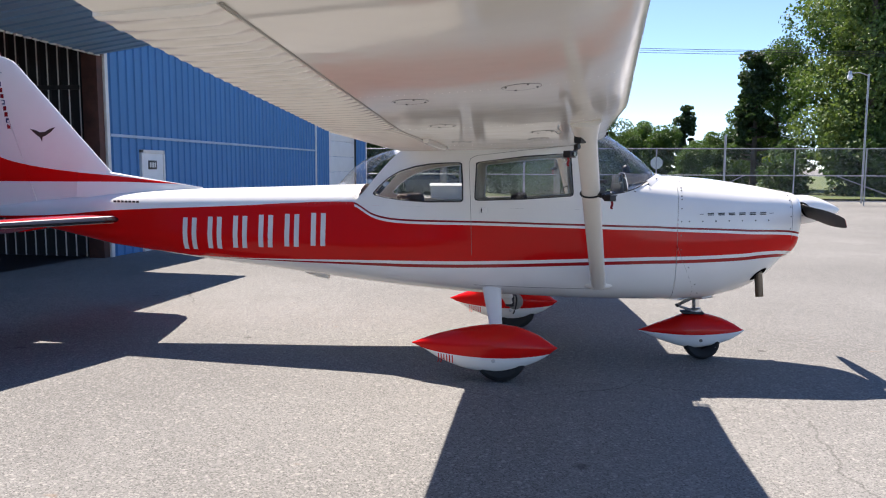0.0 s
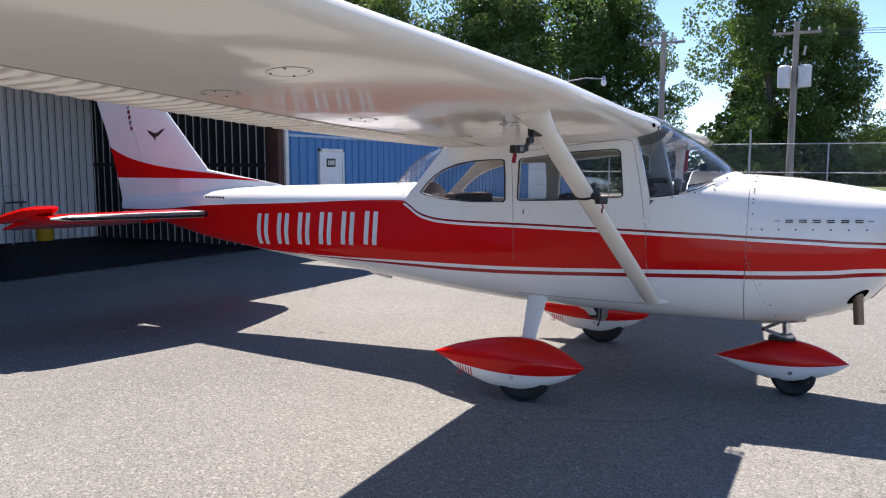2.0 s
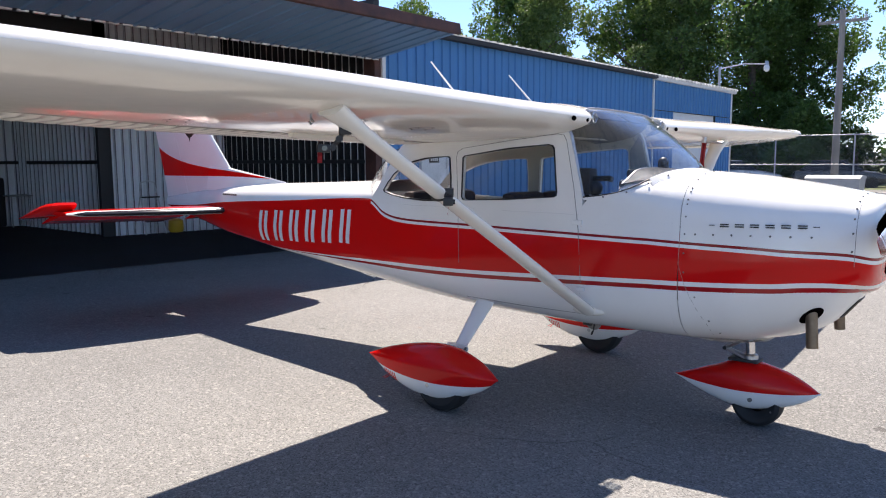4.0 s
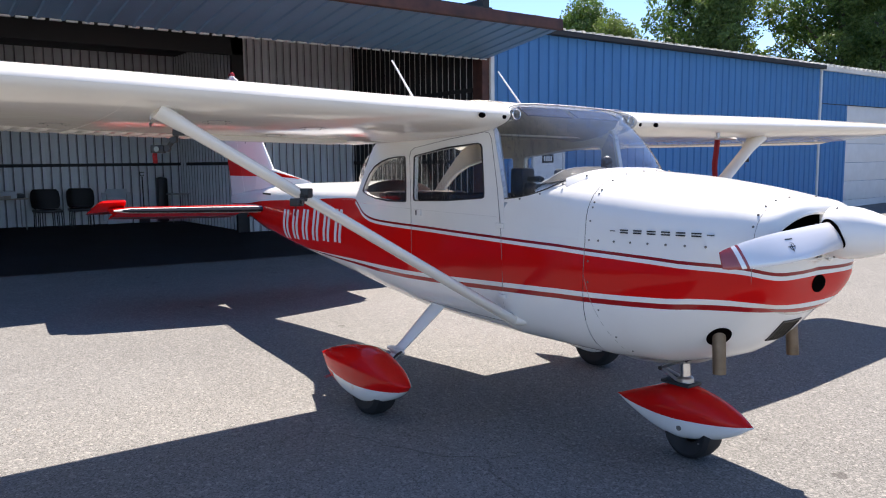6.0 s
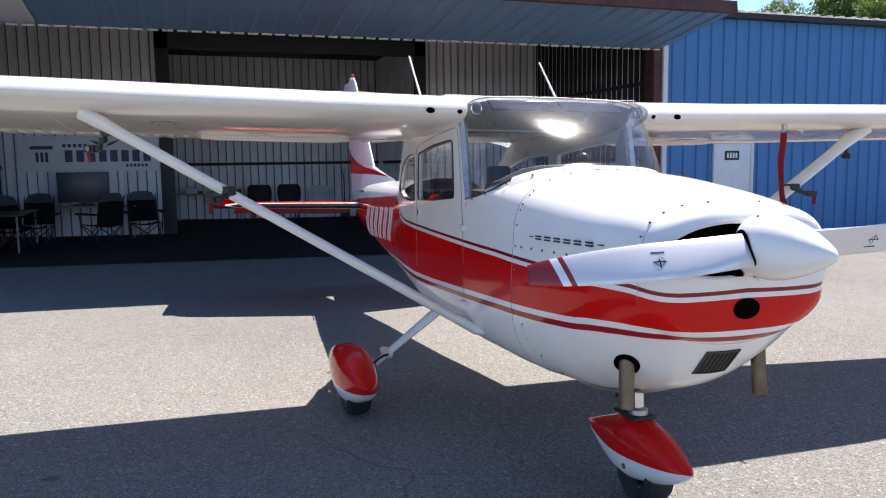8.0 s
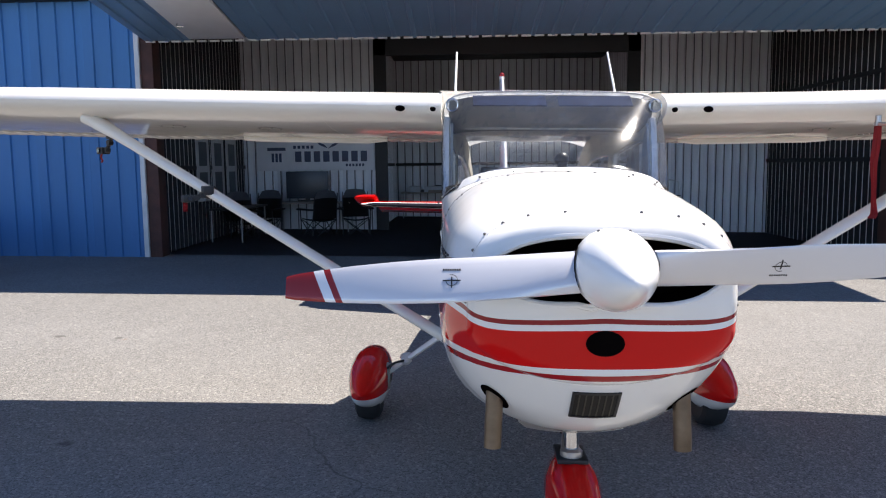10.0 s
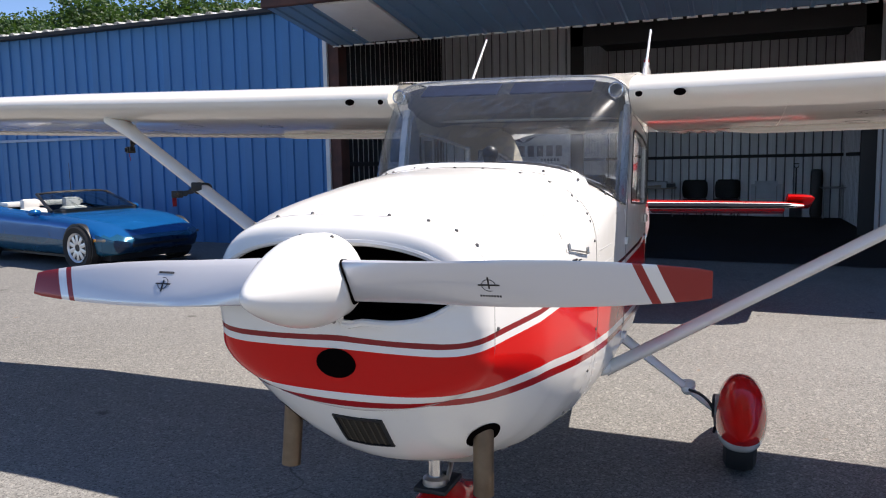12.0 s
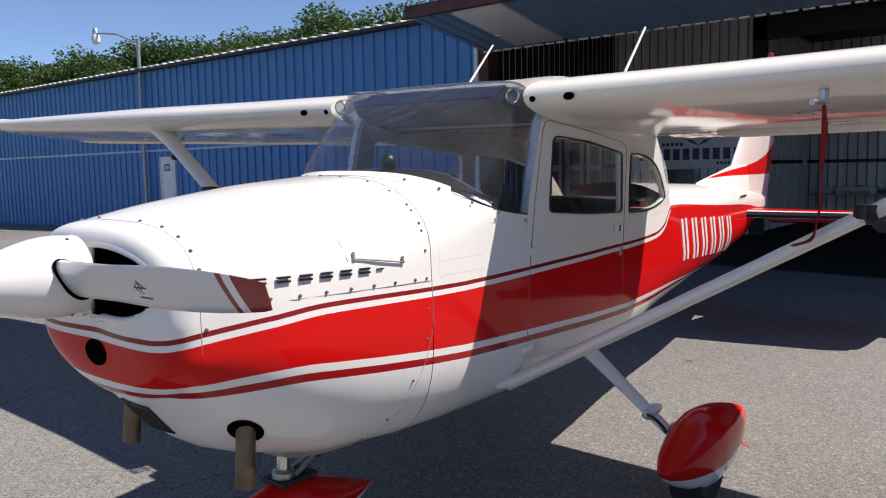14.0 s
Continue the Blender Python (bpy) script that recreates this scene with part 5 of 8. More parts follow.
def build_roof():
    """The white skin over the cabin between the wings, and the lining below."""
    bm = bmesh.new()
    rows = []
    for i in range(13):
        y = -0.57 + 1.14 * i / 12
        sec = wing_section(y)
        k = len(sec) // 2
        up = [p for p in sec[:k + 1] if p.x < -0.07]
        row = [Vector((p.x, p.y, p.z + 0.012)) for p in up]
        rows.append(row)
    loft(bm, rows, False)
    bmesh.ops.solidify(bm, geom=bm.faces[:], thickness=0.02)
    r = part("cabin_roof", bm, M_WHITE, PLANE, "white cabin roof between the wings")
    # rear fairing from the roof down to the rear window
    bm = bmesh.new()
    rows = []
    for x, z, w in ((-1.50, 1.80, 0.50), (-1.60, 1.79, 0.47), (-1.68, 1.775, 0.44), (-1.74, 1.76, 0.41)):
        rows.append([Vector((x + 0.06 * (2 * abs(t - 0.5)) ** 2, w * (2 * t - 1), z - 0.055 * (2 * abs(t - 0.5)) ** 3)) for t in [i / 14 for i in range(15)]])
    loft(bm, rows, False)
    bmesh.ops.solidify(bm, geom=bm.faces[:], thickness=0.03)
    part("roof_fairing", bm, M_WHITE, r)
    bm = bmesh.new()
    box(bm, (-1.62, -0.53, 1.775), (-0.39, 0.53, 1.785))
    part("headliner", bm, M_LINER, r, "cream cabin headliner")
    # lining from the windshield's upper edge back to the headliner
    bm = bmesh.new()
    rows = []
    for x, z, w, d in ((-0.093, 1.938, 0.520, 0.035), (-0.14, 1.912, 0.524, 0.07), (-0.21, 1.868, 0.523, 0.075), (-0.30, 1.825, 0.520, 0.05), (-0.40, 1.790, 0.517, 0.03), (-0.52, 1.772, 0.515, 0.02)):
        rows.append([Vector((x, w * math.sin(t * math.pi / 2), z - d * abs(math.sin(t * math.pi / 2)) ** 5)) for t in [-1 + i / 10 for i in range(21)]])
    loft(bm, rows, False)
    bmesh.ops.solidify(bm, geom=bm.faces[:], thickness=0.006)
    part("header_lining", bm, M_HEADER, r, "grey lining above the windshield")
    for y0, y1 in ((-0.40, -0.03), (0.03, 0.40)):
        b = boxes(((-0.055, y0, -0.004), (0.055, y1, 0.004), 0.003))
        o = part("sun_visor", b, M_SHADE, r, "dark blue sun visor")
        o.matrix_local = pose(-0.055, 0, 1.905, 0, 30, 0)


M_HEADER = plain("grey-beige cabin lining", (0.30, 0.285, 0.25), 0.8, vary=0.15, scale=4)
build_roof()


def build_interior():
    arch = [(0.0, 1.579), (0.12, 1.578), (0.22, 1.573), (0.31, 1.558), (0.38, 1.530), (0.43, 1.494), (0.475, 1.455), (0.51, 1.425), (0.532, 1.402)]
    front = [(0.455, 0.0), (0.450, 0.12), (0.432, 0.24), (0.398, 0.345), (0.345, 0.425), (0.290, 0.478), (0.235, 0.510), (0.213, 0.522), (0.207, 0.530)]

    def deck_z(x, y):
        sec = hull_section(x)[18:]
        for (ya, za), (yb, zb) in zip(sec, sec[1:]):
            if yb <= abs(y) <= ya and ya > yb:
                return za + (zb - za) * (ya - abs(y)) / (ya - yb)
        return sec[0][1]
    deck = bmesh.new()
    rows = []
    for t in [i / 8 for i in range(9)]:
        pts = []
        for (y, z), (fx, fy) in zip(arch, front):
            px, py = 0.205 + (fx - 0.205) * t, y + (fy - y) * t
            pts.append((px, py, max(z + (1.562 - 0.30 * fy * fy - z) * t, deck_z(px, py) + 0.006)))
        rows.append([Vector((x, -y, z)) for x, y, z in reversed(pts)] + [Vector(p) for p in pts[1:]])
    loft(deck, rows, False)
    bmesh.ops.solidify(deck, geom=deck.faces[:], thickness=0.004)
    p = part("glareshield", deck, M_PANEL, PLANE, "dark arched padded glareshield")
    bm = bmesh.new()
    tube(bm, [v + Vector((-0.003, 0, 0)) for v in rows[0]], 0.0032, 6)
    part("glareshield_trim", bm, M_ALU, p, "bright metal edge trim")
    panel = part("instrument_panel", boxes(((0.15, -0.44, 1.06), (0.18, 0.44, 1.50), 0.02), ((0.15, -0.34, 1.48), (0.18, 0.34, 1.565), 0.02)), M_PANEL, PLANE, "dark instrument panel with round dials")
    for i, (y, z) in enumerate([(-0.1 + 0.1 * k, zz) for k in range(5) for zz in (1.38, 1.27)] + [(-0.35, 1.33), (-0.24, 1.33)]):
        d = bmesh.new()
        bmesh.ops.create_cone(d, cap_ends=True, segments=18, radius1=0.04, radius2=0.036, depth=0.014, matrix=pose(0.144, y, z, 0, -90, 0))
        part("dial", d, M_DIAL, panel)
    for y in (-0.25, 0.25):
        bm = bmesh.new()
        tube(bm, [(0.15, y, 1.22), (-0.15, y, 1.24)], 0.014, 10)
        tube(bm, [(-0.15, y - 0.15, 1.36), (-0.155, y - 0.14, 1.27), (-0.15, y - 0.06, 1.235), (-0.15, y + 0.06, 1.235), (-0.155, y + 0.14, 1.27), (-0.15, y + 0.15, 1.36)], 0.016, 10)
        part("control_yoke", bm, M_BLACK, panel, "black control yoke")
        bm = bmesh.new()
        box(bm, (-0.60, y - 0.21, 0.86), (-0.22, y + 0.21, 0.98), 0.04)
        box(bm, (-0.72, y - 0.21, 0.90), (-0.60, y + 0.21, 1.40), 0.05)
        part("front_seat", bm, M_SEAT, PLANE, "dark brown cloth pilot seat")
    bm = bmesh.new()
    box(bm, (-1.55, -0.42, 0.84), (-1.15, 0.42, 0.98), 0.04)
    box(bm, (-1.68, -0.40, 0.90), (-1.55, 0.40, 1.38), 0.05)
    part("rear_bench", bm, M_SEAT, PLANE, "dark brown cloth rear bench")
    part("cabin_floor", boxes(((-1.5, -0.34, 0.68), (0.3, 0.34, 0.72))), M_PANEL, PLANE)
    bm = bmesh.new()
    box(bm, (-2.06, -0.27, 0.75), (-2.02, 0.27, 1.36), 0.01)
    part("rear_bulkhead", bm, M_LINER, PLANE, "cream rear cabin bulkhead")
    # compass on the windshield, handset hung at the left pillar
    bm = bmesh.new()
    bmesh.ops.create_uvsphere(bm, u_segments=16, v_segments=10, radius=0.034, matrix=pose(0.24, 0.02, 1.612))
    box(bm, (0.21, 0.0, 1.56), (0.27, 0.04, 1.60), 0.006)
    part("compass", bm, M_BLACK, p, "black magnetic compass")


build_interior()


# wheel fairings: share of the length from the middle, share of the height above the tips, share of the depth below them
MAIN_PROFILE = [(-1.0, 0.0, 0.0), (-0.8, 0.29, 0.27), (-0.6, 0.52, 0.60), (-0.23, 0.83, 0.97), (0.13, 1.0, 1.06), (0.35, 0.965, 0.98), (0.48, 0.89, 0.87), (0.71, 0.61, 0.60), (0.85, 0.33, 0.36), (1.0, 0.0, 0.0)]
NOSE_PROFILE = [(-1.0, 0.0, 0.0), (-0.7, 0.34, 0.42), (-0.39, 0.67, 0.77), (-0.165, 0.92, 0.95), (0.02, 1.0, 1.02), (0.19, 0.97, 1.0), (0.54, 0.715, 0.76), (0.80, 0.37, 0.44), (1.0, 0.0, 0.0)]
M_WHEELHUB = plain("worn grey wheel casting", (0.34, 0.33, 0.31), 0.5, 0.5, vary=0.3, scale=9)


def build_gear():
    for s in (-1, 1):
        y, zc, xc = (-1.02, 0.266, -0.870) if s < 0 else (1.064, 0.292, -0.835)
        bm = bmesh.new()
        rows = []
        top, foot = Vector((-0.86, s * 0.40, 0.63)), Vector((-0.765, s * 0.975, 0.235 if s < 0 else 0.25))
        for t, a, b in ((0.0, 0.080, 0.022), (0.5, 0.056, 0.017), (1.0, 0.038, 0.015)):
            p = top.lerp(foot, t)
            rows.append([p + Vector((a * math.cos(q), 0, 0)) + Vector((0, s * 0.56, 0.83)) * (b * math.sin(q)) for q in (2 * math.pi * k / 14 for k in range(14))])
        loft(bm, rows)
        leg = part("main_gear_leg", bm, M_WHITE, PLANE, "white spring-steel landing gear leg")
        clamp = top.lerp(foot, 0.69)
        bm = bmesh.new()
        bmesh.ops.create_uvsphere(bm, u_segments=14, v_segments=8, radius=1.0, matrix=Matrix.Translation(clamp) @ Matrix.Diagonal((0.072, 0.036, 0.030, 1)))
        part("step_clamp", bm, M_TRIM, leg, "pale clamp on the gear leg")
        # flat foot step, held by the clamp
        bm = bmesh.new()
        bmesh.ops.create_cone(bm, cap_ends=True, segments=24, radius1=1.0, radius2=0.96, depth=0.012, matrix=Matrix.Translation(clamp + Vector((-0.02, 0, 0.016))) @ Matrix.Diagonal((0.085, 0.040, 1.0, 1)))
        part("foot_step", bm, M_WHITE, leg, "small oval white foot step")
        bm = bmesh.new()
        tube(bm, spline([clamp + Vector(v) for v in ((0.06, s * 0.01, 0.01), (0.09, s * 0.07, 0.0), (0.10, s * 0.125, -0.05), (0.09, s * 0.145, -0.14), (0.07, s * 0.14, -0.20))], 16), 0.008, 8)
        part("brake_line", bm, M_BLACK, leg, "black brake hose")
        f = build_fairing(Matrix.Translation((xc, y, zc)), 1.095, 0.163, 0.184, "main_wheel_fairing", 0.125, 0.205, True, 0.0)
        # wheel casting and brake on the inner side
        bm = bmesh.new()
        bmesh.ops.create_cone(bm, cap_ends=True, segments=24, radius1=0.088, radius2=0.078, depth=0.03, matrix=pose(0.125, -s * 0.112, 0.0, 90 * s, 0, 0))
        hub = part("wheel_hub", bm, M_WHEELHUB, f, "worn grey wheel hub and brake disc")
        part("brake_caliper", boxes(((0.03, -s * 0.112 - 0.03, -0.05), (0.115, -s * 0.112 + 0.02, 0.06), 0.012)), M_DARKSTEEL, hub)
    build_fairing(Matrix.Translation((0.8265, 0.017, 0.2425)), 0.88, 0.157, 0.142, "nose_wheel_fairing", 0.088, 0.150, False, 0.013)
    # oleo: chrome piston in a grey collar, with a scissor link behind
    bm = bmesh.new()
    tube(bm, [(0.862, 0.008, 0.36), (0.848, 0.004, 0.60)], 0.027, 18)
    n = part("nose_gear_strut", bm, M_CHROME, PLANE, "bright steel nose gear oleo")
    bm = bmesh.new()
    tube(bm, [(0.861, 0.007, 0.385), (0.860, 0.007, 0.40), (0.858, 0.007, 0.43), (0.857, 0.007, 0.44)], [0.034, 0.046, 0.046, 0.034], 18)
    part("collar", bm, M_ALU, n, "dull aluminium collar")
    bm = bmesh.new()
    box(bm, (0.74, -0.055, 0.392), (0.92, 0.070, 0.410), 0.006)
    part("fork_plate", bm, M_DARKSTEEL, n)
    apex = Vector((0.705, 0.010, 0.455))
    for a, b, lab in ((Vector((0.845, 0.008, 0.535)), apex, "upper scissor link"), (apex, Vector((0.835, 0.010, 0.412)), "lower scissor link")):
        bm = bmesh.new()
        for w in (-1, 1):
            tube(bm, [a + Vector((0, w * 0.034 * (1.0 if a is not apex else 0.35), 0)), b + Vector((0, w * 0.034 * (1.0 if b is not apex else 0.35), 0))], 0.0095, 8)
        part("scissor_link", bm, M_ALU, n, lab)
    bm = bmesh.new()
    tube(bm, [apex + Vector((0, -0.03, 0)), apex + Vector((0, 0.03, 0))], 0.012, 10)
    part("link_bolt", bm, M_DARKSTEEL, n)
    bm = bmesh.new()
    tube(bm, [(0.80, 0.05, 0.575), (0.70, 0.055, 0.555), (0.60, 0.05, 0.58)], 0.010, 8)
    part("steering_rod", bm, M_DARKSTEEL, n, "dark steering rod")
    part("upper_bracket", boxes(((0.79, -0.05, 0.535), (0.90, 0.06, 0.56), 0.008)), M_DARKSTEEL, n)
    # cowl flap lip under the engine
    bm = bmesh.new()
    rows = []
    for x, w, z in ((0.56, 0.20, 0.520), (0.70, 0.215, 0.514), (0.86, 0.21, 0.528), (0.98, 0.19, 0.548)):
        rows.append([Vector((x, w * u, z + 0.018 * u * u)) for u in [-1 + k / 5 for k in range(11)]])
    loft(bm, rows, False)
    bmesh.ops.solidify(bm, geom=bm.faces[:], thickness=0.010)
    part("cowl_flap", bm, M_WHITE, COWL, "white cowl flap below the engine")


def build_fairing(m, length, height, depth, name, wheel_x, wheel_r, stripes, tilt):
    """A pointed shell over a wheel, its tips in one line, cut flat below where the tyre comes out."""
    table = MAIN_PROFILE if stripes else NOSE_PROFILE
    prof = [(p.x, max(0.0, p.y), max(0.0, p.z)) for p in spline(table, 46)]
    width = 0.124 if stripes else 0.112

    def wide(k):
        return width * max(k, 0.02) ** 0.72
    bm = bmesh.new()
    rows = []
    for u, a, b in prof:
        up, dn, w = height * max(a, 0.02), depth * max(b, 0.02), wide((a + b) / 2)
        sec = []
        for q in range(28):
            t = 2 * math.pi * q / 28
            cy, cz = math.cos(t), math.sin(t)
            z = up * abs(cz) ** 1.15 if cz > 0 else -dn * abs(cz) ** 0.85
            sec.append(Vector((u * length / 2, w * math.copysign(abs(cy) ** (0.88 if cz > 0 else 0.72), cy), z + tilt * u)))
        rows.append(sec)
    loft(bm, rows)
    cut = -depth * 0.965
    bmesh.ops.bisect_plane(bm, geom=bm.verts[:] + bm.edges[:] + bm.faces[:], plane_co=(0, 0, cut), plane_no=(0, 0, -1), clear_outer=True)
    f = part(name, bm, M_FAIR if stripes else M_FAIRNOSE, PLANE, "red and white streamlined wheel fairing")
    f.matrix_local = m
    skin = BVHTree.FromPolygons([v.co for v in f.data.vertices], [tuple(g.vertices) for g in f.data.polygons])

    def onto(x, z, side, out):
        h = skin.ray_cast(Vector((x, side * 0.5, z)), Vector((0, -side, 0)))
        return (h[0] if h[0] is not None else Vector((x, side * 0.1, z))) + Vector((0, side * out, 0))
    # tyre: a ring with a rounded tread
    cz = -m.translation.z + wheel_r
    bm = bmesh.new()
    prof = [(0.06, -0.03), (0.088, -0.066), (wheel_r * 0.8, -0.078), (wheel_r * 0.95, -0.062), (wheel_r, -0.025), (wheel_r, 0.025), (wheel_r * 0.95, 0.062), (wheel_r * 0.8, 0.078), (0.088, 0.066), (0.06, 0.03)]
    rows = [[Vector((wheel_x + r * math.cos(t), y, cz + r * math.sin(t))) for r, y in prof] for t in (2 * math.pi * k / 40 for k in range(41))]
    loft(bm, rows, False)
    bmesh.ops.remove_doubles(bm, verts=bm.verts, dist=1e-5)
    bmesh.ops.bisect_plane(bm, geom=bm.verts[:] + bm.edges[:] + bm.faces[:], plane_co=(0, 0, -0.04), plane_no=(0, 0, 1), clear_outer=True)
    part("tyre", bm, M_RUBBER, f, "black rubber tyre")
    for side in (-1, 1):
        x, z = (0.08, -0.090) if stripes else (0.068, -0.067)
        p = onto(x, z, side, 0.0)
        bm = bmesh.new()
        tube(bm, [p + Vector((0, side * d, 0)) for d in (-0.006, 0.002, 0.003)], [0.015, 0.015, 0.009], 14)
        part("axle_cap", bm, M_ALU if stripes else M_SCREW, f)
        for x, z in ((-0.30, -0.10), (-0.16, cut + 0.012), (0.17, cut + 0.010)) if stripes else ((-0.08, cut + 0.012), (0.19, cut + 0.016)):
            bm = bmesh.new()
            bmesh.ops.create_uvsphere(bm, u_segments=8, v_segments=5, radius=0.0055, matrix=Matrix.Translation(onto(x, z, side, 0.0)))
            part("fairing_screw", bm, M_SCREW, f)
        if not stripes:
            continue
        for i in range(6):
            x = -0.335 + i * 0.0215
            line = -0.070 + 0.15 * x * x - 0.014 * x
            rows = []
            for j in range(6):
                p = onto(x, line - 0.008 - 0.062 * j / 5, side, 0.0)
                rows.append([p + Vector((a, side * b, 0)) for a, b in ((-0.004, -0.008), (0.004, -0.008), (0.004, 0.0022), (-0.004, 0.0022))])
            bm = bmesh.new()
            loft(bm, rows)
            part("pinstripe", bm, M_RED, f)
    return f


build_gear()


M_NAVYMARK = plain("navy decal", (0.03, 0.04, 0.12), 0.4)
# height, leading edge, hinge line, trailing edge, thickness
FIN = [(1.17, -3.9, -5.165, -5.62, 0.034), (1.30, -4.12, -5.20, -5.65, 0.034), (1.42, -4.30, -5.24, -5.68, 0.034), (1.525, -4.43, -5.27, -5.71, 0.034), (1.9, -4.78, -5.40, -5.83, 0.034), (2.3, -5.15, -5.55, -6.00, 0.030),
       (2.50, -5.335, -5.62, -6.085, 0.026), (2.56, -5.40, -5.65, -6.07, 0.020), (2.60, -5.50, -5.67, -5.95, 0.010)]


def build_tail():
    # fin with dorsal fillet
    def foil(le, te, z, th):
        c = te - le
        pts = []
        for k in range(20):
            a = 2 * math.pi * k / 20
            u = (1 + math.cos(a)) / 2
            t = th * (1.4845 * math.sqrt(max(u, 0)) - 0.63 * u - 1.758 * u * u + 1.4215 * u ** 3 - 0.518 * u ** 4) * 2.0
            pts.append(Vector((le + c * u, math.copysign(t, math.sin(a)) if abs(math.sin(a)) > 1e-6 else 0.0, z)))
        return pts
    def slab(le, hinge, te, z, th, rear):
        """The part of a symmetric section ahead of the hinge, or behind it."""
        c = te - le
        uh = (hinge - le) / c
        us = [uh + (1 - uh) * i / 8 for i in range(9)] if rear else [uh * (1 - math.cos(math.pi / 2 * i / 12)) for i in range(13)]
        half = [(u, th * 2.0 * (1.4845 * math.sqrt(u) - 0.63 * u - 1.758 * u * u + 1.4215 * u ** 3 - 0.518 * u ** 4) + 0.003) for u in us]
        return [Vector((le + c * u, t, z)) for u, t in half] + [Vector((le + c * u, -t, z)) for u, t in reversed(half)]
    bm = bmesh.new()
    loft(bm, [slab(le, hg, te, z, th, False) for z, le, hg, te, th in FIN])
    fin = part("fin", bm, M_FIN, PLANE, "white vertical fin with a red swoosh")
    bm = bmesh.new()
    rows = []
    for x, z, w in ((-3.55, 1.405, 0.01), (-3.75, 1.436, 0.02), (-4.05, 1.478, 0.03), (-4.40, 1.530, 0.045), (-4.75, 1.58, 0.05)):
        rows.append([Vector((x, -w * 1.6, 1.30)), Vector((x, -w, z - 0.05)), Vector((x, -w * 0.5, z - 0.01)), Vector((x, 0, z)), Vector((x, w * 0.5, z - 0.01)), Vector((x, w, z - 0.05)), Vector((x, w * 1.6, 1.30))])
    loft(bm, rows, True)
    part("dorsal_fillet", bm, M_FIN, fin)
    bm = bmesh.new()
    loft(bm, [slab(le, hg - 0.006, te, z, th, True) for z, le, hg, te, th in FIN[:-1]])
    rudder = part("rudder", bm, M_FIN, PLANE, "white rudder with a red swoosh")
    skins = [BVHTree.FromPolygons([v.co for v in o.data.vertices], [tuple(f.vertices) for f in o.data.polygons]) for o in (fin, rudder)]

    def onto_fin(u, v, s, q):
        for t in skins:
            h = t.ray_cast(Vector((u, s * 1.0, v)), Vector((0, -s, 0)))
            if h[0] is not None:
                return h[0] + Vector((0, s * q, 0))
        return Vector((u, s * (0.02 + q), v))
    bm = bmesh.new()
    bmesh.ops.create_cone(bm, cap_ends=True, segments=16, radius1=0.032, radius2=0.030, depth=0.04, matrix=pose(-5.56, 0, 2.60))
    b = part("beacon_base", bm, M_WHITE, fin)
    bm = bmesh.new()
    bmesh.ops.create_uvsphere(bm, u_segments=16, v_segments=10, radius=0.032, matrix=pose(-5.56, 0, 2.625) @ Matrix.Diagonal((1, 1, 1.1, 1)))
    part("beacon", bm, plain("red beacon lens", (0.35, 0.02, 0.02), 0.15, coat=0.6), fin, "red glass beacon")
    bm = bmesh.new()
    for s in (-1, 1):
        tube(bm, [(-5.50, 0.0, 2.45), (-5.50, s * 0.34, 2.43)], 0.005, 6)
    part("fin_antenna", bm, M_ALU, fin)
    # bird emblem on the fin as a plain dark shape, small bars near the tip
    emblem = plain("dark brown decal", (0.05, 0.03, 0.02), 0.5)
    bird = [(-0.125, 0.045), (-0.06, 0.030), (-0.025, 0.012), (0.03, 0.018), (0.075, 0.045), (0.125, 0.06), (0.09, 0.02), (0.03, -0.02), (0.0, -0.03), (-0.005, -0.075), (-0.025, -0.035), (-0.07, -0.005)]
    for s in (-1, 1):
        bm = bmesh.new()
        a = [bm.verts.new(onto_fin(-5.10 + u, 1.885 + v, s, 0.0005)) for u, v in bird]
        c = [bm.verts.new(onto_fin(-5.10 + u, 1.885 + v, s, 0.003)) for u, v in bird]
        bm.faces.new(a)
        bm.faces.new(c)
        for i in range(len(bird)):
            j = (i + 1) % len(bird)
            bm.faces.new((a[i], a[j], c[j], c[i]))
        part("bird_emblem", bm, emblem, fin, "small dark bird decal")
        for i in range(9):
            z0 = 1.93 + i * 0.056
            x0 = -5.445 - (z0 - 1.93) * 0.20
            bar_parts("fin_bar", x0 - 0.016, z0, 0.032, 0.042, 1, lambda u, v, q: onto_fin(u, v, s, 0.0035 - q), 0.003, 0.0, M_NAVYMARK if i % 3 == 1 or i > 6 else M_DARKRED, fin)
    # tailplane
    for s in (-1, 1):
        bm = bmesh.new()
        rows = []
        for y, le, te, z, th in ((0.10, -4.24, -5.02, 1.105, 0.045), (0.8, -4.40, -5.06, 1.106, 0.038), (1.45, -4.57, -5.09, 1.108, 0.030), (1.60, -4.66, -5.10, 1.108, 0.018)):
            rows.append([Vector((p.x, s * y, z + p.y)) for p in foil(le, te, 0, th)])
        loft(bm, rows)
        st = part("tailplane", bm, M_TAILPLANE, PLANE, "red and white horizontal tailplane")
        bm = bmesh.new()
        rows = []
        for y, le, te, z, th in ((0.12, -4.97, -5.50, 1.102, 0.04), (0.8, -5.01, -5.52, 1.104, 0.034), (1.46, -5.04, -5.50, 1.106, 0.027)):
            rows.append([Vector((p.x, s * y, z + p.y + (p.x - le) * 0.30)) for p in foil(le, te, 0, th)])
        loft(bm, rows)
        part("elevator", bm, M_RED, st, "red elevator")
        bm = bmesh.new()
        rows = []
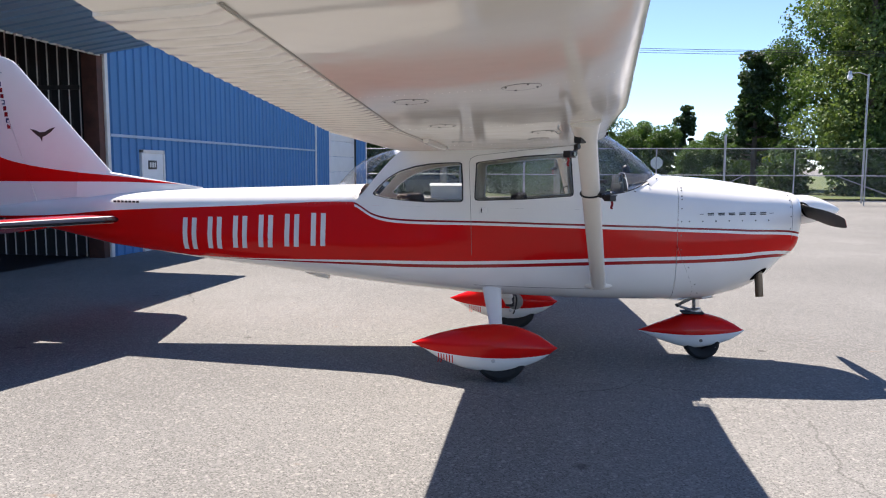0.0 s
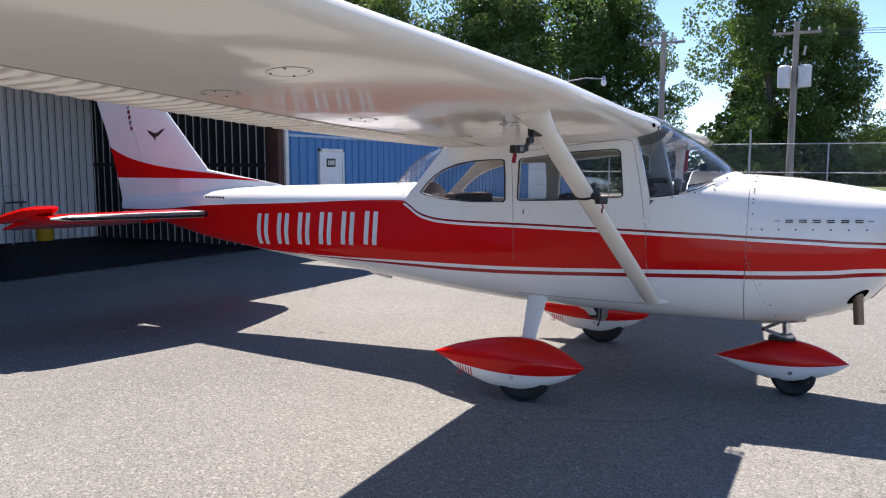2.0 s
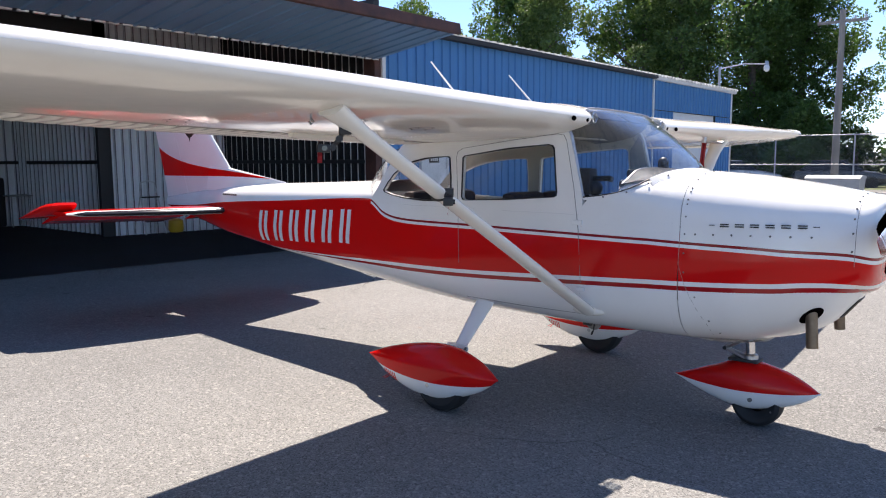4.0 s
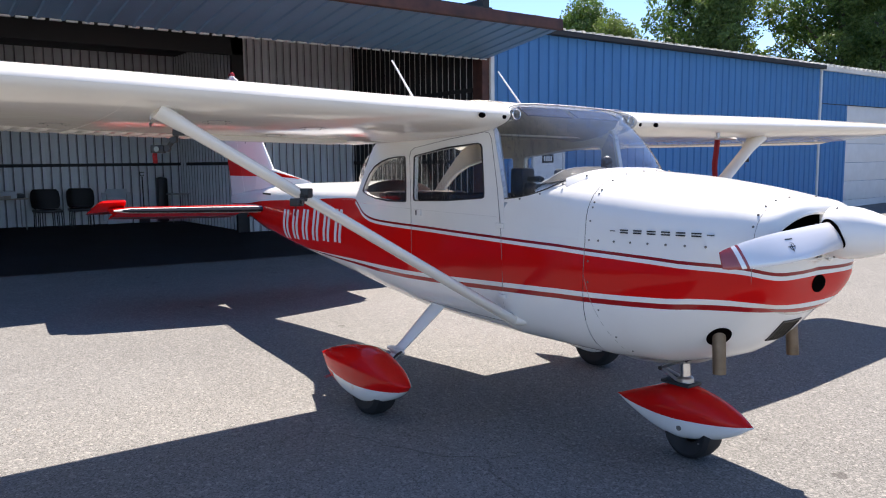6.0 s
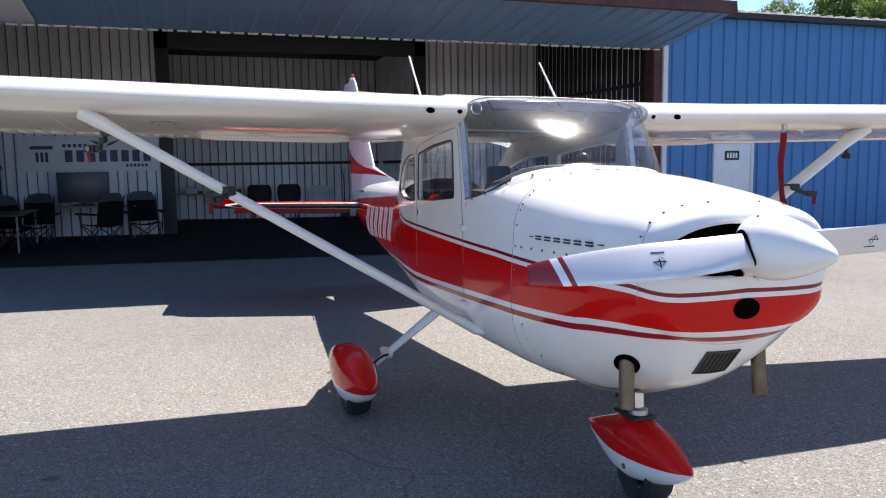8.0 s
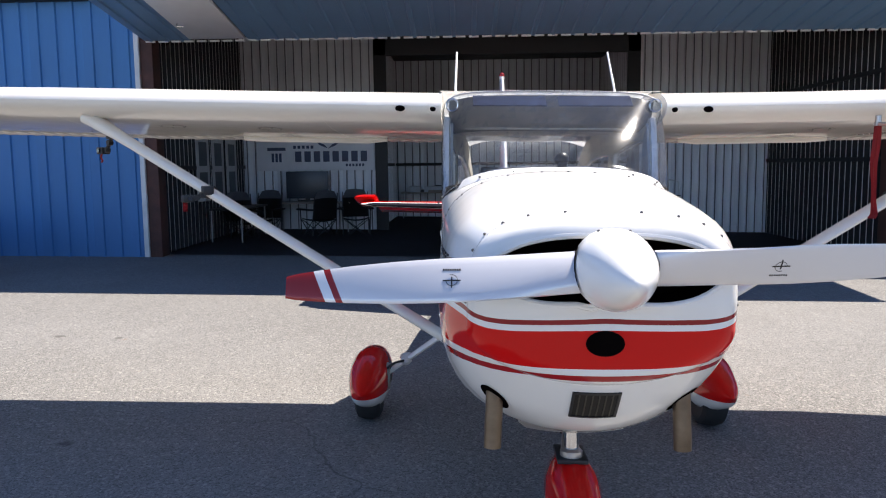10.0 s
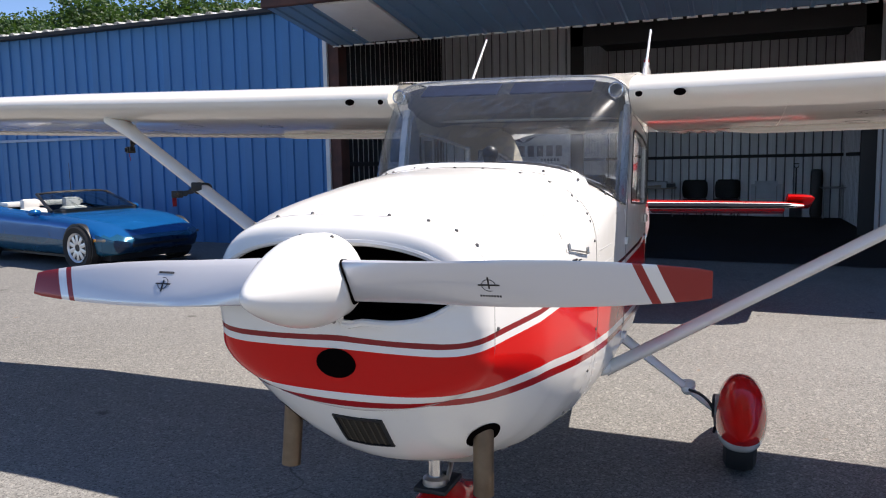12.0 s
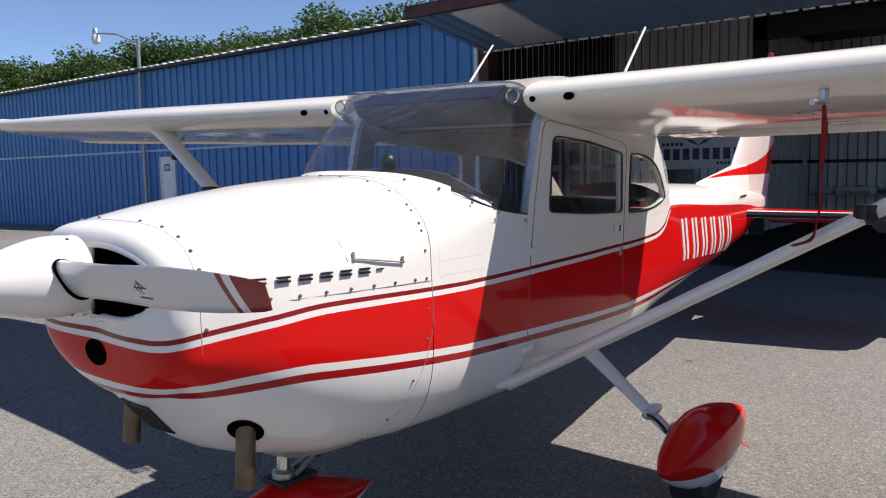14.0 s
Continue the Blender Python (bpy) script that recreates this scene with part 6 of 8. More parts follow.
        for y, le, te, z, th in ((1.462, -4.74, -5.50, 1.120, 0.036), (1.60, -4.745, -5.49, 1.120, 0.036), (1.675, -4.76, -5.47, 1.118, 0.030), (1.70, -4.80, -5.44, 1.116, 0.012)):
            rows.append([Vector((p.x, s * y, z + p.y * 1.3 + (p.x + 5.06) * 0.22)) for p in foil(le, te, 0, th)])
        loft(bm, rows)
        part("elevator_horn", bm, M_RED, st, "red balance horn at the tip")


def tailplane_paint():
    """Red with a white panel behind the black-edged leading edge."""
    m, n, l, b = nodes_of("tailplane paint")
    tc = n.new("ShaderNodeTexCoord").outputs["Object"]
    sep = n.new("ShaderNodeSeparateXYZ")
    l.new(tc, sep.inputs[0])
    x, y, z = sep.outputs
    lead = math_node(n, l, "ADD", math_node(n, l, "MULTIPLY", math_node(n, l, "ABSOLUTE", y), -0.235), -4.22)
    d = math_node(n, l, "SUBTRACT", lead, x)
    wht = math_node(n, l, "MULTIPLY", math_node(n, l, "GREATER_THAN", d, 0.045), math_node(n, l, "LESS_THAN", d, 0.072))
    blk = math_node(n, l, "LESS_THAN", d, 0.045)
    c = mix_color(n, l, wht, RED, WHITE)
    c = mix_color(n, l, blk, c, (0.02, 0.02, 0.022))
    paint_finish(n, l, b, c)
    return m


M_TAILPLANE = tailplane_paint()
build_tail()


def build_fittings():
    for s in (-1, 1):
        bm = bmesh.new()
        tube(bm, [(-0.89, s * 0.505, 1.885), (-1.315, s * 0.498, 2.318)], [0.009, 0.006], 8)
        part("whip_antenna", bm, M_WHITE, PLANE, "thin white whip antenna")
        # lettering fields as plain bars
        bm = bmesh.new()

        def onside(u, v, q):
            return Vector((u, s * (half_width(u, v) + 0.004 - q), v))
        w = 1.44 / 6
        for i in range(6):
            x = -3.665 + i * w
            top = 1.140 + 0.078 * (i + 0.5) / 6
            bar_parts("mark_bar", x + 0.028, top - 0.285, w - 0.066, 0.280, 2, onside, 0.004, 0.50, M_TRIM, PLANE)
        far = 0.08 if s > 0 else 0.0
        for z0 in (1.250, 1.2625):
            bar_parts("badge_bar", 0.80 + far, z0, 0.475, 0.0065, 6, lambda u, v, q: onside(u, v + (u - 0.8) * 0.03, q), 0.005, 0.42, M_LETTER, PLANE)
        for x in (0.755, 1.285):
            bar_parts("badge_dash", x + far, 1.258, 0.03, 0.004, 1, lambda u, v, q: onside(u, v + (u - 0.8) * 0.03, q), 0.005, 0.0, M_LETTER, PLANE)
        bar_parts("model_bar", -4.33, 1.262, 0.27, 0.018, 7, lambda u, v, q: Vector((u, s * (half_width(u, 1.1) - 0.02 + 0.004 - q), v)), 0.004, 0.3, M_LETTER, PLANE)
        # cowl seams and screws
        screws = bmesh.new()
        for z in (0.62, 0.70, 0.84, 0.98, 1.09, 1.20, 1.30, 1.37, 1.44):
            x = 0.62 + 0.46 * max(0.0, 0.99 - z)
            y = half_width(x, z) if z < 1.24 else None
            if y is None:
                sec = hull_section(x)[18:]
                for (ya, za), (yb, zb) in zip(sec, sec[1:]):
                    if za <= z <= zb:
                        y = ya + (yb - ya) * (z - za) / (zb - za)
            bmesh.ops.create_uvsphere(screws, u_segments=8, v_segments=5, radius=0.0055, matrix=pose(x, s * y, z))
        for i in range(7):
            bmesh.ops.create_uvsphere(screws, u_segments=8, v_segments=5, radius=0.006, matrix=pose(0.68 + i * 0.1, s * half_width(0.68 + i * 0.1, 1.175), 1.202 + 0.003 * i))
        for i in range(6):
            x = 0.62
            sec = hull_section(x)[19:]
            y, z = sec[2 + i * 2] if 2 + i * 2 < len(sec) else sec[-1]
            bmesh.ops.create_uvsphere(screws, u_segments=8, v_segments=5, radius=0.006, matrix=pose(x, s * y, z))
        for i in range(7):
            x = 1.462
            sec = hull_section(x)[17:]
            y, z = sec[i * 2]
            bmesh.ops.create_uvsphere(screws, u_segments=8, v_segments=5, radius=0.006, matrix=pose(x, s * y, z))
        tagged(part("cowl_screws", screws, M_SCREW, COWL), kind="stuff")
    for x in (0.592, 1.4755):
        bm = bmesh.new()
        sec = hull_section(x)
        if x > 1:
            sec = [q for q in sec if q[1] > 1.06]
        line = [(x, y, z) for y, z in sec]
        if x < 1:
            line = []
            for y, z in sec:
                fx = x + 0.46 * max(0.0, 0.99 - max(z, 0.66))
                line.append((fx, half_width(fx, z) if z < 0.97 and y > 0.2 else y, z))
            line = [q for q in line if q[1] > 0.2 or q[2] > 1.0]
        if x > 1:
            tube(bm, [Vector((a, -y, z)) for a, y, z in reversed(line)] + [Vector((a, y, z)) for a, y, z in line[1:]], 0.0014, 5)
        else:
            for sd in (-1, 1):
                tube(bm, [Vector((a, sd * (y + 0.0005), z)) for a, y, z in line], 0.0011, 5)
        part("cowl_seam", bm, M_SEAM if x > 1 else M_GAP, COWL)
    # oil door on the left of the cowl: seam and hinge rod; lower cowl seams
    def skin(x, z, s, out=0.001):
        sec = hull_section(x)[12:]
        for (ya, za), (yb, zb) in zip(sec, sec[1:]):
            if za <= z <= zb and zb > za:
                return Vector((x, s * (ya + (yb - ya) * (z - za) / (zb - za) + out), z))
        return Vector((x, s * (sec[0][0] + out), z))
    bm = bmesh.new()
    tube(bm, [skin(x, 1.308 - 0.16 * (0.965 - x), 1, 0.006) for x in (0.735, 0.80, 0.86, 0.92, 0.965)], 0.0032, 6)
    for x in (0.742, 0.96):
        tube(bm, [skin(x, 1.308 - 0.16 * (0.965 - x) + dz, 1, 0.005) for dz in (-0.004, 0.008, 0.02)], 0.0045, 8)
    part("hinge_rod", bm, M_ALU, COWL, "small steel hinge rod with two lugs")
    for s in (-1, 1):
        rivets = bmesh.new()
        line = [(0.545, 0.64 + 0.024 * i) for i in range(9)] + [(0.545, 1.19 + 0.024 * i) for i in range(8)] + [(0.30 + 0.02 * i, 1.20) for i in range(13)] + [(0.30 + 0.02 * i, 1.255) for i in range(13)] + [(-2.0 - 0.035 * i, 1.30 - 0.0008 * i) for i in range(40)]
        for x, z in line:
            p = skin(x, z, s, 0.0) if z > 0.97 else Vector((x, s * half_width(x, z), z))
            bmesh.ops.create_icosphere(rivets, subdivisions=1, radius=0.0026, matrix=Matrix.Translation(p))
        tagged(part("fuselage_rivets", rivets, M_WHITE, COWL), kind="stuff")
    bm = bmesh.new()
    tube(bm, [skin(0.985, 1.30, 1), skin(1.0, 1.36, 1), skin(1.02, 1.42, 1), skin(1.035, 1.455, 1), skin(1.05, 1.475, 1), skin(1.07, 1.488, 1)], 0.0013, 5)
    part("oil_door_seam", bm, M_GAP, COWL)
    for s in (1,):
        bm = bmesh.new()
        tube(bm, [skin(x, 1.190 + (x - 0.6) * 0.03, s) for x in (0.60, 0.8, 1.0, 1.2, 1.38)], 0.0013, 5)
        part("side_seam", bm, M_GAP, COWL)
    bm = bmesh.new()
    box(bm, (-0.20, -0.36, 1.40), (-0.09, -0.25, 1.57), 0.02)
    bmesh.ops.create_uvsphere(bm, u_segments=14, v_segments=8, radius=0.05, matrix=pose(-0.08, -0.30, 1.44))
    tube(bm, [(-0.10, -0.30, 1.50), (0.02, -0.32, 1.505), (0.05, -0.33, 1.50)], 0.018, 8)
    tube(bm, [(-0.14, -0.30, 1.42), (-0.14, -0.28, 1.25)], 0.015, 8)
    part("headset", bm, M_BLACK, PLANE, "black headset and mount hung at the control yoke")
    bm = bmesh.new()
    box(bm, (-0.02, 0.36, 1.39), (0.03, 0.47, 1.52), 0.015)
    part("tablet", bm, M_BLACK, PLANE, "black tablet on a mount")


build_fittings()


def build_belly():
    """A small white air scoop below the rear cabin."""
    bm = bmesh.new()
    rows = []
    for x, w, h in ((-2.62, 0.02, 0.005), (-2.55, 0.05, 0.03), (-2.45, 0.06, 0.045), (-2.36, 0.055, 0.05)):
        zb = lerp_table(HULL, x)[0]
        rows.append([Vector((x, w * math.cos(a), zb + 0.02 - (h + 0.02) * math.sin(a))) for a in [math.pi * k / 10 for k in range(11)]])
    loft(bm, rows)
    part("belly_scoop", bm, M_WHITE, TAIL, "small white scoop under the fuselage")


build_belly()


# ---- trees ----
def foliage(name, dark, light):
    m, n, l, b = nodes_of(name)
    g = n.new("ShaderNodeNewGeometry").outputs["Random Per Island"]
    f = noise_node(n, l, 0.5, 3)
    c = mix_color(n, l, g, dark, light)
    c = mix_color(n, l, ramp(n, l, f, 0.35, 0.7, 0, 0.5), c, dark)
    l.new(c, b.inputs["Base Color"])
    b.inputs["Roughness"].default_value = 0.55
    t = n.new("ShaderNodeBsdfTranslucent")
    l.new(mix_color(n, l, 0.5, c, (light[0] * 1.6, light[1] * 1.5, light[2])), t.inputs[0])
    mx = n.new("ShaderNodeMixShader")
    mx.inputs[0].default_value = 0.3
    l.new(b.outputs[0], mx.inputs[1])
    l.new(t.outputs[0], mx.inputs[2])
    l.new(mx.outputs[0], n["Material Output"].inputs["Surface"])
    return m


M_LEAF = foliage("maple leaves", (0.028, 0.068, 0.014), (0.10, 0.19, 0.04))
M_LEAF2 = foliage("poplar leaves", (0.045, 0.09, 0.02), (0.16, 0.24, 0.06))
M_NEEDLE = foliage("pine needles", (0.012, 0.035, 0.012), (0.04, 0.08, 0.025))
M_LEAFDARK = foliage("dark ridge leaves", (0.018, 0.046, 0.011), (0.068, 0.138, 0.030))
M_BARK = plain("grey-brown bark", (0.12, 0.10, 0.085), 0.9, vary=0.35, scale=6, relief=0.01)


def leaf_mesh(name, clumps, leaf, count, rng, flat=0.7):
    """Many small folded leaves in uneven clumps."""
    verts, faces = [], []
    per = max(1, count // len(clumps))
    for c, r in clumps:
        for _ in range(per):
            d = rng.normal(size=3)
            d /= np.linalg.norm(d)
            p = np.array(c) + d * r * rng.uniform(0.35, 1.0) ** 0.5 * np.array([1, 1, flat])
            a = rng.normal(size=3)
            a /= np.linalg.norm(a)
            b = np.cross(a, rng.normal(size=3))
            b /= np.linalg.norm(b)
            s = leaf * rng.uniform(0.6, 1.3)
            k = len(verts)
            verts += [p - a * s * 0.5, p + b * s * 0.38, p + a * s * 0.5, p - b * s * 0.38 + np.cross(a, b) * s * 0.15]
            faces += [(k, k + 1, k + 2), (k, k + 2, k + 3)]
    me = bpy.data.meshes.new(name)
    me.from_pydata([tuple(v) for v in verts], [], faces)
    return me


def build_tree(seed, height, width, leaf, count, material, label, low=0.12, pine=False):
    """A tree at the origin: tapered trunk with limbs, crown of leaf clumps."""
    rng = np.random.default_rng(seed)
    t = thing("tree", Matrix.Identity(4), label, "tree", "trees round the airfield")
    clumps, limbs = [], []
    n = 46
    for i in range(n):
        u = (i + rng.uniform(0, 1)) / n
        h = low + (1 - low) * u
        if pine:
            rad = width * 0.5 * (1.05 - u) ** 0.8
        else:
            rad = width * 0.5 * math.sin(math.pi * min(0.97, 0.12 + 0.86 * u)) ** 0.7
        a = rng.uniform(0, 2 * math.pi)
        q = rad * rng.uniform(0.25, 0.95)
        c = (q * math.cos(a), q * math.sin(a), height * (h * 0.93))
        r = width * rng.uniform(0.10, 0.20) * (0.6 if pine else 1.0)
        clumps.append((c, r))
        limbs.append(c)
    for _ in range(16):
        a, u = rng.uniform(0, 2 * math.pi), rng.uniform(0, 1)
        clumps.append(((width * 0.12 * math.cos(a), width * 0.12 * math.sin(a), height * (low + 0.15 + 0.75 * (1 - low) * u)), width * 0.16))
    bm = bmesh.new()
    tr = height * 0.022
    tube(bm, [(0, 0, -0.5), (0.02, 0, height * 0.1), (rng.uniform(-0.2, 0.2), rng.uniform(-0.2, 0.2), height * 0.5), (0, 0, height * 0.92)], [tr * 1.35, tr, tr * 0.6, tr * 0.12], 9)
    for c in limbs[::2]:
        z0 = max(height * 0.08, c[2] - math.hypot(c[0], c[1]) * (0.15 if pine else 0.75))
        mid = (c[0] * 0.5, c[1] * 0.5, z0 + (c[2] - z0) * 0.4)
        tube(bm, [(0, 0, z0), mid, c], [tr * 0.38, tr * 0.22, tr * 0.06], 6)
    part("trunk", bm, M_BARK, t)
    me = leaf_mesh("crown", clumps, leaf, count, rng, 0.45 if pine else 0.75)
    me.materials.append(material)
    o = new("crown", me)
    o.parent = t
    return t


def plant(proto, rows):
    """Copies of a tree: x, y, scale, turn."""
    first = True
    for x, y, k, a in rows:
        m = pose(x, y, ground_z(x, y) - 0.1, 0, 0, a) @ Matrix.Diagonal((k, k, k, 1))
        if first:
            proto.matrix_world = m
            first = False
        else:
            c = copy_thing(proto, m)
            c.scale = (k, k, k)


T_A = build_tree(11, 15.0, 10.0, 0.188, 40000, M_LEAF, "tall broad maple tree in full dark green leaf", 0.10)
T_B = build_tree(12, 14.0, 8.0, 0.175, 34000, M_LEAF2, "tall light green poplar tree with an open crown", 0.14)
T_C = build_tree(13, 12.0, 6.0, 0.32, 14000, M_NEEDLE, "dark green pine tree with layered boughs", 0.10, True)
T_RIDGE = build_tree(15, 13.0, 9.0, 0.235, 9200, M_LEAFDARK, "broad deciduous tree on the wooded ridge", 0.42)
T_BUSH = build_tree(16, 4.5, 4.5, 0.26, 4600, M_LEAFDARK, "low dense bush at the edge of the wood", 0.0)
T_D = build_tree(14, 8.0, 6.5, 0.25, 16000, M_LEAF, "bushy round deciduous tree in full leaf", 0.02)
plant(T_A, [(-1.2, 44, 0.98, 0), (-13.5, 46, 1.05, 80), (20.6, 45, 1.12, 140), (16.2, 52, 0.76, 75), (-21, 46, 1.1, 200), (-11.2, 49, 0.95, 30), (21, 47, 1.15, 300), (-29, 43, 1.05, 120), (-40, 44, 1.0, 10)])
plant(T_B, [(1.7, 45.5, 0.84, 0), (-17.5, 44, 1.0, 50), (18.5, 42, 1.2, 110), (-25.5, 41, 1.0, 220), (-34.0, 40, 0.85, 40), (-46, 43, 1.0, 90), (25, 45, 1.1, 20)])
plant(T_C, [(14.2, 50, 0.86, 0), (12.9, 70, 0.68, 60), (-2.6, 50, 1.1, 150), (-14, 52, 1.2, 10), (-22, 50, 1.2, 200)])
plant(T_D, [(8.5, 66, 0.75, 0), (6.8, 62, 0.62, 50), (10.3, 64, 0.7, 100), (5.0, 60, 0.6, 140), (13.5, 60, 0.6, 190), (11.8, 57, 0.5, 240), (16, 62, 0.7, 290), (1.5, 58, 0.7, 30),
            (-2, 40, 0.55, 70), (-9, 41, 0.6, 20), (-15.5, 41, 0.6, 160), (9.5, 47, 0.42, 95), (19, 40.5, 0.6, 200), (-20.5, 40.5, 0.62, 250)])
# undergrowth along the far side of the fence
ug = random.Random(21)
for i in range(24):
    k = ug.uniform(0.42, 0.62)
    x, y = -44 + i * 3.1 + ug.uniform(-0.8, 0.8), 41 + ug.uniform(-1.5, 2.5)
    if 3.0 < x < 13.5:
        continue
    k *= 1.75
    c = copy_thing(T_BUSH, pose(x, y, -0.2, 0, 0, ug.uniform(0, 360)))
    c.scale = (k * 1.1, k * 1.1, k)
    tagged(c, "low dense bush at the edge of the wood", "bush", "undergrowth behind the fence")
plant(T_BUSH, [(23.5, 42.0, 1.0, 40)])
tagged(T_BUSH, group="undergrowth behind the fence")
plant(T_RIDGE, [(-62.0, 10.0, 0.9, 60)])
tagged(T_RIDGE, group="wooded ridge behind the hangars")
rr = random.Random(9)
for i in range(58):
    az = radians(112 + i * 1.01)
    d = 60 + rr.uniform(-5, 9)
    x, y = 2.7 - d * math.sin(az), 2.2 + d * math.cos(az)
    h = (16.5 - 7.0 * min(1, max(0, i - 6) / 41)) * rr.uniform(0.9, 1.03) * d / 61
    k = h / 13.0
    c = copy_thing(T_RIDGE, pose(x, y, -0.3, 0, 0, rr.uniform(0, 360)))
    c.scale = (k * 1.25, k * 1.25, k)
    tagged(c, group="wooded ridge behind the hangars")


# ---- perimeter fence, poles ----
M_GALV = plain("weathered galvanised steel", (0.40, 0.41, 0.42), 0.5, 0.6, vary=0.15)
M_POLEWOOD = plain("weathered wooden pole", (0.30, 0.27, 0.24), 0.85, vary=0.3, scale=5, stretch=(1, 1, 0.15))
FENCE_Y = 31.0


def build_fence():
    f = thing("chain_link_fence", Matrix.Identity(4), "tall galvanised chain-link fence with top rail", "fence")
    x0, x1, h = -14.0, 30.0, 2.55
    z = ground_z(0, FENCE_Y)
    n = 15
    for i in range(n):
        x = x0 + (x1 - x0) * i / (n - 1)
        tall = i % 3 == 1
        bm = bmesh.new()
        tube(bm, [(x, FENCE_Y, z - 0.2), (x, FENCE_Y, z + (3.2 if tall else h + 0.03))], 0.05 if tall else 0.03, 10)
        part("post", bm, M_GALV, f)
    for zz in (0.12, 1.3, h):
        bm = bmesh.new()
        tube(bm, [(x0, FENCE_Y, z + zz), (x1, FENCE_Y, z + zz)], 0.022, 8)
        part("rail", bm, M_GALV, f)
    for a, b in (((6.6, 0.12), (8.9, 1.3)), ((16.1, 0.12), (13.0, 1.3))):
        bm = bmesh.new()
        tube(bm, [(a[0], FENCE_Y - 0.03, z + a[1]), (b[0], FENCE_Y - 0.03, z + b[1])], 0.02, 6)
        part("brace", bm, M_GALV, f)
    verts, faces = [], []
    step, w = 0.11, 0.0022
    k = int((x1 - x0) / step)
    for i in range(-23, k):
        for s in (0, 1):
            xa = x0 + i * step
            a, b = (xa, xa + h) if s == 0 else (xa + h, xa)
            za, zb = 0.06, h
            if min(a, b) < x0 or max(a, b) > x1:
                continue
            v = len(verts)
            verts += [(a - w, FENCE_Y + 0.03, z + za), (a + w, FENCE_Y + 0.03, z + za), (b + w, FENCE_Y + 0.03, z + zb), (b - w, FENCE_Y + 0.03, z + zb)]
            faces.append((v, v + 1, v + 2, v + 3))
    me = bpy.data.meshes.new("wire_mesh")
    me.from_pydata(verts, [], faces)
    me.materials.append(M_GALV)
    o = new("wire_mesh", me)
    o.parent = f
    o["kind"] = "stuff"


build_fence()


def utility_pole(x, y, h, cans, label):
    z = ground_z(x, y)
    p = thing("utility_pole", Matrix.Translation((x, y, z)), label, "utility pole")
    bm = bmesh.new()
    tube(bm, [(0, 0, -0.5), (0, 0, h * 0.5), (0, 0, h)], [0.17, 0.145, 0.12], 12)
    part("pole", bm, M_POLEWOOD, p)
    part("crossarm", boxes(((-1.0, -0.06, h - 0.55), (1.0, 0.06, h - 0.43), 0.01)), M_POLEWOOD, p)
    for i, dx in enumerate((-0.9, -0.5, 0.5, 0.9)):
        bm = bmesh.new()
        tube(bm, [(dx, 0, h - 0.43), (dx, 0, h - 0.33), (dx, 0, h - 0.27)], [0.03, 0.055, 0.03], 10)
        part("insulator", bm, M_TRIM, p)
    if cans:
        for dx, dy in ((-0.42, -0.1), (0.42, -0.1), (0.0, 0.4)):
            bm = bmesh.new()
            zc = h - 2.9
            tube(bm, [(dx, dy, zc), (dx, dy, zc + 0.03), (dx, dy, zc + 0.9), (dx, dy, zc + 0.98)], [0.25, 0.28, 0.28, 0.2], 18)
            can = part("transformer", bm, plain("pale grey transformer paint", (0.58, 0.60, 0.62), 0.4), p, "pale grey transformer can")
            for e in (-0.1, 0.1):
                bm = bmesh.new()
                tube(bm, [(dx + e, dy, zc + 0.95), (dx + e, dy, zc + 1.05), (dx + e, dy, zc + 1.2)], [0.03, 0.05, 0.02], 8)
                part("bushing", bm, M_DARKSTEEL, can)
        for dx in (-0.45, 0.35):
            bm = bmesh.new()
            tube(bm, [(dx, -0.1, h - 1.5), (dx + 0.05, -0.15, h - 1.1)], 0.05, 8)
            part("fuse_cutout", bm, M_GALV, p)
    return p


utility_pole(0.2, 32.5, 8.0, True, "wooden utility pole carrying three pale transformer cans")
utility_pole(-5.6, 32.5, 7.9, False, "bare weathered wooden utility pole")
for y0, zs in ((32.5, (7.55, 7.62, 7.4)),):
    for i, zz in enumerate(zs):
        bm = bmesh.new()
        tube(bm, [Vector((0.2 + (i - 1) * 0.5, y0, zz)).lerp(Vector((70, y0 + 14, zz + 1.5)), t) + Vector((0, 0, -2.2 * t * (1 - t))) for t in [k / 10 for k in range(11)]], 0.012, 5)
        tagged(part("power_line", bm, M_DARKSTEEL), "thin dark overhead power line", "cable", "overhead lines")


def street_lamp(name, base, top, arm_to, label, glass_color=(0.75, 0.77, 0.78)):
    """A steel pole with an arm and a hanging glass lamp."""
    p = thing(name, Matrix.Translation(base), label, "lamp")
    t = Vector(top) - Vector(base)
    a = Vector(arm_to) - Vector(base)
    bm = bmesh.new()
    tube(bm, [(0, 0, 0), t], 0.045, 10)
    part("pole", bm, M_GALV, p)
    bm = bmesh.new()
    tube(bm, [t - Vector((0, 0, 0.08)), t.lerp(a, 0.5) + Vector((0, 0, 0.06)), a], 0.025, 8)
    part("arm", bm, M_GALV, p)
    bm = bmesh.new()
    tube(bm, [a + Vector((0, 0, 0.13)), a + Vector((0, 0, 0.06)), a + Vector((0, 0, -0.05))], [0.05, 0.08, 0.09], 14)
    part("lamp_head", bm, M_ALU, p)
    bm = bmesh.new()
    tube(bm, [a + Vector((0, 0, -0.05)), a + Vector((0, 0, -0.12)), a + Vector((0, 0, -0.24)), a + Vector((0, 0, -0.30))], [0.09, 0.12, 0.11, 0.04], 16)
    part("lamp_glass", bm, plain("milky lamp glass", glass_color, 0.2, coat=0.5), p, "milky ribbed lamp glass")
    return p


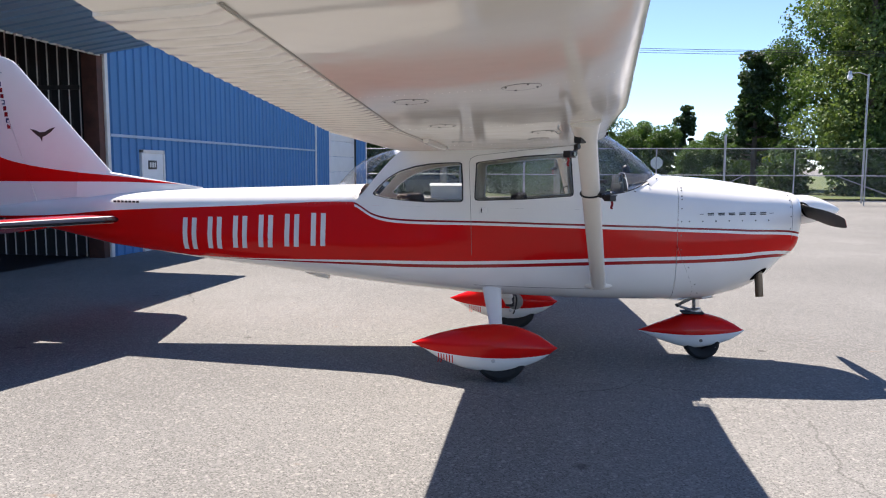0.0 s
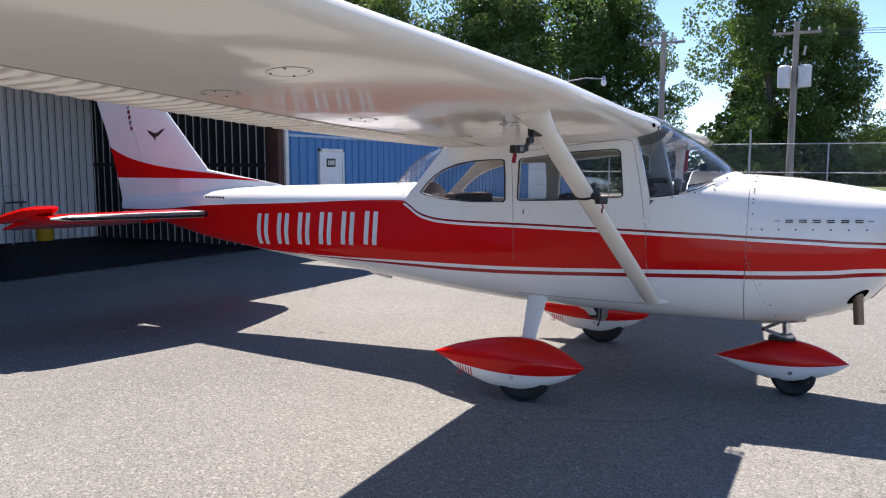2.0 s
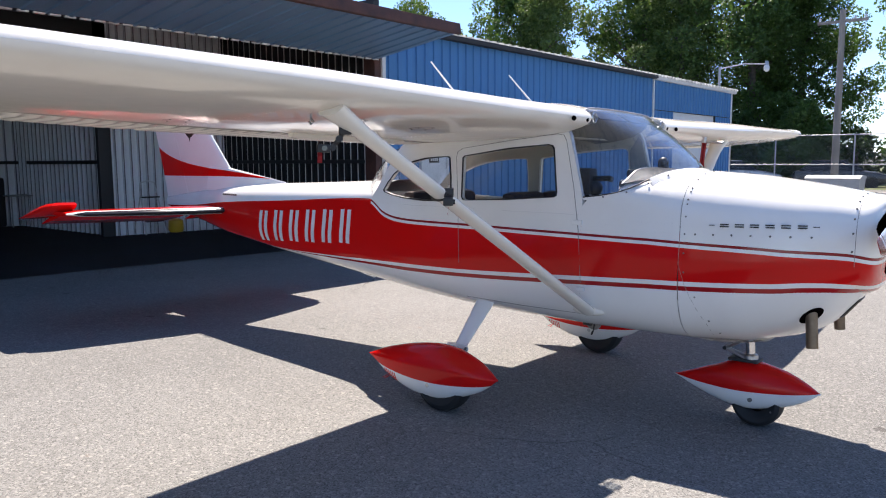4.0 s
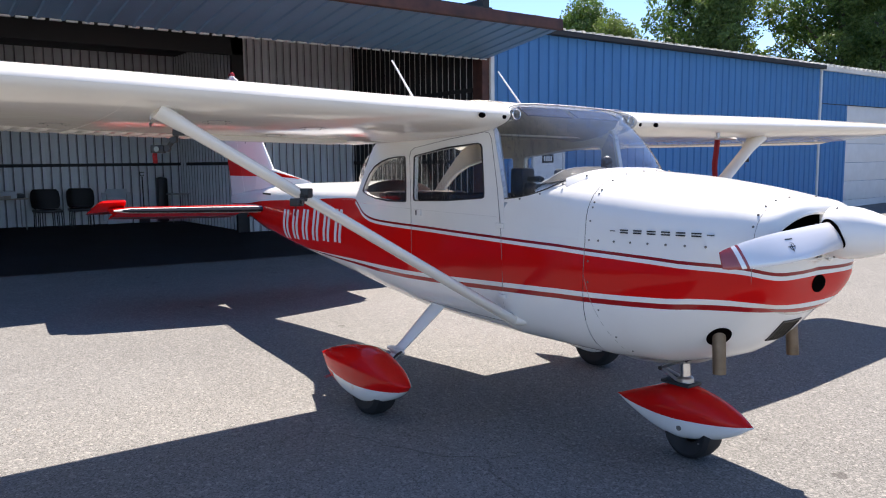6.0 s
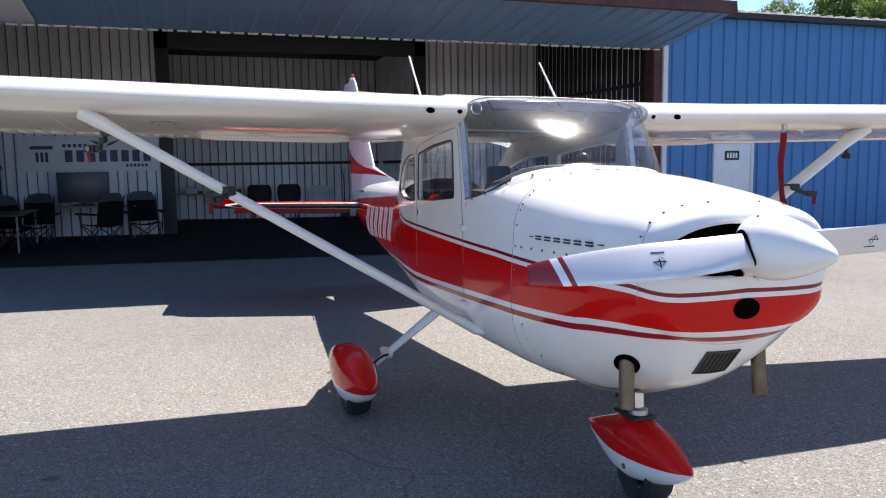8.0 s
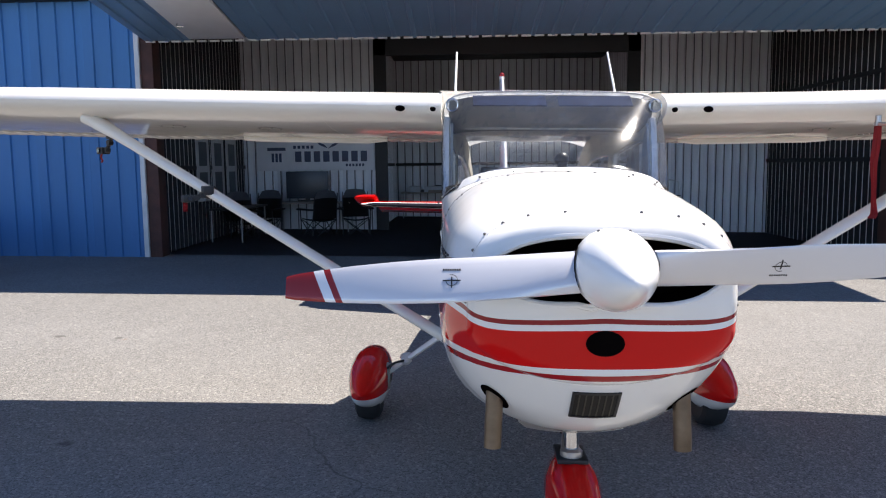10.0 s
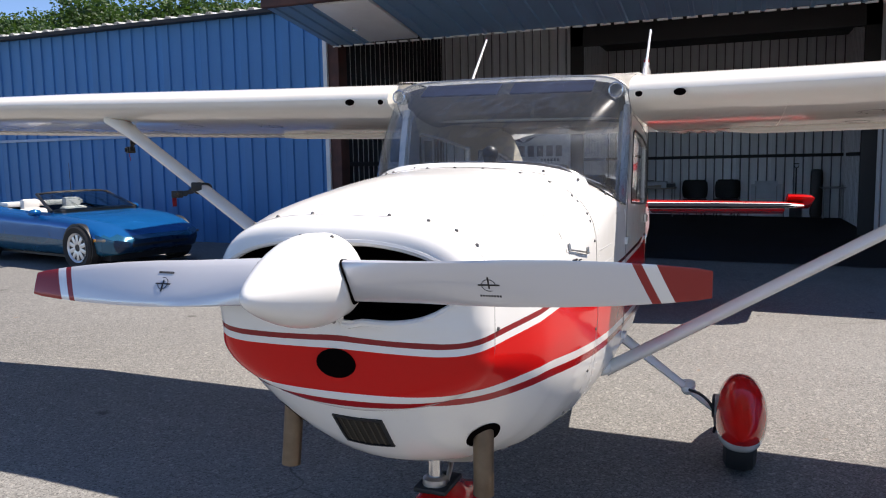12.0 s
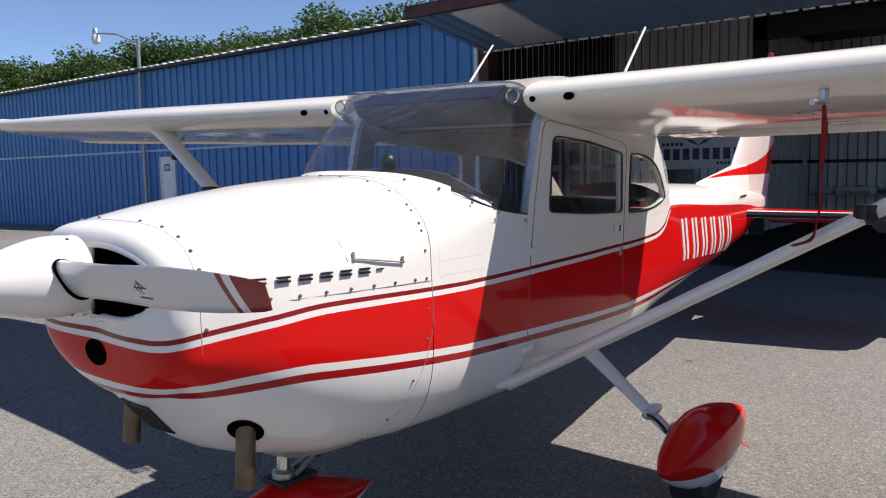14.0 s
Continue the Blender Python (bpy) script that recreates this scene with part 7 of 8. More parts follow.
street_lamp("yard_lamp", (-8.28, -16.25, 0.0), (-8.28, -16.25, 5.06), (-8.1, -18.0, 5.42), "galvanised yard lamp on a pipe at the hangar wall")
street_lamp("yard_lamp", (-8.30, 25.3, 4.3), (-8.30, 25.3, 5.1), (-7.3, 27.8, 5.35), "galvanised yard lamp above the hangar eave")
street_lamp("street_lamp", (14.4, 31.6, 0.0), (14.4, 31.6, 6.0), (13.5, 31.4, 6.0), "tall street lamp post behind the fence")


# ---- road signs behind the fence ----
def road_sign(x, y, h, r, sides, turn, material, label):
    z = ground_z(x, y)
    s = thing("road_sign", Matrix.Translation((x, y, z)), label, "sign")
    bm = bmesh.new()
    tube(bm, [(0, 0, -0.2), (0, 0, h)], 0.03, 8)
    part("post", bm, M_GALV, s)
    bm = bmesh.new()
    bmesh.ops.create_cone(bm, cap_ends=True, segments=sides, radius1=r, radius2=r, depth=0.02, matrix=pose(0, -0.05, h, 90, turn, 0))
    part("plate", bm, material, s, smooth=False)


road_sign(6.7, 44, 2.0, 0.40, 8, 22.5, M_TRIM, "pale back of an octagonal road sign")
road_sign(14.6, 48, 2.2, 0.45, 5, 90, plain("yellow-green sign sheet", (0.55, 0.62, 0.02), 0.4), "yellow-green pedestrian warning sign")


# ---- grey bin and parked cars at the fence ----
def build_bin():
    b = thing("waste_container", Matrix.Translation((-5.5, 27.2, ground_z(-5.5, 27.2))), "pale grey steel waste container with a rounded lid", "container")
    grey = plain("pale grey painted steel", (0.42, 0.43, 0.44), 0.45, vary=0.12)
    bm = bmesh.new()
    loft(bm, [[Vector((x * k + 0.95 * (1 - k), y * k + 0.55 * (1 - k), z)) for x, y in ((0, 0), (1.9, 0), (1.9, 1.1), (0, 1.1))] for z, k in ((0.08, 0.94), (0.76, 1.0))])
    part("bin_body", bm, grey, b)
    bm = bmesh.new()
    loft(bm, [[Vector((x, 0.55 + 0.58 * math.cos(a), 0.76 + 0.13 * math.sin(a))) for a in [math.pi * k / 10 for k in range(11)]] for x in (-0.03, 1.93)])
    part("lid", bm, grey, b, "rounded pale lid")
    for x in (0.15, 1.75):
        for y in (0.15, 0.95):
            bm = bmesh.new()
            tube(bm, [(x - 0.02, y, 0.06), (x + 0.02, y, 0.06)], 0.06, 12)
            part("wheel", bm, M_RUBBER, b)


build_bin()


def parked_car(x, y, turn, paint, label):
    """A plain closed car seen far behind the fence."""
    c = thing("parked_car", pose(x, y, 0.0, 0, 0, turn), label, "car", "cars parked behind the fence")
    body = [(-2.2, 0.70, 0.45, 0.78), (-2.1, 0.86, 0.28, 0.95), (-1.2, 0.90, 0.24, 0.98), (0.6, 0.90, 0.24, 0.98), (1.6, 0.87, 0.24, 0.86), (2.15, 0.78, 0.30, 0.70), (2.25, 0.60, 0.42, 0.60)]
    bm = bmesh.new()
    loft(bm, [[Vector((yy, u, v)) for u, v in ((-w * 0.9, lo), (w * 0.9, lo), (w, (lo + hi) / 2), (w * 0.93, hi - 0.05), (w * 0.8, hi), (-w * 0.8, hi), (-w * 0.93, hi - 0.05), (-w, (lo + hi) / 2))] for yy, w, lo, hi in body])
    part("car_body", bm, paint, c)
    bm = bmesh.new()
    loft(bm, [[Vector((yy, u, v)) for u, v in ((-0.80, 0.96), (0.80, 0.96), (0.62, hi), (-0.62, hi))] for yy, hi in ((-1.9, 0.98), (-1.3, 1.42), (0.2, 1.45), (1.0, 0.99))])
    part("car_windows", bm, M_CARDARK, c, "dark car windows")
    part("car_roof", boxes(((-1.35, -0.60, 1.41), (0.25, 0.60, 1.465), 0.03)), paint, c)
    for wx in (-1.35, 1.35):
        for s in (-1, 1):
            bm = bmesh.new()
            tube(bm, [(wx, s * 0.70, 0.32), (wx, s * 0.86, 0.32), (wx, s * 0.92, 0.32)], [0.32, 0.32, 0.26], 20)
            part("car_wheel", bm, M_RUBBER, c)


M_CARDARK = plain("dark car window glass", (0.02, 0.022, 0.025), 0.08)
parked_car(-11.5, 37.5, 20, plain("silver car paint", (0.45, 0.46, 0.47), 0.25, 0.4, vary=0.04), "silver car parked behind the fence")
parked_car(-6.5, 38.2, 12, plain("dark grey car paint", (0.05, 0.052, 0.06), 0.25, 0.3, vary=0.04), "dark grey car parked behind the fence")
parked_car(-16.5, 37.0, 15, plain("white car paint", (0.65, 0.65, 0.64), 0.3, vary=0.04), "white car parked behind the fence")


# ---- parked convertible ----
M_CAR = plain("metallic blue car paint", (0.003, 0.115, 0.35), 0.18, 0.45, vary=0.04, coat=0.25)
M_CARLOW = plain("teal-grey lower body paint", (0.010, 0.10, 0.19), 0.22, 0.4, vary=0.06, coat=0.5)
M_CARDARKLOW = plain("dark blue bumper paint", (0.004, 0.025, 0.07), 0.3, 0.2, vary=0.06)
M_CARGLASS = glass("car glass", (0.50, 0.56, 0.58), 2.0)
M_CARSEAT = plain("white leather", (0.72, 0.71, 0.68), 0.45, vary=0.08)
M_RIM = plain("pale machined alloy", (0.66, 0.66, 0.67), 0.3, 0.8, vary=0.06)
M_GREYLENS = plain("smoky lamp lens", (0.16, 0.16, 0.15), 0.15, coat=0.5)
M_AMBER = plain("amber lens", (0.7, 0.25, 0.02), 0.2, coat=0.5)


def build_car():
    """Length along +y (nose), width along x; origin on the ground under the middle of the wheelbase."""
    x, y = -5.9, -8.8
    car = thing("convertible_car", pose(x, y, ground_z(x, y), -1.0, 0.3, -9.0), "metallic blue open convertible sports car with white seats", "car")
    # body: sections across, along y:  y, half width, sill z, belt z, top z
    rows_t = [(-2.20, 0.62, 0.42, 0.60, 0.66), (-2.15, 0.78, 0.30, 0.68, 0.80), (-1.9, 0.87, 0.22, 0.72, 0.87), (-1.2, 0.90, 0.20, 0.72, 0.88), (-0.75, 0.88, 0.19, 0.70, 0.83), (-0.1, 0.87, 0.19, 0.68, 0.80), (0.45, 0.87, 0.19, 0.67, 0.79),
              (0.62, 0.88, 0.19, 0.66, 0.79), (1.0, 0.895, 0.19, 0.65, 0.765), (1.2, 0.90, 0.19, 0.63, 0.74), (1.45, 0.89, 0.20, 0.57, 0.675), (1.62, 0.875, 0.21, 0.52, 0.61), (1.76, 0.84, 0.22, 0.475, 0.55), (1.86, 0.78, 0.24, 0.44, 0.505), (1.925, 0.70, 0.26, 0.415, 0.47), (1.97, 0.56, 0.29, 0.40, 0.44)]
    bm = bmesh.new()
    rows = []
    for i in range(49):
        yy = -2.20 + 4.17 * i / 48
        w, s0, b, t = lerp_table(rows_t, yy)
        yy = min(yy, 1.22) + 0.90 * max(0.0, yy - 1.22)
        sec = []
        half = [(0.0, t), (0.45 * w, t - 0.003), (0.76 * w, t - 0.012), (0.92 * w, t - 0.05), (0.985 * w, b + 0.01), (w, b - 0.06), (0.985 * w, (b + s0) / 2), (0.96 * w, s0 + 0.05), (0.90 * w, s0), (0.0, s0)]
        sec = [Vector((u, yy, v)) for u, v in half] + [Vector((-u, yy, v)) for u, v in half[-2:0:-1]]
        rows.append(sec)
    loft(bm, rows)
    # open the cockpit and cut the wheel arches by dropping faces
    kill = []
    for f in bm.faces:
        c = f.calc_center_median()
        if -1.05 < c.y < 0.50 and abs(c.x) < 0.68 and c.z > 0.6:
            kill.append(f)
    bmesh.ops.delete(bm, geom=list(set(kill)), context="FACES")
    for f in bm.faces:
        c = f.calc_center_median()
        front = c.y > 1.80 and c.z < 0.43
        f.material_index = 2 if front else 1 if c.z < 0.50 and -1.9 < c.y < 1.9 else 0
    part("body", bm, [M_CAR, M_CARLOW, M_CARDARKLOW], car, "smooth blue two-tone car body", sharp=50)
    # arches and underside in black
    bm = bmesh.new()
    box(bm, (-0.72, -1.9, 0.14), (0.72, 1.70, 0.45))
    part("underbody", bm, M_BLACK, car)
    for wy in (-1.22, 1.22):
        for s in (-1, 1):
            bm = bmesh.new()
            prof = [(0.20, -0.02), (0.215, 0.09), (0.29, 0.115), (0.318, 0.09), (0.325, 0.0), (0.318, -0.09), (0.29, -0.11), (0.21, -0.10)]
            cx = s * 0.818
            arch = bmesh.new()
            tube(arch, [(s * 0.80, wy, 0.330), (s * 0.8985, wy, 0.330)], 0.343, 40)
            part("wheel_arch", arch, M_BLACK, car)
            rr_ = [[Vector((cx + s * d, wy + r * math.cos(t), 0.325 + r * math.sin(t))) for r, d in prof] for t in (2 * math.pi * k / 36 for k in range(37))]
            loft(bm, rr_, False)
            wh = part("wheel", bm, M_RUBBER, car, "black tyre on a pale alloy wheel")
            bm = bmesh.new()
            tube(bm, [(cx + s * 0.02, wy, 0.325), (cx + s * 0.07, wy, 0.325)], [0.07, 0.06], 16)
            ring = [[Vector((cx + s * d, wy + r * math.cos(t), 0.325 + r * math.sin(t))) for r, d in ((0.17, 0.03), (0.185, 0.085), (0.212, 0.10), (0.218, 0.04))] for t in (2 * math.pi * k / 36 for k in range(37))]
            loft(bm, ring, False)
            for k in range(10):
                m = pose(cx, wy, 0.325, k * 36, 0, 0)
                box(bm, (s * 0.045 - 0.012, -0.030, 0.05), (s * 0.075 + 0.012, 0.030, 0.185), 0.010, m)
            part("rim", bm, M_RIM, wh, "pale ten-spoke alloy rim")
    # windscreen
    bm = bmesh.new()
    b0 = spline([(-0.74, 0.42, 0.80), (-0.5, 0.60, 0.815), (0, 0.68, 0.82), (0.5, 0.60, 0.815), (0.74, 0.42, 0.80)], 15)
    b1 = spline([(-0.60, -0.14, 1.045), (-0.4, -0.06, 1.068), (0, -0.02, 1.078), (0.4, -0.06, 1.068), (0.60, -0.14, 1.045)], 15)
    loft(bm, [b0, [p.lerp(q, 0.5) + Vector((0, 0.03, 0.03)) for p, q in zip(b0, b1)], b1], False)
    bmesh.ops.solidify(bm, geom=bm.faces[:], thickness=0.005)
    ws = part("windscreen", bm, M_CARGLASS, car, "raked clear windscreen")
    bm = bmesh.new()
    tube(bm, b1, 0.017, 8)
    tube(bm, [b0[0], b1[0]], 0.024, 8)
    tube(bm, [b0[-1], b1[-1]], 0.024, 8)
    part("windscreen_frame", bm, M_BLACK, ws, "black windscreen frame")
    # cockpit
    part("dashboard", boxes(((-0.66, 0.30, 0.62), (0.66, 0.55, 0.83), 0.05)), M_BLACK, car)
    for sx in (-0.36, 0.36):
        bm = bmesh.new()
        box(bm, (sx - 0.24, -0.55, 0.36), (sx + 0.24, 0.0, 0.52), 0.06)
        box(bm, (sx - 0.22, -0.78, 0.45), (sx + 0.22, -0.58, 0.80), 0.07)
        box(bm, (sx - 0.14, -0.80, 0.78), (sx + 0.14, -0.67, 0.945), 0.05)
        part("seat", bm, M_CARSEAT, car, "white leather bucket seat")
    part("tonneau", boxes(((-0.66, -1.08, 0.82), (0.66, -0.84, 0.90), 0.03)), M_CARSEAT, car, "white rear tonneau")
    for s in (-1, 1):
        bm = bmesh.new()
        bmesh.ops.create_uvsphere(bm, u_segments=14, v_segments=8, radius=1.0, matrix=pose(s * 0.865, 0.20, 0.79) @ Matrix.Diagonal((0.10, 0.07, 0.055, 1)))
        part("door_mirror", bm, M_CAR, car)
        part("side_marker", boxes(((s * 0.76, 1.545, 0.425), (s * 0.879, 1.605, 0.465), 0.006)), M_AMBER, car, "amber side lamp")
        part("corner_lamp", boxes(((s * 0.72, 1.610, 0.427), (s * 0.864, 1.735, 0.463), 0.006)), M_GREYLENS, car, "smoky corner lamp")
        for yy in (-0.62, 0.52):
            part("door_seam", boxes(((s * 0.80, yy, 0.46), (s * 0.868, yy + 0.006, 0.64))), M_BLACK, car)
    part("bumper_grille", boxes(((-0.50, 1.81, 0.33), (0.50, 1.902, 0.375), 0.01)), M_BLACK, car)
    for sx in (-0.45, 0.45):
        part("fog_lamp", boxes(((sx - 0.12, 1.82, 0.335), (sx + 0.12, 1.890, 0.37), 0.006)), M_GREYLENS, car, "pale driving lamp")
    bm = bmesh.new()
    tube(bm, [(-0.72, -1.25, 0.84), (-0.74, -1.30, 1.50)], [0.006, 0.004], 6)
    part("aerial", bm, M_BLACK, car)


build_car()


# ---- cameras clamped to the struts, pitot streamer ----
M_SCREEN_GLASS = plain("dark lens glass", (0.01, 0.01, 0.014), 0.08, coat=0.5)


def action_camera(m, label, drop=0.0):
    """A small camera on a jointed clamp."""
    c = thing("action_camera", TILT @ m, label, "camera", "cameras on the wing struts")
    bm = bmesh.new()
    box(bm, (-0.035, -0.03, -0.03), (0.035, 0.03, 0.03), 0.008)
    part("clamp", bm, M_BLACK, c)
    bm = bmesh.new()
    tube(bm, [(0, 0, 0), (0.035, 0, -0.03 - drop * 0.4), (0.075, 0, -0.045 - drop), (0.10, 0, -0.05 - drop)], 0.014, 8)
    part("arm", bm, M_BLACK, c)
    bm = bmesh.new()
    for q in (0.035, 0.075):
        bmesh.ops.create_cone(bm, cap_ends=True, segments=12, radius1=0.02, radius2=0.02, depth=0.034, matrix=pose(q, 0, -0.03 - drop * (0.4 if q < 0.05 else 1.0) - (0.015 if q > 0.05 else 0), 90, 0, 0))
    part("arm_joint", bm, M_BLACK, c)
    z = -0.05 - drop
    part("camera_body", boxes(((0.09, -0.03, z - 0.024), (0.165, 0.03, z + 0.024), 0.006)), M_BLACK, c)
    bm = bmesh.new()
    tube(bm, [(0.125, 0.03, z), (0.125, 0.042, z)], 0.016, 14)
    part("lens", bm, M_SCREEN_GLASS, c, "dark glass lens")
    bm = bmesh.new()
    rows = [[Vector((0.148 + w, y, z - 0.024 - d)) for w in (-0.014, 0.014)] for d, y in ((0.0, 0.0), (0.02, 0.006), (0.045, -0.004), (0.06, 0.002))]
    loft(bm, rows, False)
    bmesh.ops.solidify(bm, geom=bm.faces[:], thickness=0.004)
    part("red_tag", bm, M_RED_STREAMER, c, "small red cloth tag")
    return c


def strut_strap(s, t, cam_thing, m):
    """A black strap round the strut's oval section, part of the camera's clamp."""
    p = strut_point(s, t)
    d = (strut_point(s, 1.0) - strut_point(s, 0.0)).normalized()
    across = (Vector((1, 0, 0)) - d * d.x).normalized()
    thin = d.cross(across)
    bm = bmesh.new()
    tube(bm, [p + across * (0.064 * math.cos(a)) + thin * (0.032 * math.sin(a)) for a in [2 * math.pi * k / 24 for k in range(25)]], 0.0065, 6)
    o = part("strap", bm, M_BLACK, cam_thing, "black rubber strap")
    o.matrix_local = m.inverted()


for s in (-1, 1):
    m = Matrix.Translation(strut_point(s, 0.68) + Vector((0.050, 0, 0.012))) @ pose(0, 0, 0, 0, 0, 53 * s) @ Matrix.Scale(0.8, 4)
    strut_strap(s, 0.68, action_camera(m, "black action camera clamped to a white wing strut"), m)
    m = Matrix.Translation(strut_point(s, 0.92) + Vector((-0.045, s * 0.105, 0.035))) @ pose(0, 0, 0, 0, 0, 125 * s) @ Matrix.Scale(0.78, 4)
    action_camera(m, "black action camera hung below the wing at the strut", 0.06)


def build_streamer():
    st = thing("pitot_streamer", TILT, "red cloth warning streamer hung under the wing", "streamer")
    bm = bmesh.new()
    pts = [(-0.10, 1.655, 1.80), (-0.11, 1.66, 1.70), (-0.115, 1.655, 1.60), (-0.11, 1.66, 1.50), (-0.09, 1.655, 1.40), (-0.06, 1.645, 1.345), (0.0, 1.60, 1.325)]
    rows = []
    for i, p in enumerate(spline(pts, 24)):
        w = 0.020
        a = 0.45 + 0.3 * math.sin(i * 0.35)
        d = Vector((math.cos(a), math.sin(a), 0)) * w
        rows.append([p - d, p - d * 0.3 + Vector((0, 0.004, 0)), p + d * 0.3 - Vector((0, 0.004, 0)), p + d])
    loft(bm, rows, False)
    bmesh.ops.solidify(bm, geom=bm.faces[:], thickness=0.0015)
    part("ribbon", bm, M_RED_STREAMER, st)
    bm = bmesh.new()
    tube(bm, [(-0.10, 1.655, 1.84), (-0.10, 1.655, 1.79)], 0.016, 10)
    tube(bm, [(-0.13, 1.655, 1.80), (0.06, 1.655, 1.79)], 0.010, 10)
    part("pitot_tube", bm, M_ALU, st)


build_streamer()


# ---- things in the hangar ----
M_BANNER = plain("white vinyl banner", (0.62, 0.63, 0.66), 0.5, vary=0.06)
M_NAVY = plain("navy print", (0.03, 0.045, 0.10), 0.5)
M_POSTER = plain("white poster board", (0.58, 0.58, 0.58), 0.5)
M_SCREEN = plain("dark display", (0.02, 0.03, 0.045), 0.35)
M_TABLE = plain("worn laminate", (0.35, 0.30, 0.25), 0.5, vary=0.2)
M_GREYPLASTIC = plain("grey plastic", (0.52, 0.55, 0.60), 0.5)
FLOOR = ground_z(WALL_X, 1.0) + 0.012


def build_banner():
    b = thing("wall_banner", Matrix.Translation((BACK_X + 0.05, -5.15, 1.50)), "white printed banner with navy emblem hung on the liner wall", "banner")
    part("cloth", boxes(((0.0, 0.0, 0.0), (0.012, 2.67, 0.72), 0.003)), M_BANNER, b, smooth=False)
    at = lambda u, v, q: Vector((0.0125 + q, u, v))
    bar_parts("print_bar", 0.82, 0.20, 1.72, 0.24, 8, at, 0.003, 0.32, M_NAVY, b)
    bar_parts("print_bar", 0.80, 0.50, 0.5, 0.07, 5, at, 0.003, 0.35, M_NAVY, b)
    bar_parts("print_bar", 2.0, 0.09, 0.45, 0.06, 6, at, 0.003, 0.35, M_NAVY, b)
    g = bmesh.new()
    for s in (-1, 1):
        pts = [(1.62, 0.50), (1.62 + s * 0.10, 0.60), (1.62 + s * 0.30, 0.66), (1.62 + s * 0.16, 0.56)]
        a = [g.verts.new(at(u, v, 0.0)) for u, v in pts]
        c = [g.verts.new(at(u, v, 0.003)) for u, v in pts]
        g.faces.new(a)
        g.faces.new(c)
        for i in range(4):
            g.faces.new((a[i], a[(i + 1) % 4], c[(i + 1) % 4], c[i]))
    part("winged_emblem", g, M_NAVY, b)
    g = bmesh.new()
    bars(g, 0.30, 0.20, 0.26, 0.20, 3, at, 0.003, 0.35)
    bars(g, 0.22, 0.46, 0.42, 0.07, 1, at, 0.003, 0.0)
    part("monogram", g, M_NAVY, b)


M_CLOTH = plain("black camp chair cloth", (0.009, 0.009, 0.011), 0.95, vary=0.3)
M_CLOTHGREY = plain("grey camp chair cloth", (0.16, 0.165, 0.18), 0.95, vary=0.2)


def folding_chair(x, y, turn, label):
    """A quad camp chair: crossed legs, sagging seat, high back with a grey head panel, padded arms."""
    c = thing("camp_chair", pose(x, y, FLOOR, 0, 0, turn), label, "chair", "folding chairs in the hangar")
    for s in (-1, 1):
        for a, b in (((0.28 * s, -0.25, 0.0), (0.28 * s, 0.25, 0.42)), ((0.28 * s, 0.27, 0.0), (0.28 * s, -0.24, 0.42)), ((0.28 * s, 0.27, 0.0), (-0.26 * s, 0.25, 0.42)), ((0.28 * s, -0.25, 0.0), (-0.26 * s, -0.24, 0.42))):
            bm = bmesh.new()
            tube(bm, [a, b], 0.010, 6)
            part("leg", bm, M_DARKSTEEL, c)
        bm = bmesh.new()
        tube(bm, [(0.28 * s, -0.23, 0.0), (0.28 * s, -0.25, 0.45), (0.27 * s, -0.34, 0.99)], 0.011, 6)
        part("back_post", bm, M_DARKSTEEL, c)
        bm = bmesh.new()
        tube(bm, [(0.28 * s, 0.25, 0.0), (0.30 * s, 0.26, 0.64)], 0.011, 6)
        part("arm_post", bm, M_DARKSTEEL, c)
        part("armrest", boxes(((s * 0.32 - 0.055, -0.28, 0.625), (s * 0.32 + 0.055, 0.32, 0.66), 0.015)), M_CLOTH, c)

    def panel(z0, z1, w0, w1, sag):
        g = bmesh.new()
        rows = []
        for j in range(5):
            t = j / 4
            z = z0 + (z1 - z0) * t
            rows.append([Vector((u * (w0 + (w1 - w0) * t), -0.25 - (z - 0.45) * 0.165 - sag * (1 - u * u), z + 0.03 * (1 - u * u) * (t == 1.0))) for u in [-1 + k / 4 for k in range(9)]])
        loft(g, rows, False)
        bmesh.ops.solidify(g, geom=g.faces[:], thickness=0.018)
        return g
    part("backrest", panel(0.44, 0.86, 0.28, 0.285, 0.04), M_CLOTH, c)
    part("head_panel", panel(0.862, 1.02, 0.285, 0.20, 0.035), M_CLOTHGREY, c, "grey cloth head panel")
    g = bmesh.new()
    loft(g, [[Vector((0.28 * u, v, 0.43 - 0.05 * (1 - u * u) + 0.03 * (v > 0.2))) for u in [-1 + k / 4 for k in range(9)]] for v in (-0.25, -0.1, 0.05, 0.18, 0.27)], False)
    bmesh.ops.solidify(g, geom=g.faces[:], thickness=0.018)
    part("seat", g, M_CLOTH, c)
    return c


def work_table(x, y, lx, ly, h, label, top=None):
    t = thing("table", pose(x, y, FLOOR), label, "table")
    part("tabletop", boxes(((-lx / 2, -ly / 2, h - 0.03), (lx / 2, ly / 2, h), 0.006)), top or M_TABLE, t)
    for sx in (-1, 1):
        for sy in (-1, 1):
            bm = bmesh.new()
            tube(bm, [(sx * (lx / 2 - 0.05), sy * (ly / 2 - 0.06), 0), (sx * (lx / 2 - 0.05), sy * (ly / 2 - 0.06), h - 0.03)], 0.016, 8)
            part("leg", bm, M_GALV, t)
    return t


build_banner()
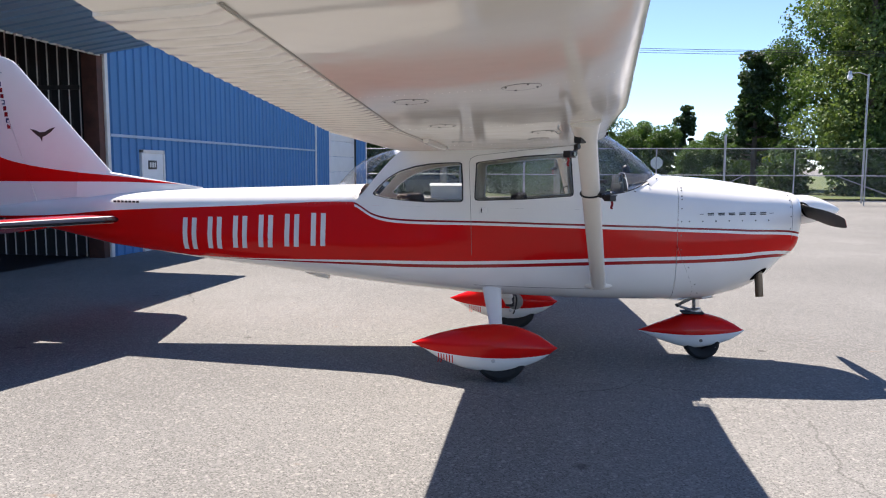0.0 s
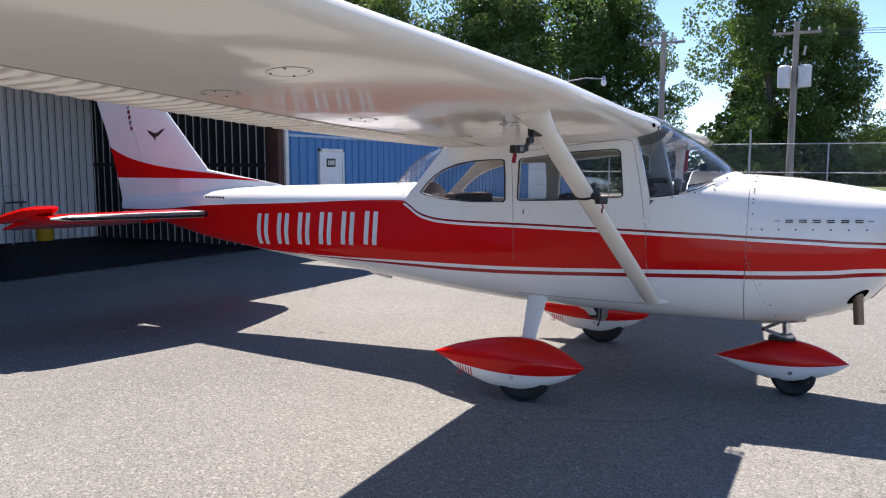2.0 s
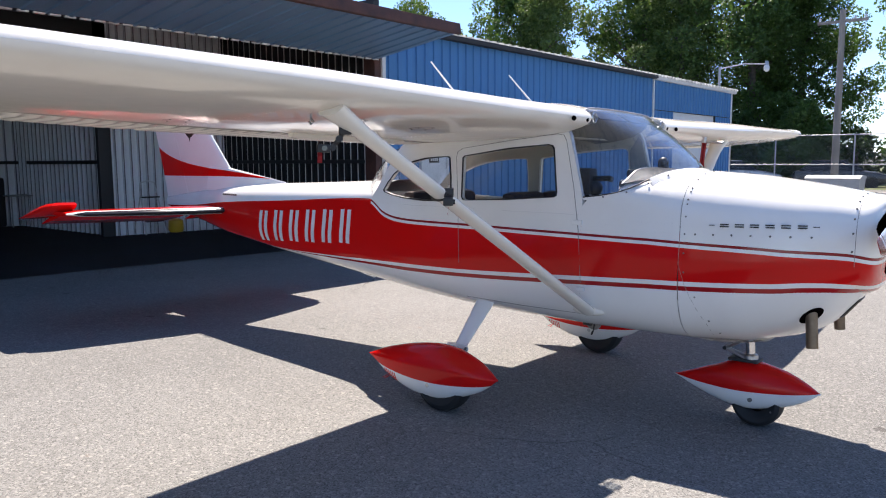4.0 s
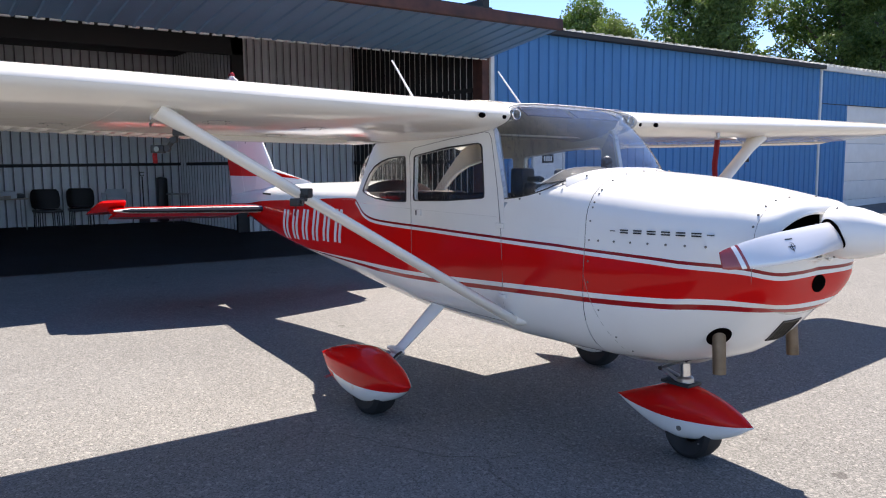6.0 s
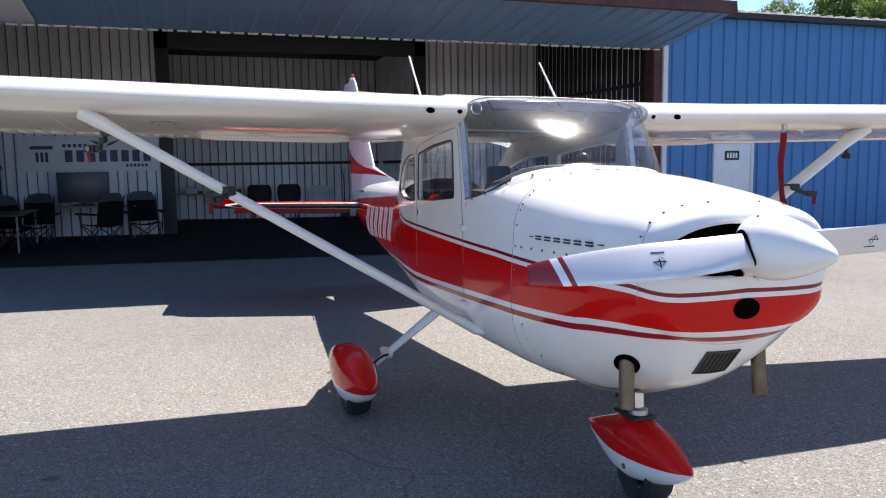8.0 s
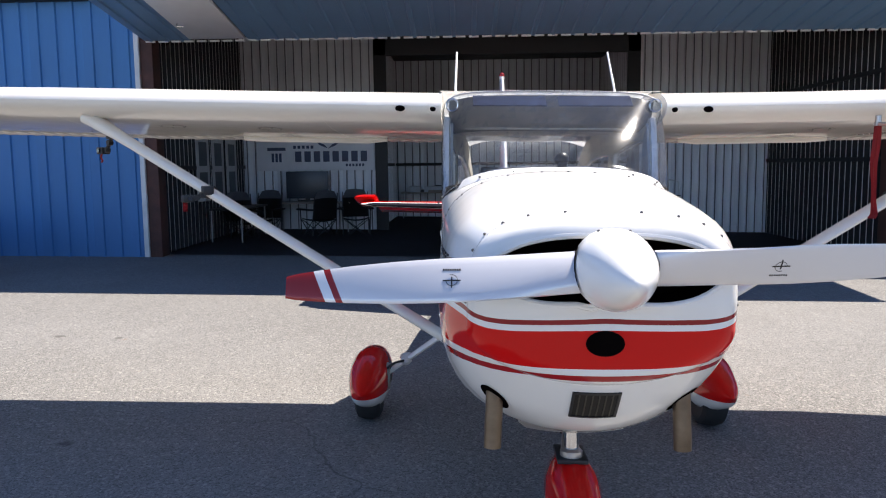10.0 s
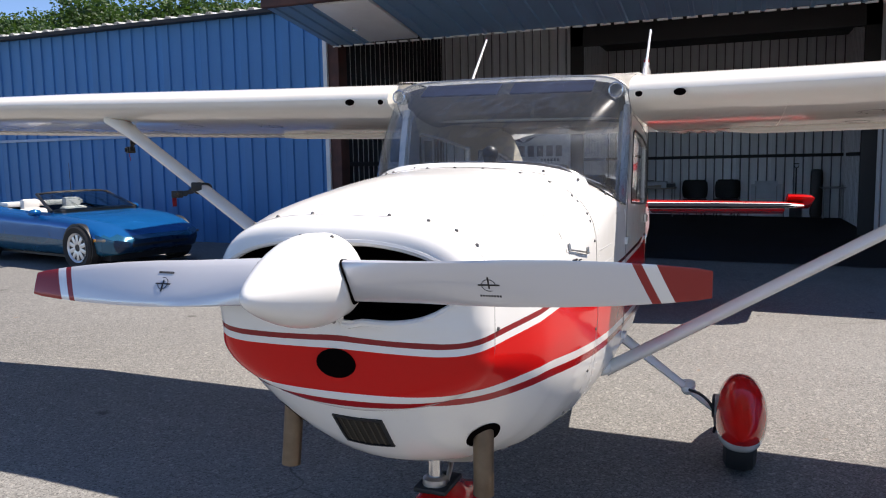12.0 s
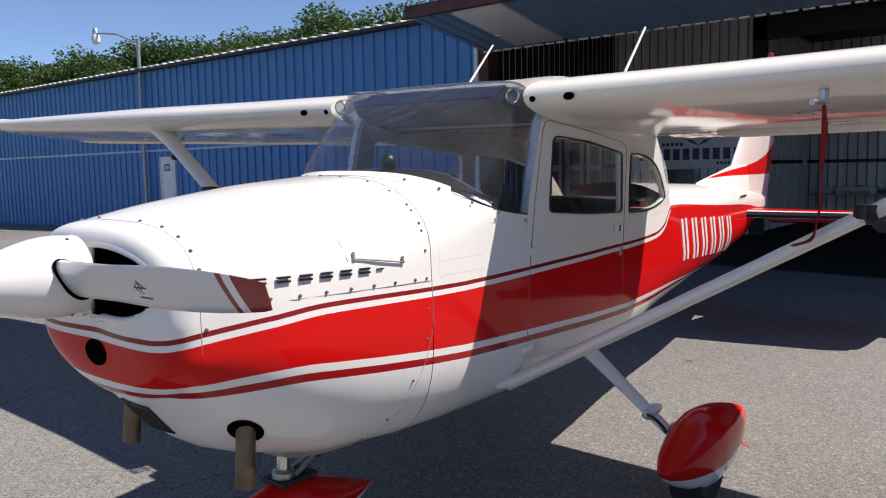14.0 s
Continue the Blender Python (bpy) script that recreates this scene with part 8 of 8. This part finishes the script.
# posters on the south side wall
for i, x in enumerate((-12.9, -12.0, -11.1)):
    p = thing("poster_board", Matrix.Translation((x, OPEN_L + 0.02, 0.95)), "white board with two dark framed photographs", "poster", "poster boards on the side wall")
    part("board", boxes(((0.0, 0.0, 0.0), (0.72, 0.012, 1.25), 0.003)), M_POSTER, p, smooth=False)
    for zz in (0.10, 0.68):
        part("photo", boxes(((0.14, 0.0125, zz), (0.58, 0.018, zz + 0.46), 0.003)), M_SCREEN, p, smooth=False)
tv = thing("display_screen", Matrix.Translation((BACK_X + 0.45, -3.95, FLOOR + 0.78)), "dark flat display standing on a table", "screen")
part("panel", boxes(((0.0, -0.47, 0.06), (0.05, 0.47, 0.66), 0.01)), M_SCREEN, tv)
part("stand", boxes(((-0.08, -0.2, 0.0), (0.12, 0.2, 0.02), 0.006), ((0.0, -0.05, 0.0), (0.03, 0.05, 0.10), 0.004)), M_BLACK, tv)
work_table(BACK_X + 0.45, -3.8, 0.7, 1.7, 0.76, "folding table with a worn laminate top")
work_table(-11.4, OPEN_L + 0.5, 1.8, 0.7, 0.76, "dark folding table along the side wall", M_BLACK)
for x, y, a in ((-12.5, -2.78, -80), (-12.3, -3.55, 130), (-12.4, -4.75, -100), (-11.6, -5.0, -60)):
    folding_chair(x, y, a, "black folding camp chair with a grey head panel")
# deep middle: bench with clutter, dark chairs, panels, shovel, ladder
work_table(STEM_X + 0.6, -1.35, 0.8, 1.7, 0.80, "long workbench covered with clutter")
cl = random.Random(5)
for i in range(11):
    x, y = STEM_X + 0.6 + cl.uniform(-0.3, 0.3), -1.35 + cl.uniform(-0.75, 0.75)
    d = [cl.uniform(0.08, 0.28) for _ in range(2)]
    h = cl.uniform(0.05, 0.2)
    part_m = cl.choice((M_GREYPLASTIC, M_BLACK, M_TABLE, M_GALV))
    o = part("toolbox", boxes(((x - d[0], y - d[1], FLOOR + 0.80), (x + d[0], y + d[1], FLOOR + 0.80 + h), 0.015)), part_m)
    tagged(o, "small dark tool case on the workbench", "tool case", "clutter on the workbench")
def stacking_chair(x, y, turn):
    c = thing("stacking_chair", pose(x, y, FLOOR, 0, 0, turn), "dark padded stacking chair at the back wall", "chair", "dark chairs at the back wall")
    bm = bmesh.new()
    rows = []
    for z, w, d in ((0.50, 0.20, 0.0), (0.56, 0.25, -0.01), (0.75, 0.27, -0.03), (0.92, 0.25, -0.06), (0.985, 0.19, -0.075)):
        rows.append([Vector((-0.24 + d + 0.05 * (u * u), w * u, z)) for u in [-1 + k / 5 for k in range(11)]])
    loft(bm, rows, False)
    bmesh.ops.solidify(bm, geom=bm.faces[:], thickness=0.045)
    part("backrest", bm, M_BLACK, c)
    part("seat", boxes(((-0.22, -0.25, 0.42), (0.26, 0.25, 0.49), 0.03)), M_BLACK, c)
    for sx in (-1, 1):
        for sy in (-1, 1):
            bm = bmesh.new()
            tube(bm, [(0.22 * sx + 0.02, 0.22 * sy, 0.0), (0.20 * sx + 0.02, 0.21 * sy, 0.43)], 0.012, 6)
            part("leg", bm, M_DARKSTEEL, c)


for i, y in enumerate((-0.08, 0.02, 0.70, 0.78)):
    stacking_chair(STEM_X + 0.55 + 0.12 * (i % 2), y, 4 - 5 * i)
ft = thing("folded_table", pose(STEM_X + 0.26, 1.70, FLOOR, 0, -6, 0), "grey folded plastic table leaning on the wall", "table")
bm = bmesh.new()
box(bm, (-0.03, -0.36, 0.02), (0.02, 0.36, 0.94), 0.0)
bmesh.ops.bevel(bm, geom=[e for e in bm.edges if abs(e.verts[0].co.x - e.verts[1].co.x) > 0.01], offset=0.09, segments=5, affect="EDGES")
part("tabletop", bm, M_GREYPLASTIC, ft)
for y in (-0.25, 0.25):
    bm = bmesh.new()
    tube(bm, [(0.035, y, 0.12), (0.035, y, 0.80)], 0.012, 8)
    part("folded_leg", bm, M_GALV, ft)
sh = thing("shovel", Matrix.Translation((STEM_X + 0.15, 2.4, FLOOR)), "black shovel leaning upright on the wall", "shovel")
bm = bmesh.new()
tube(bm, [(0, 0, 0.3), (-0.03, 0, 1.25)], 0.016, 8)
part("shaft", bm, M_BLACK, sh)
bm = bmesh.new()
tube(bm, [(-0.03, -0.06, 1.36), (-0.03, -0.04, 1.27), (-0.03, 0.04, 1.27), (-0.03, 0.06, 1.36), (-0.03, -0.06, 1.36)], 0.012, 8)
part("grip", bm, M_BLACK, sh)
part("blade", boxes(((-0.02, -0.14, 0.0), (0.0, 0.14, 0.34), 0.008)), M_DARKSTEEL, sh)
o = part("golf_bag", boxes(((STEM_X + 0.14, 2.72, FLOOR), (STEM_X + 0.42, 3.0, FLOOR + 1.22), 0.09)), M_BLACK)
tagged(o, "tall black padded bag standing on the floor", "bag")
work_table(STEM_X + 0.5, 3.2, 0.6, 0.55, 0.78, "small metal side table by the wall", M_GALV)
# step ladder and yellow bucket at the north bay wall
ld = thing("step_ladder", Matrix.Translation((BACK_X + 0.35, 4.15, FLOOR)), "aluminium step ladder standing by the liner wall", "ladder")
for s in (-1, 1):
    bm = bmesh.new()
    tube(bm, [(0.25, s * 0.24, 0.0), (0.0, s * 0.19, 0.95), (-0.02, s * 0.17, 1.12), (-0.02, 0, 1.16)], 0.014, 8)
    part("rail", bm, M_ALU, ld)
    bm = bmesh.new()
    tube(bm, [(-0.25, s * 0.24, 0.0), (0.0, s * 0.19, 0.85)], 0.012, 8)
    part("rear_leg", bm, M_ALU, ld)
for zz, xx in ((0.27, 0.18), (0.53, 0.11), (0.79, 0.05)):
    part("tread", boxes(((xx - 0.07, -0.2, zz), (xx + 0.07, 0.2, zz + 0.03), 0.006)), M_BLACK, ld)
bm = bmesh.new()
tube(bm, [(BACK_X + 0.45, 4.72, FLOOR), (BACK_X + 0.45, 4.72, FLOOR + 0.05), (BACK_X + 0.45, 4.72, FLOOR + 0.26), (BACK_X + 0.45, 4.72, FLOOR + 0.30)], [0.14, 0.17, 0.16, 0.10], 16)
tagged(part("bucket", bm, plain("yellow plastic", (0.55, 0.32, 0.02), 0.4)), "yellow plastic tub on the hangar floor", "bucket")
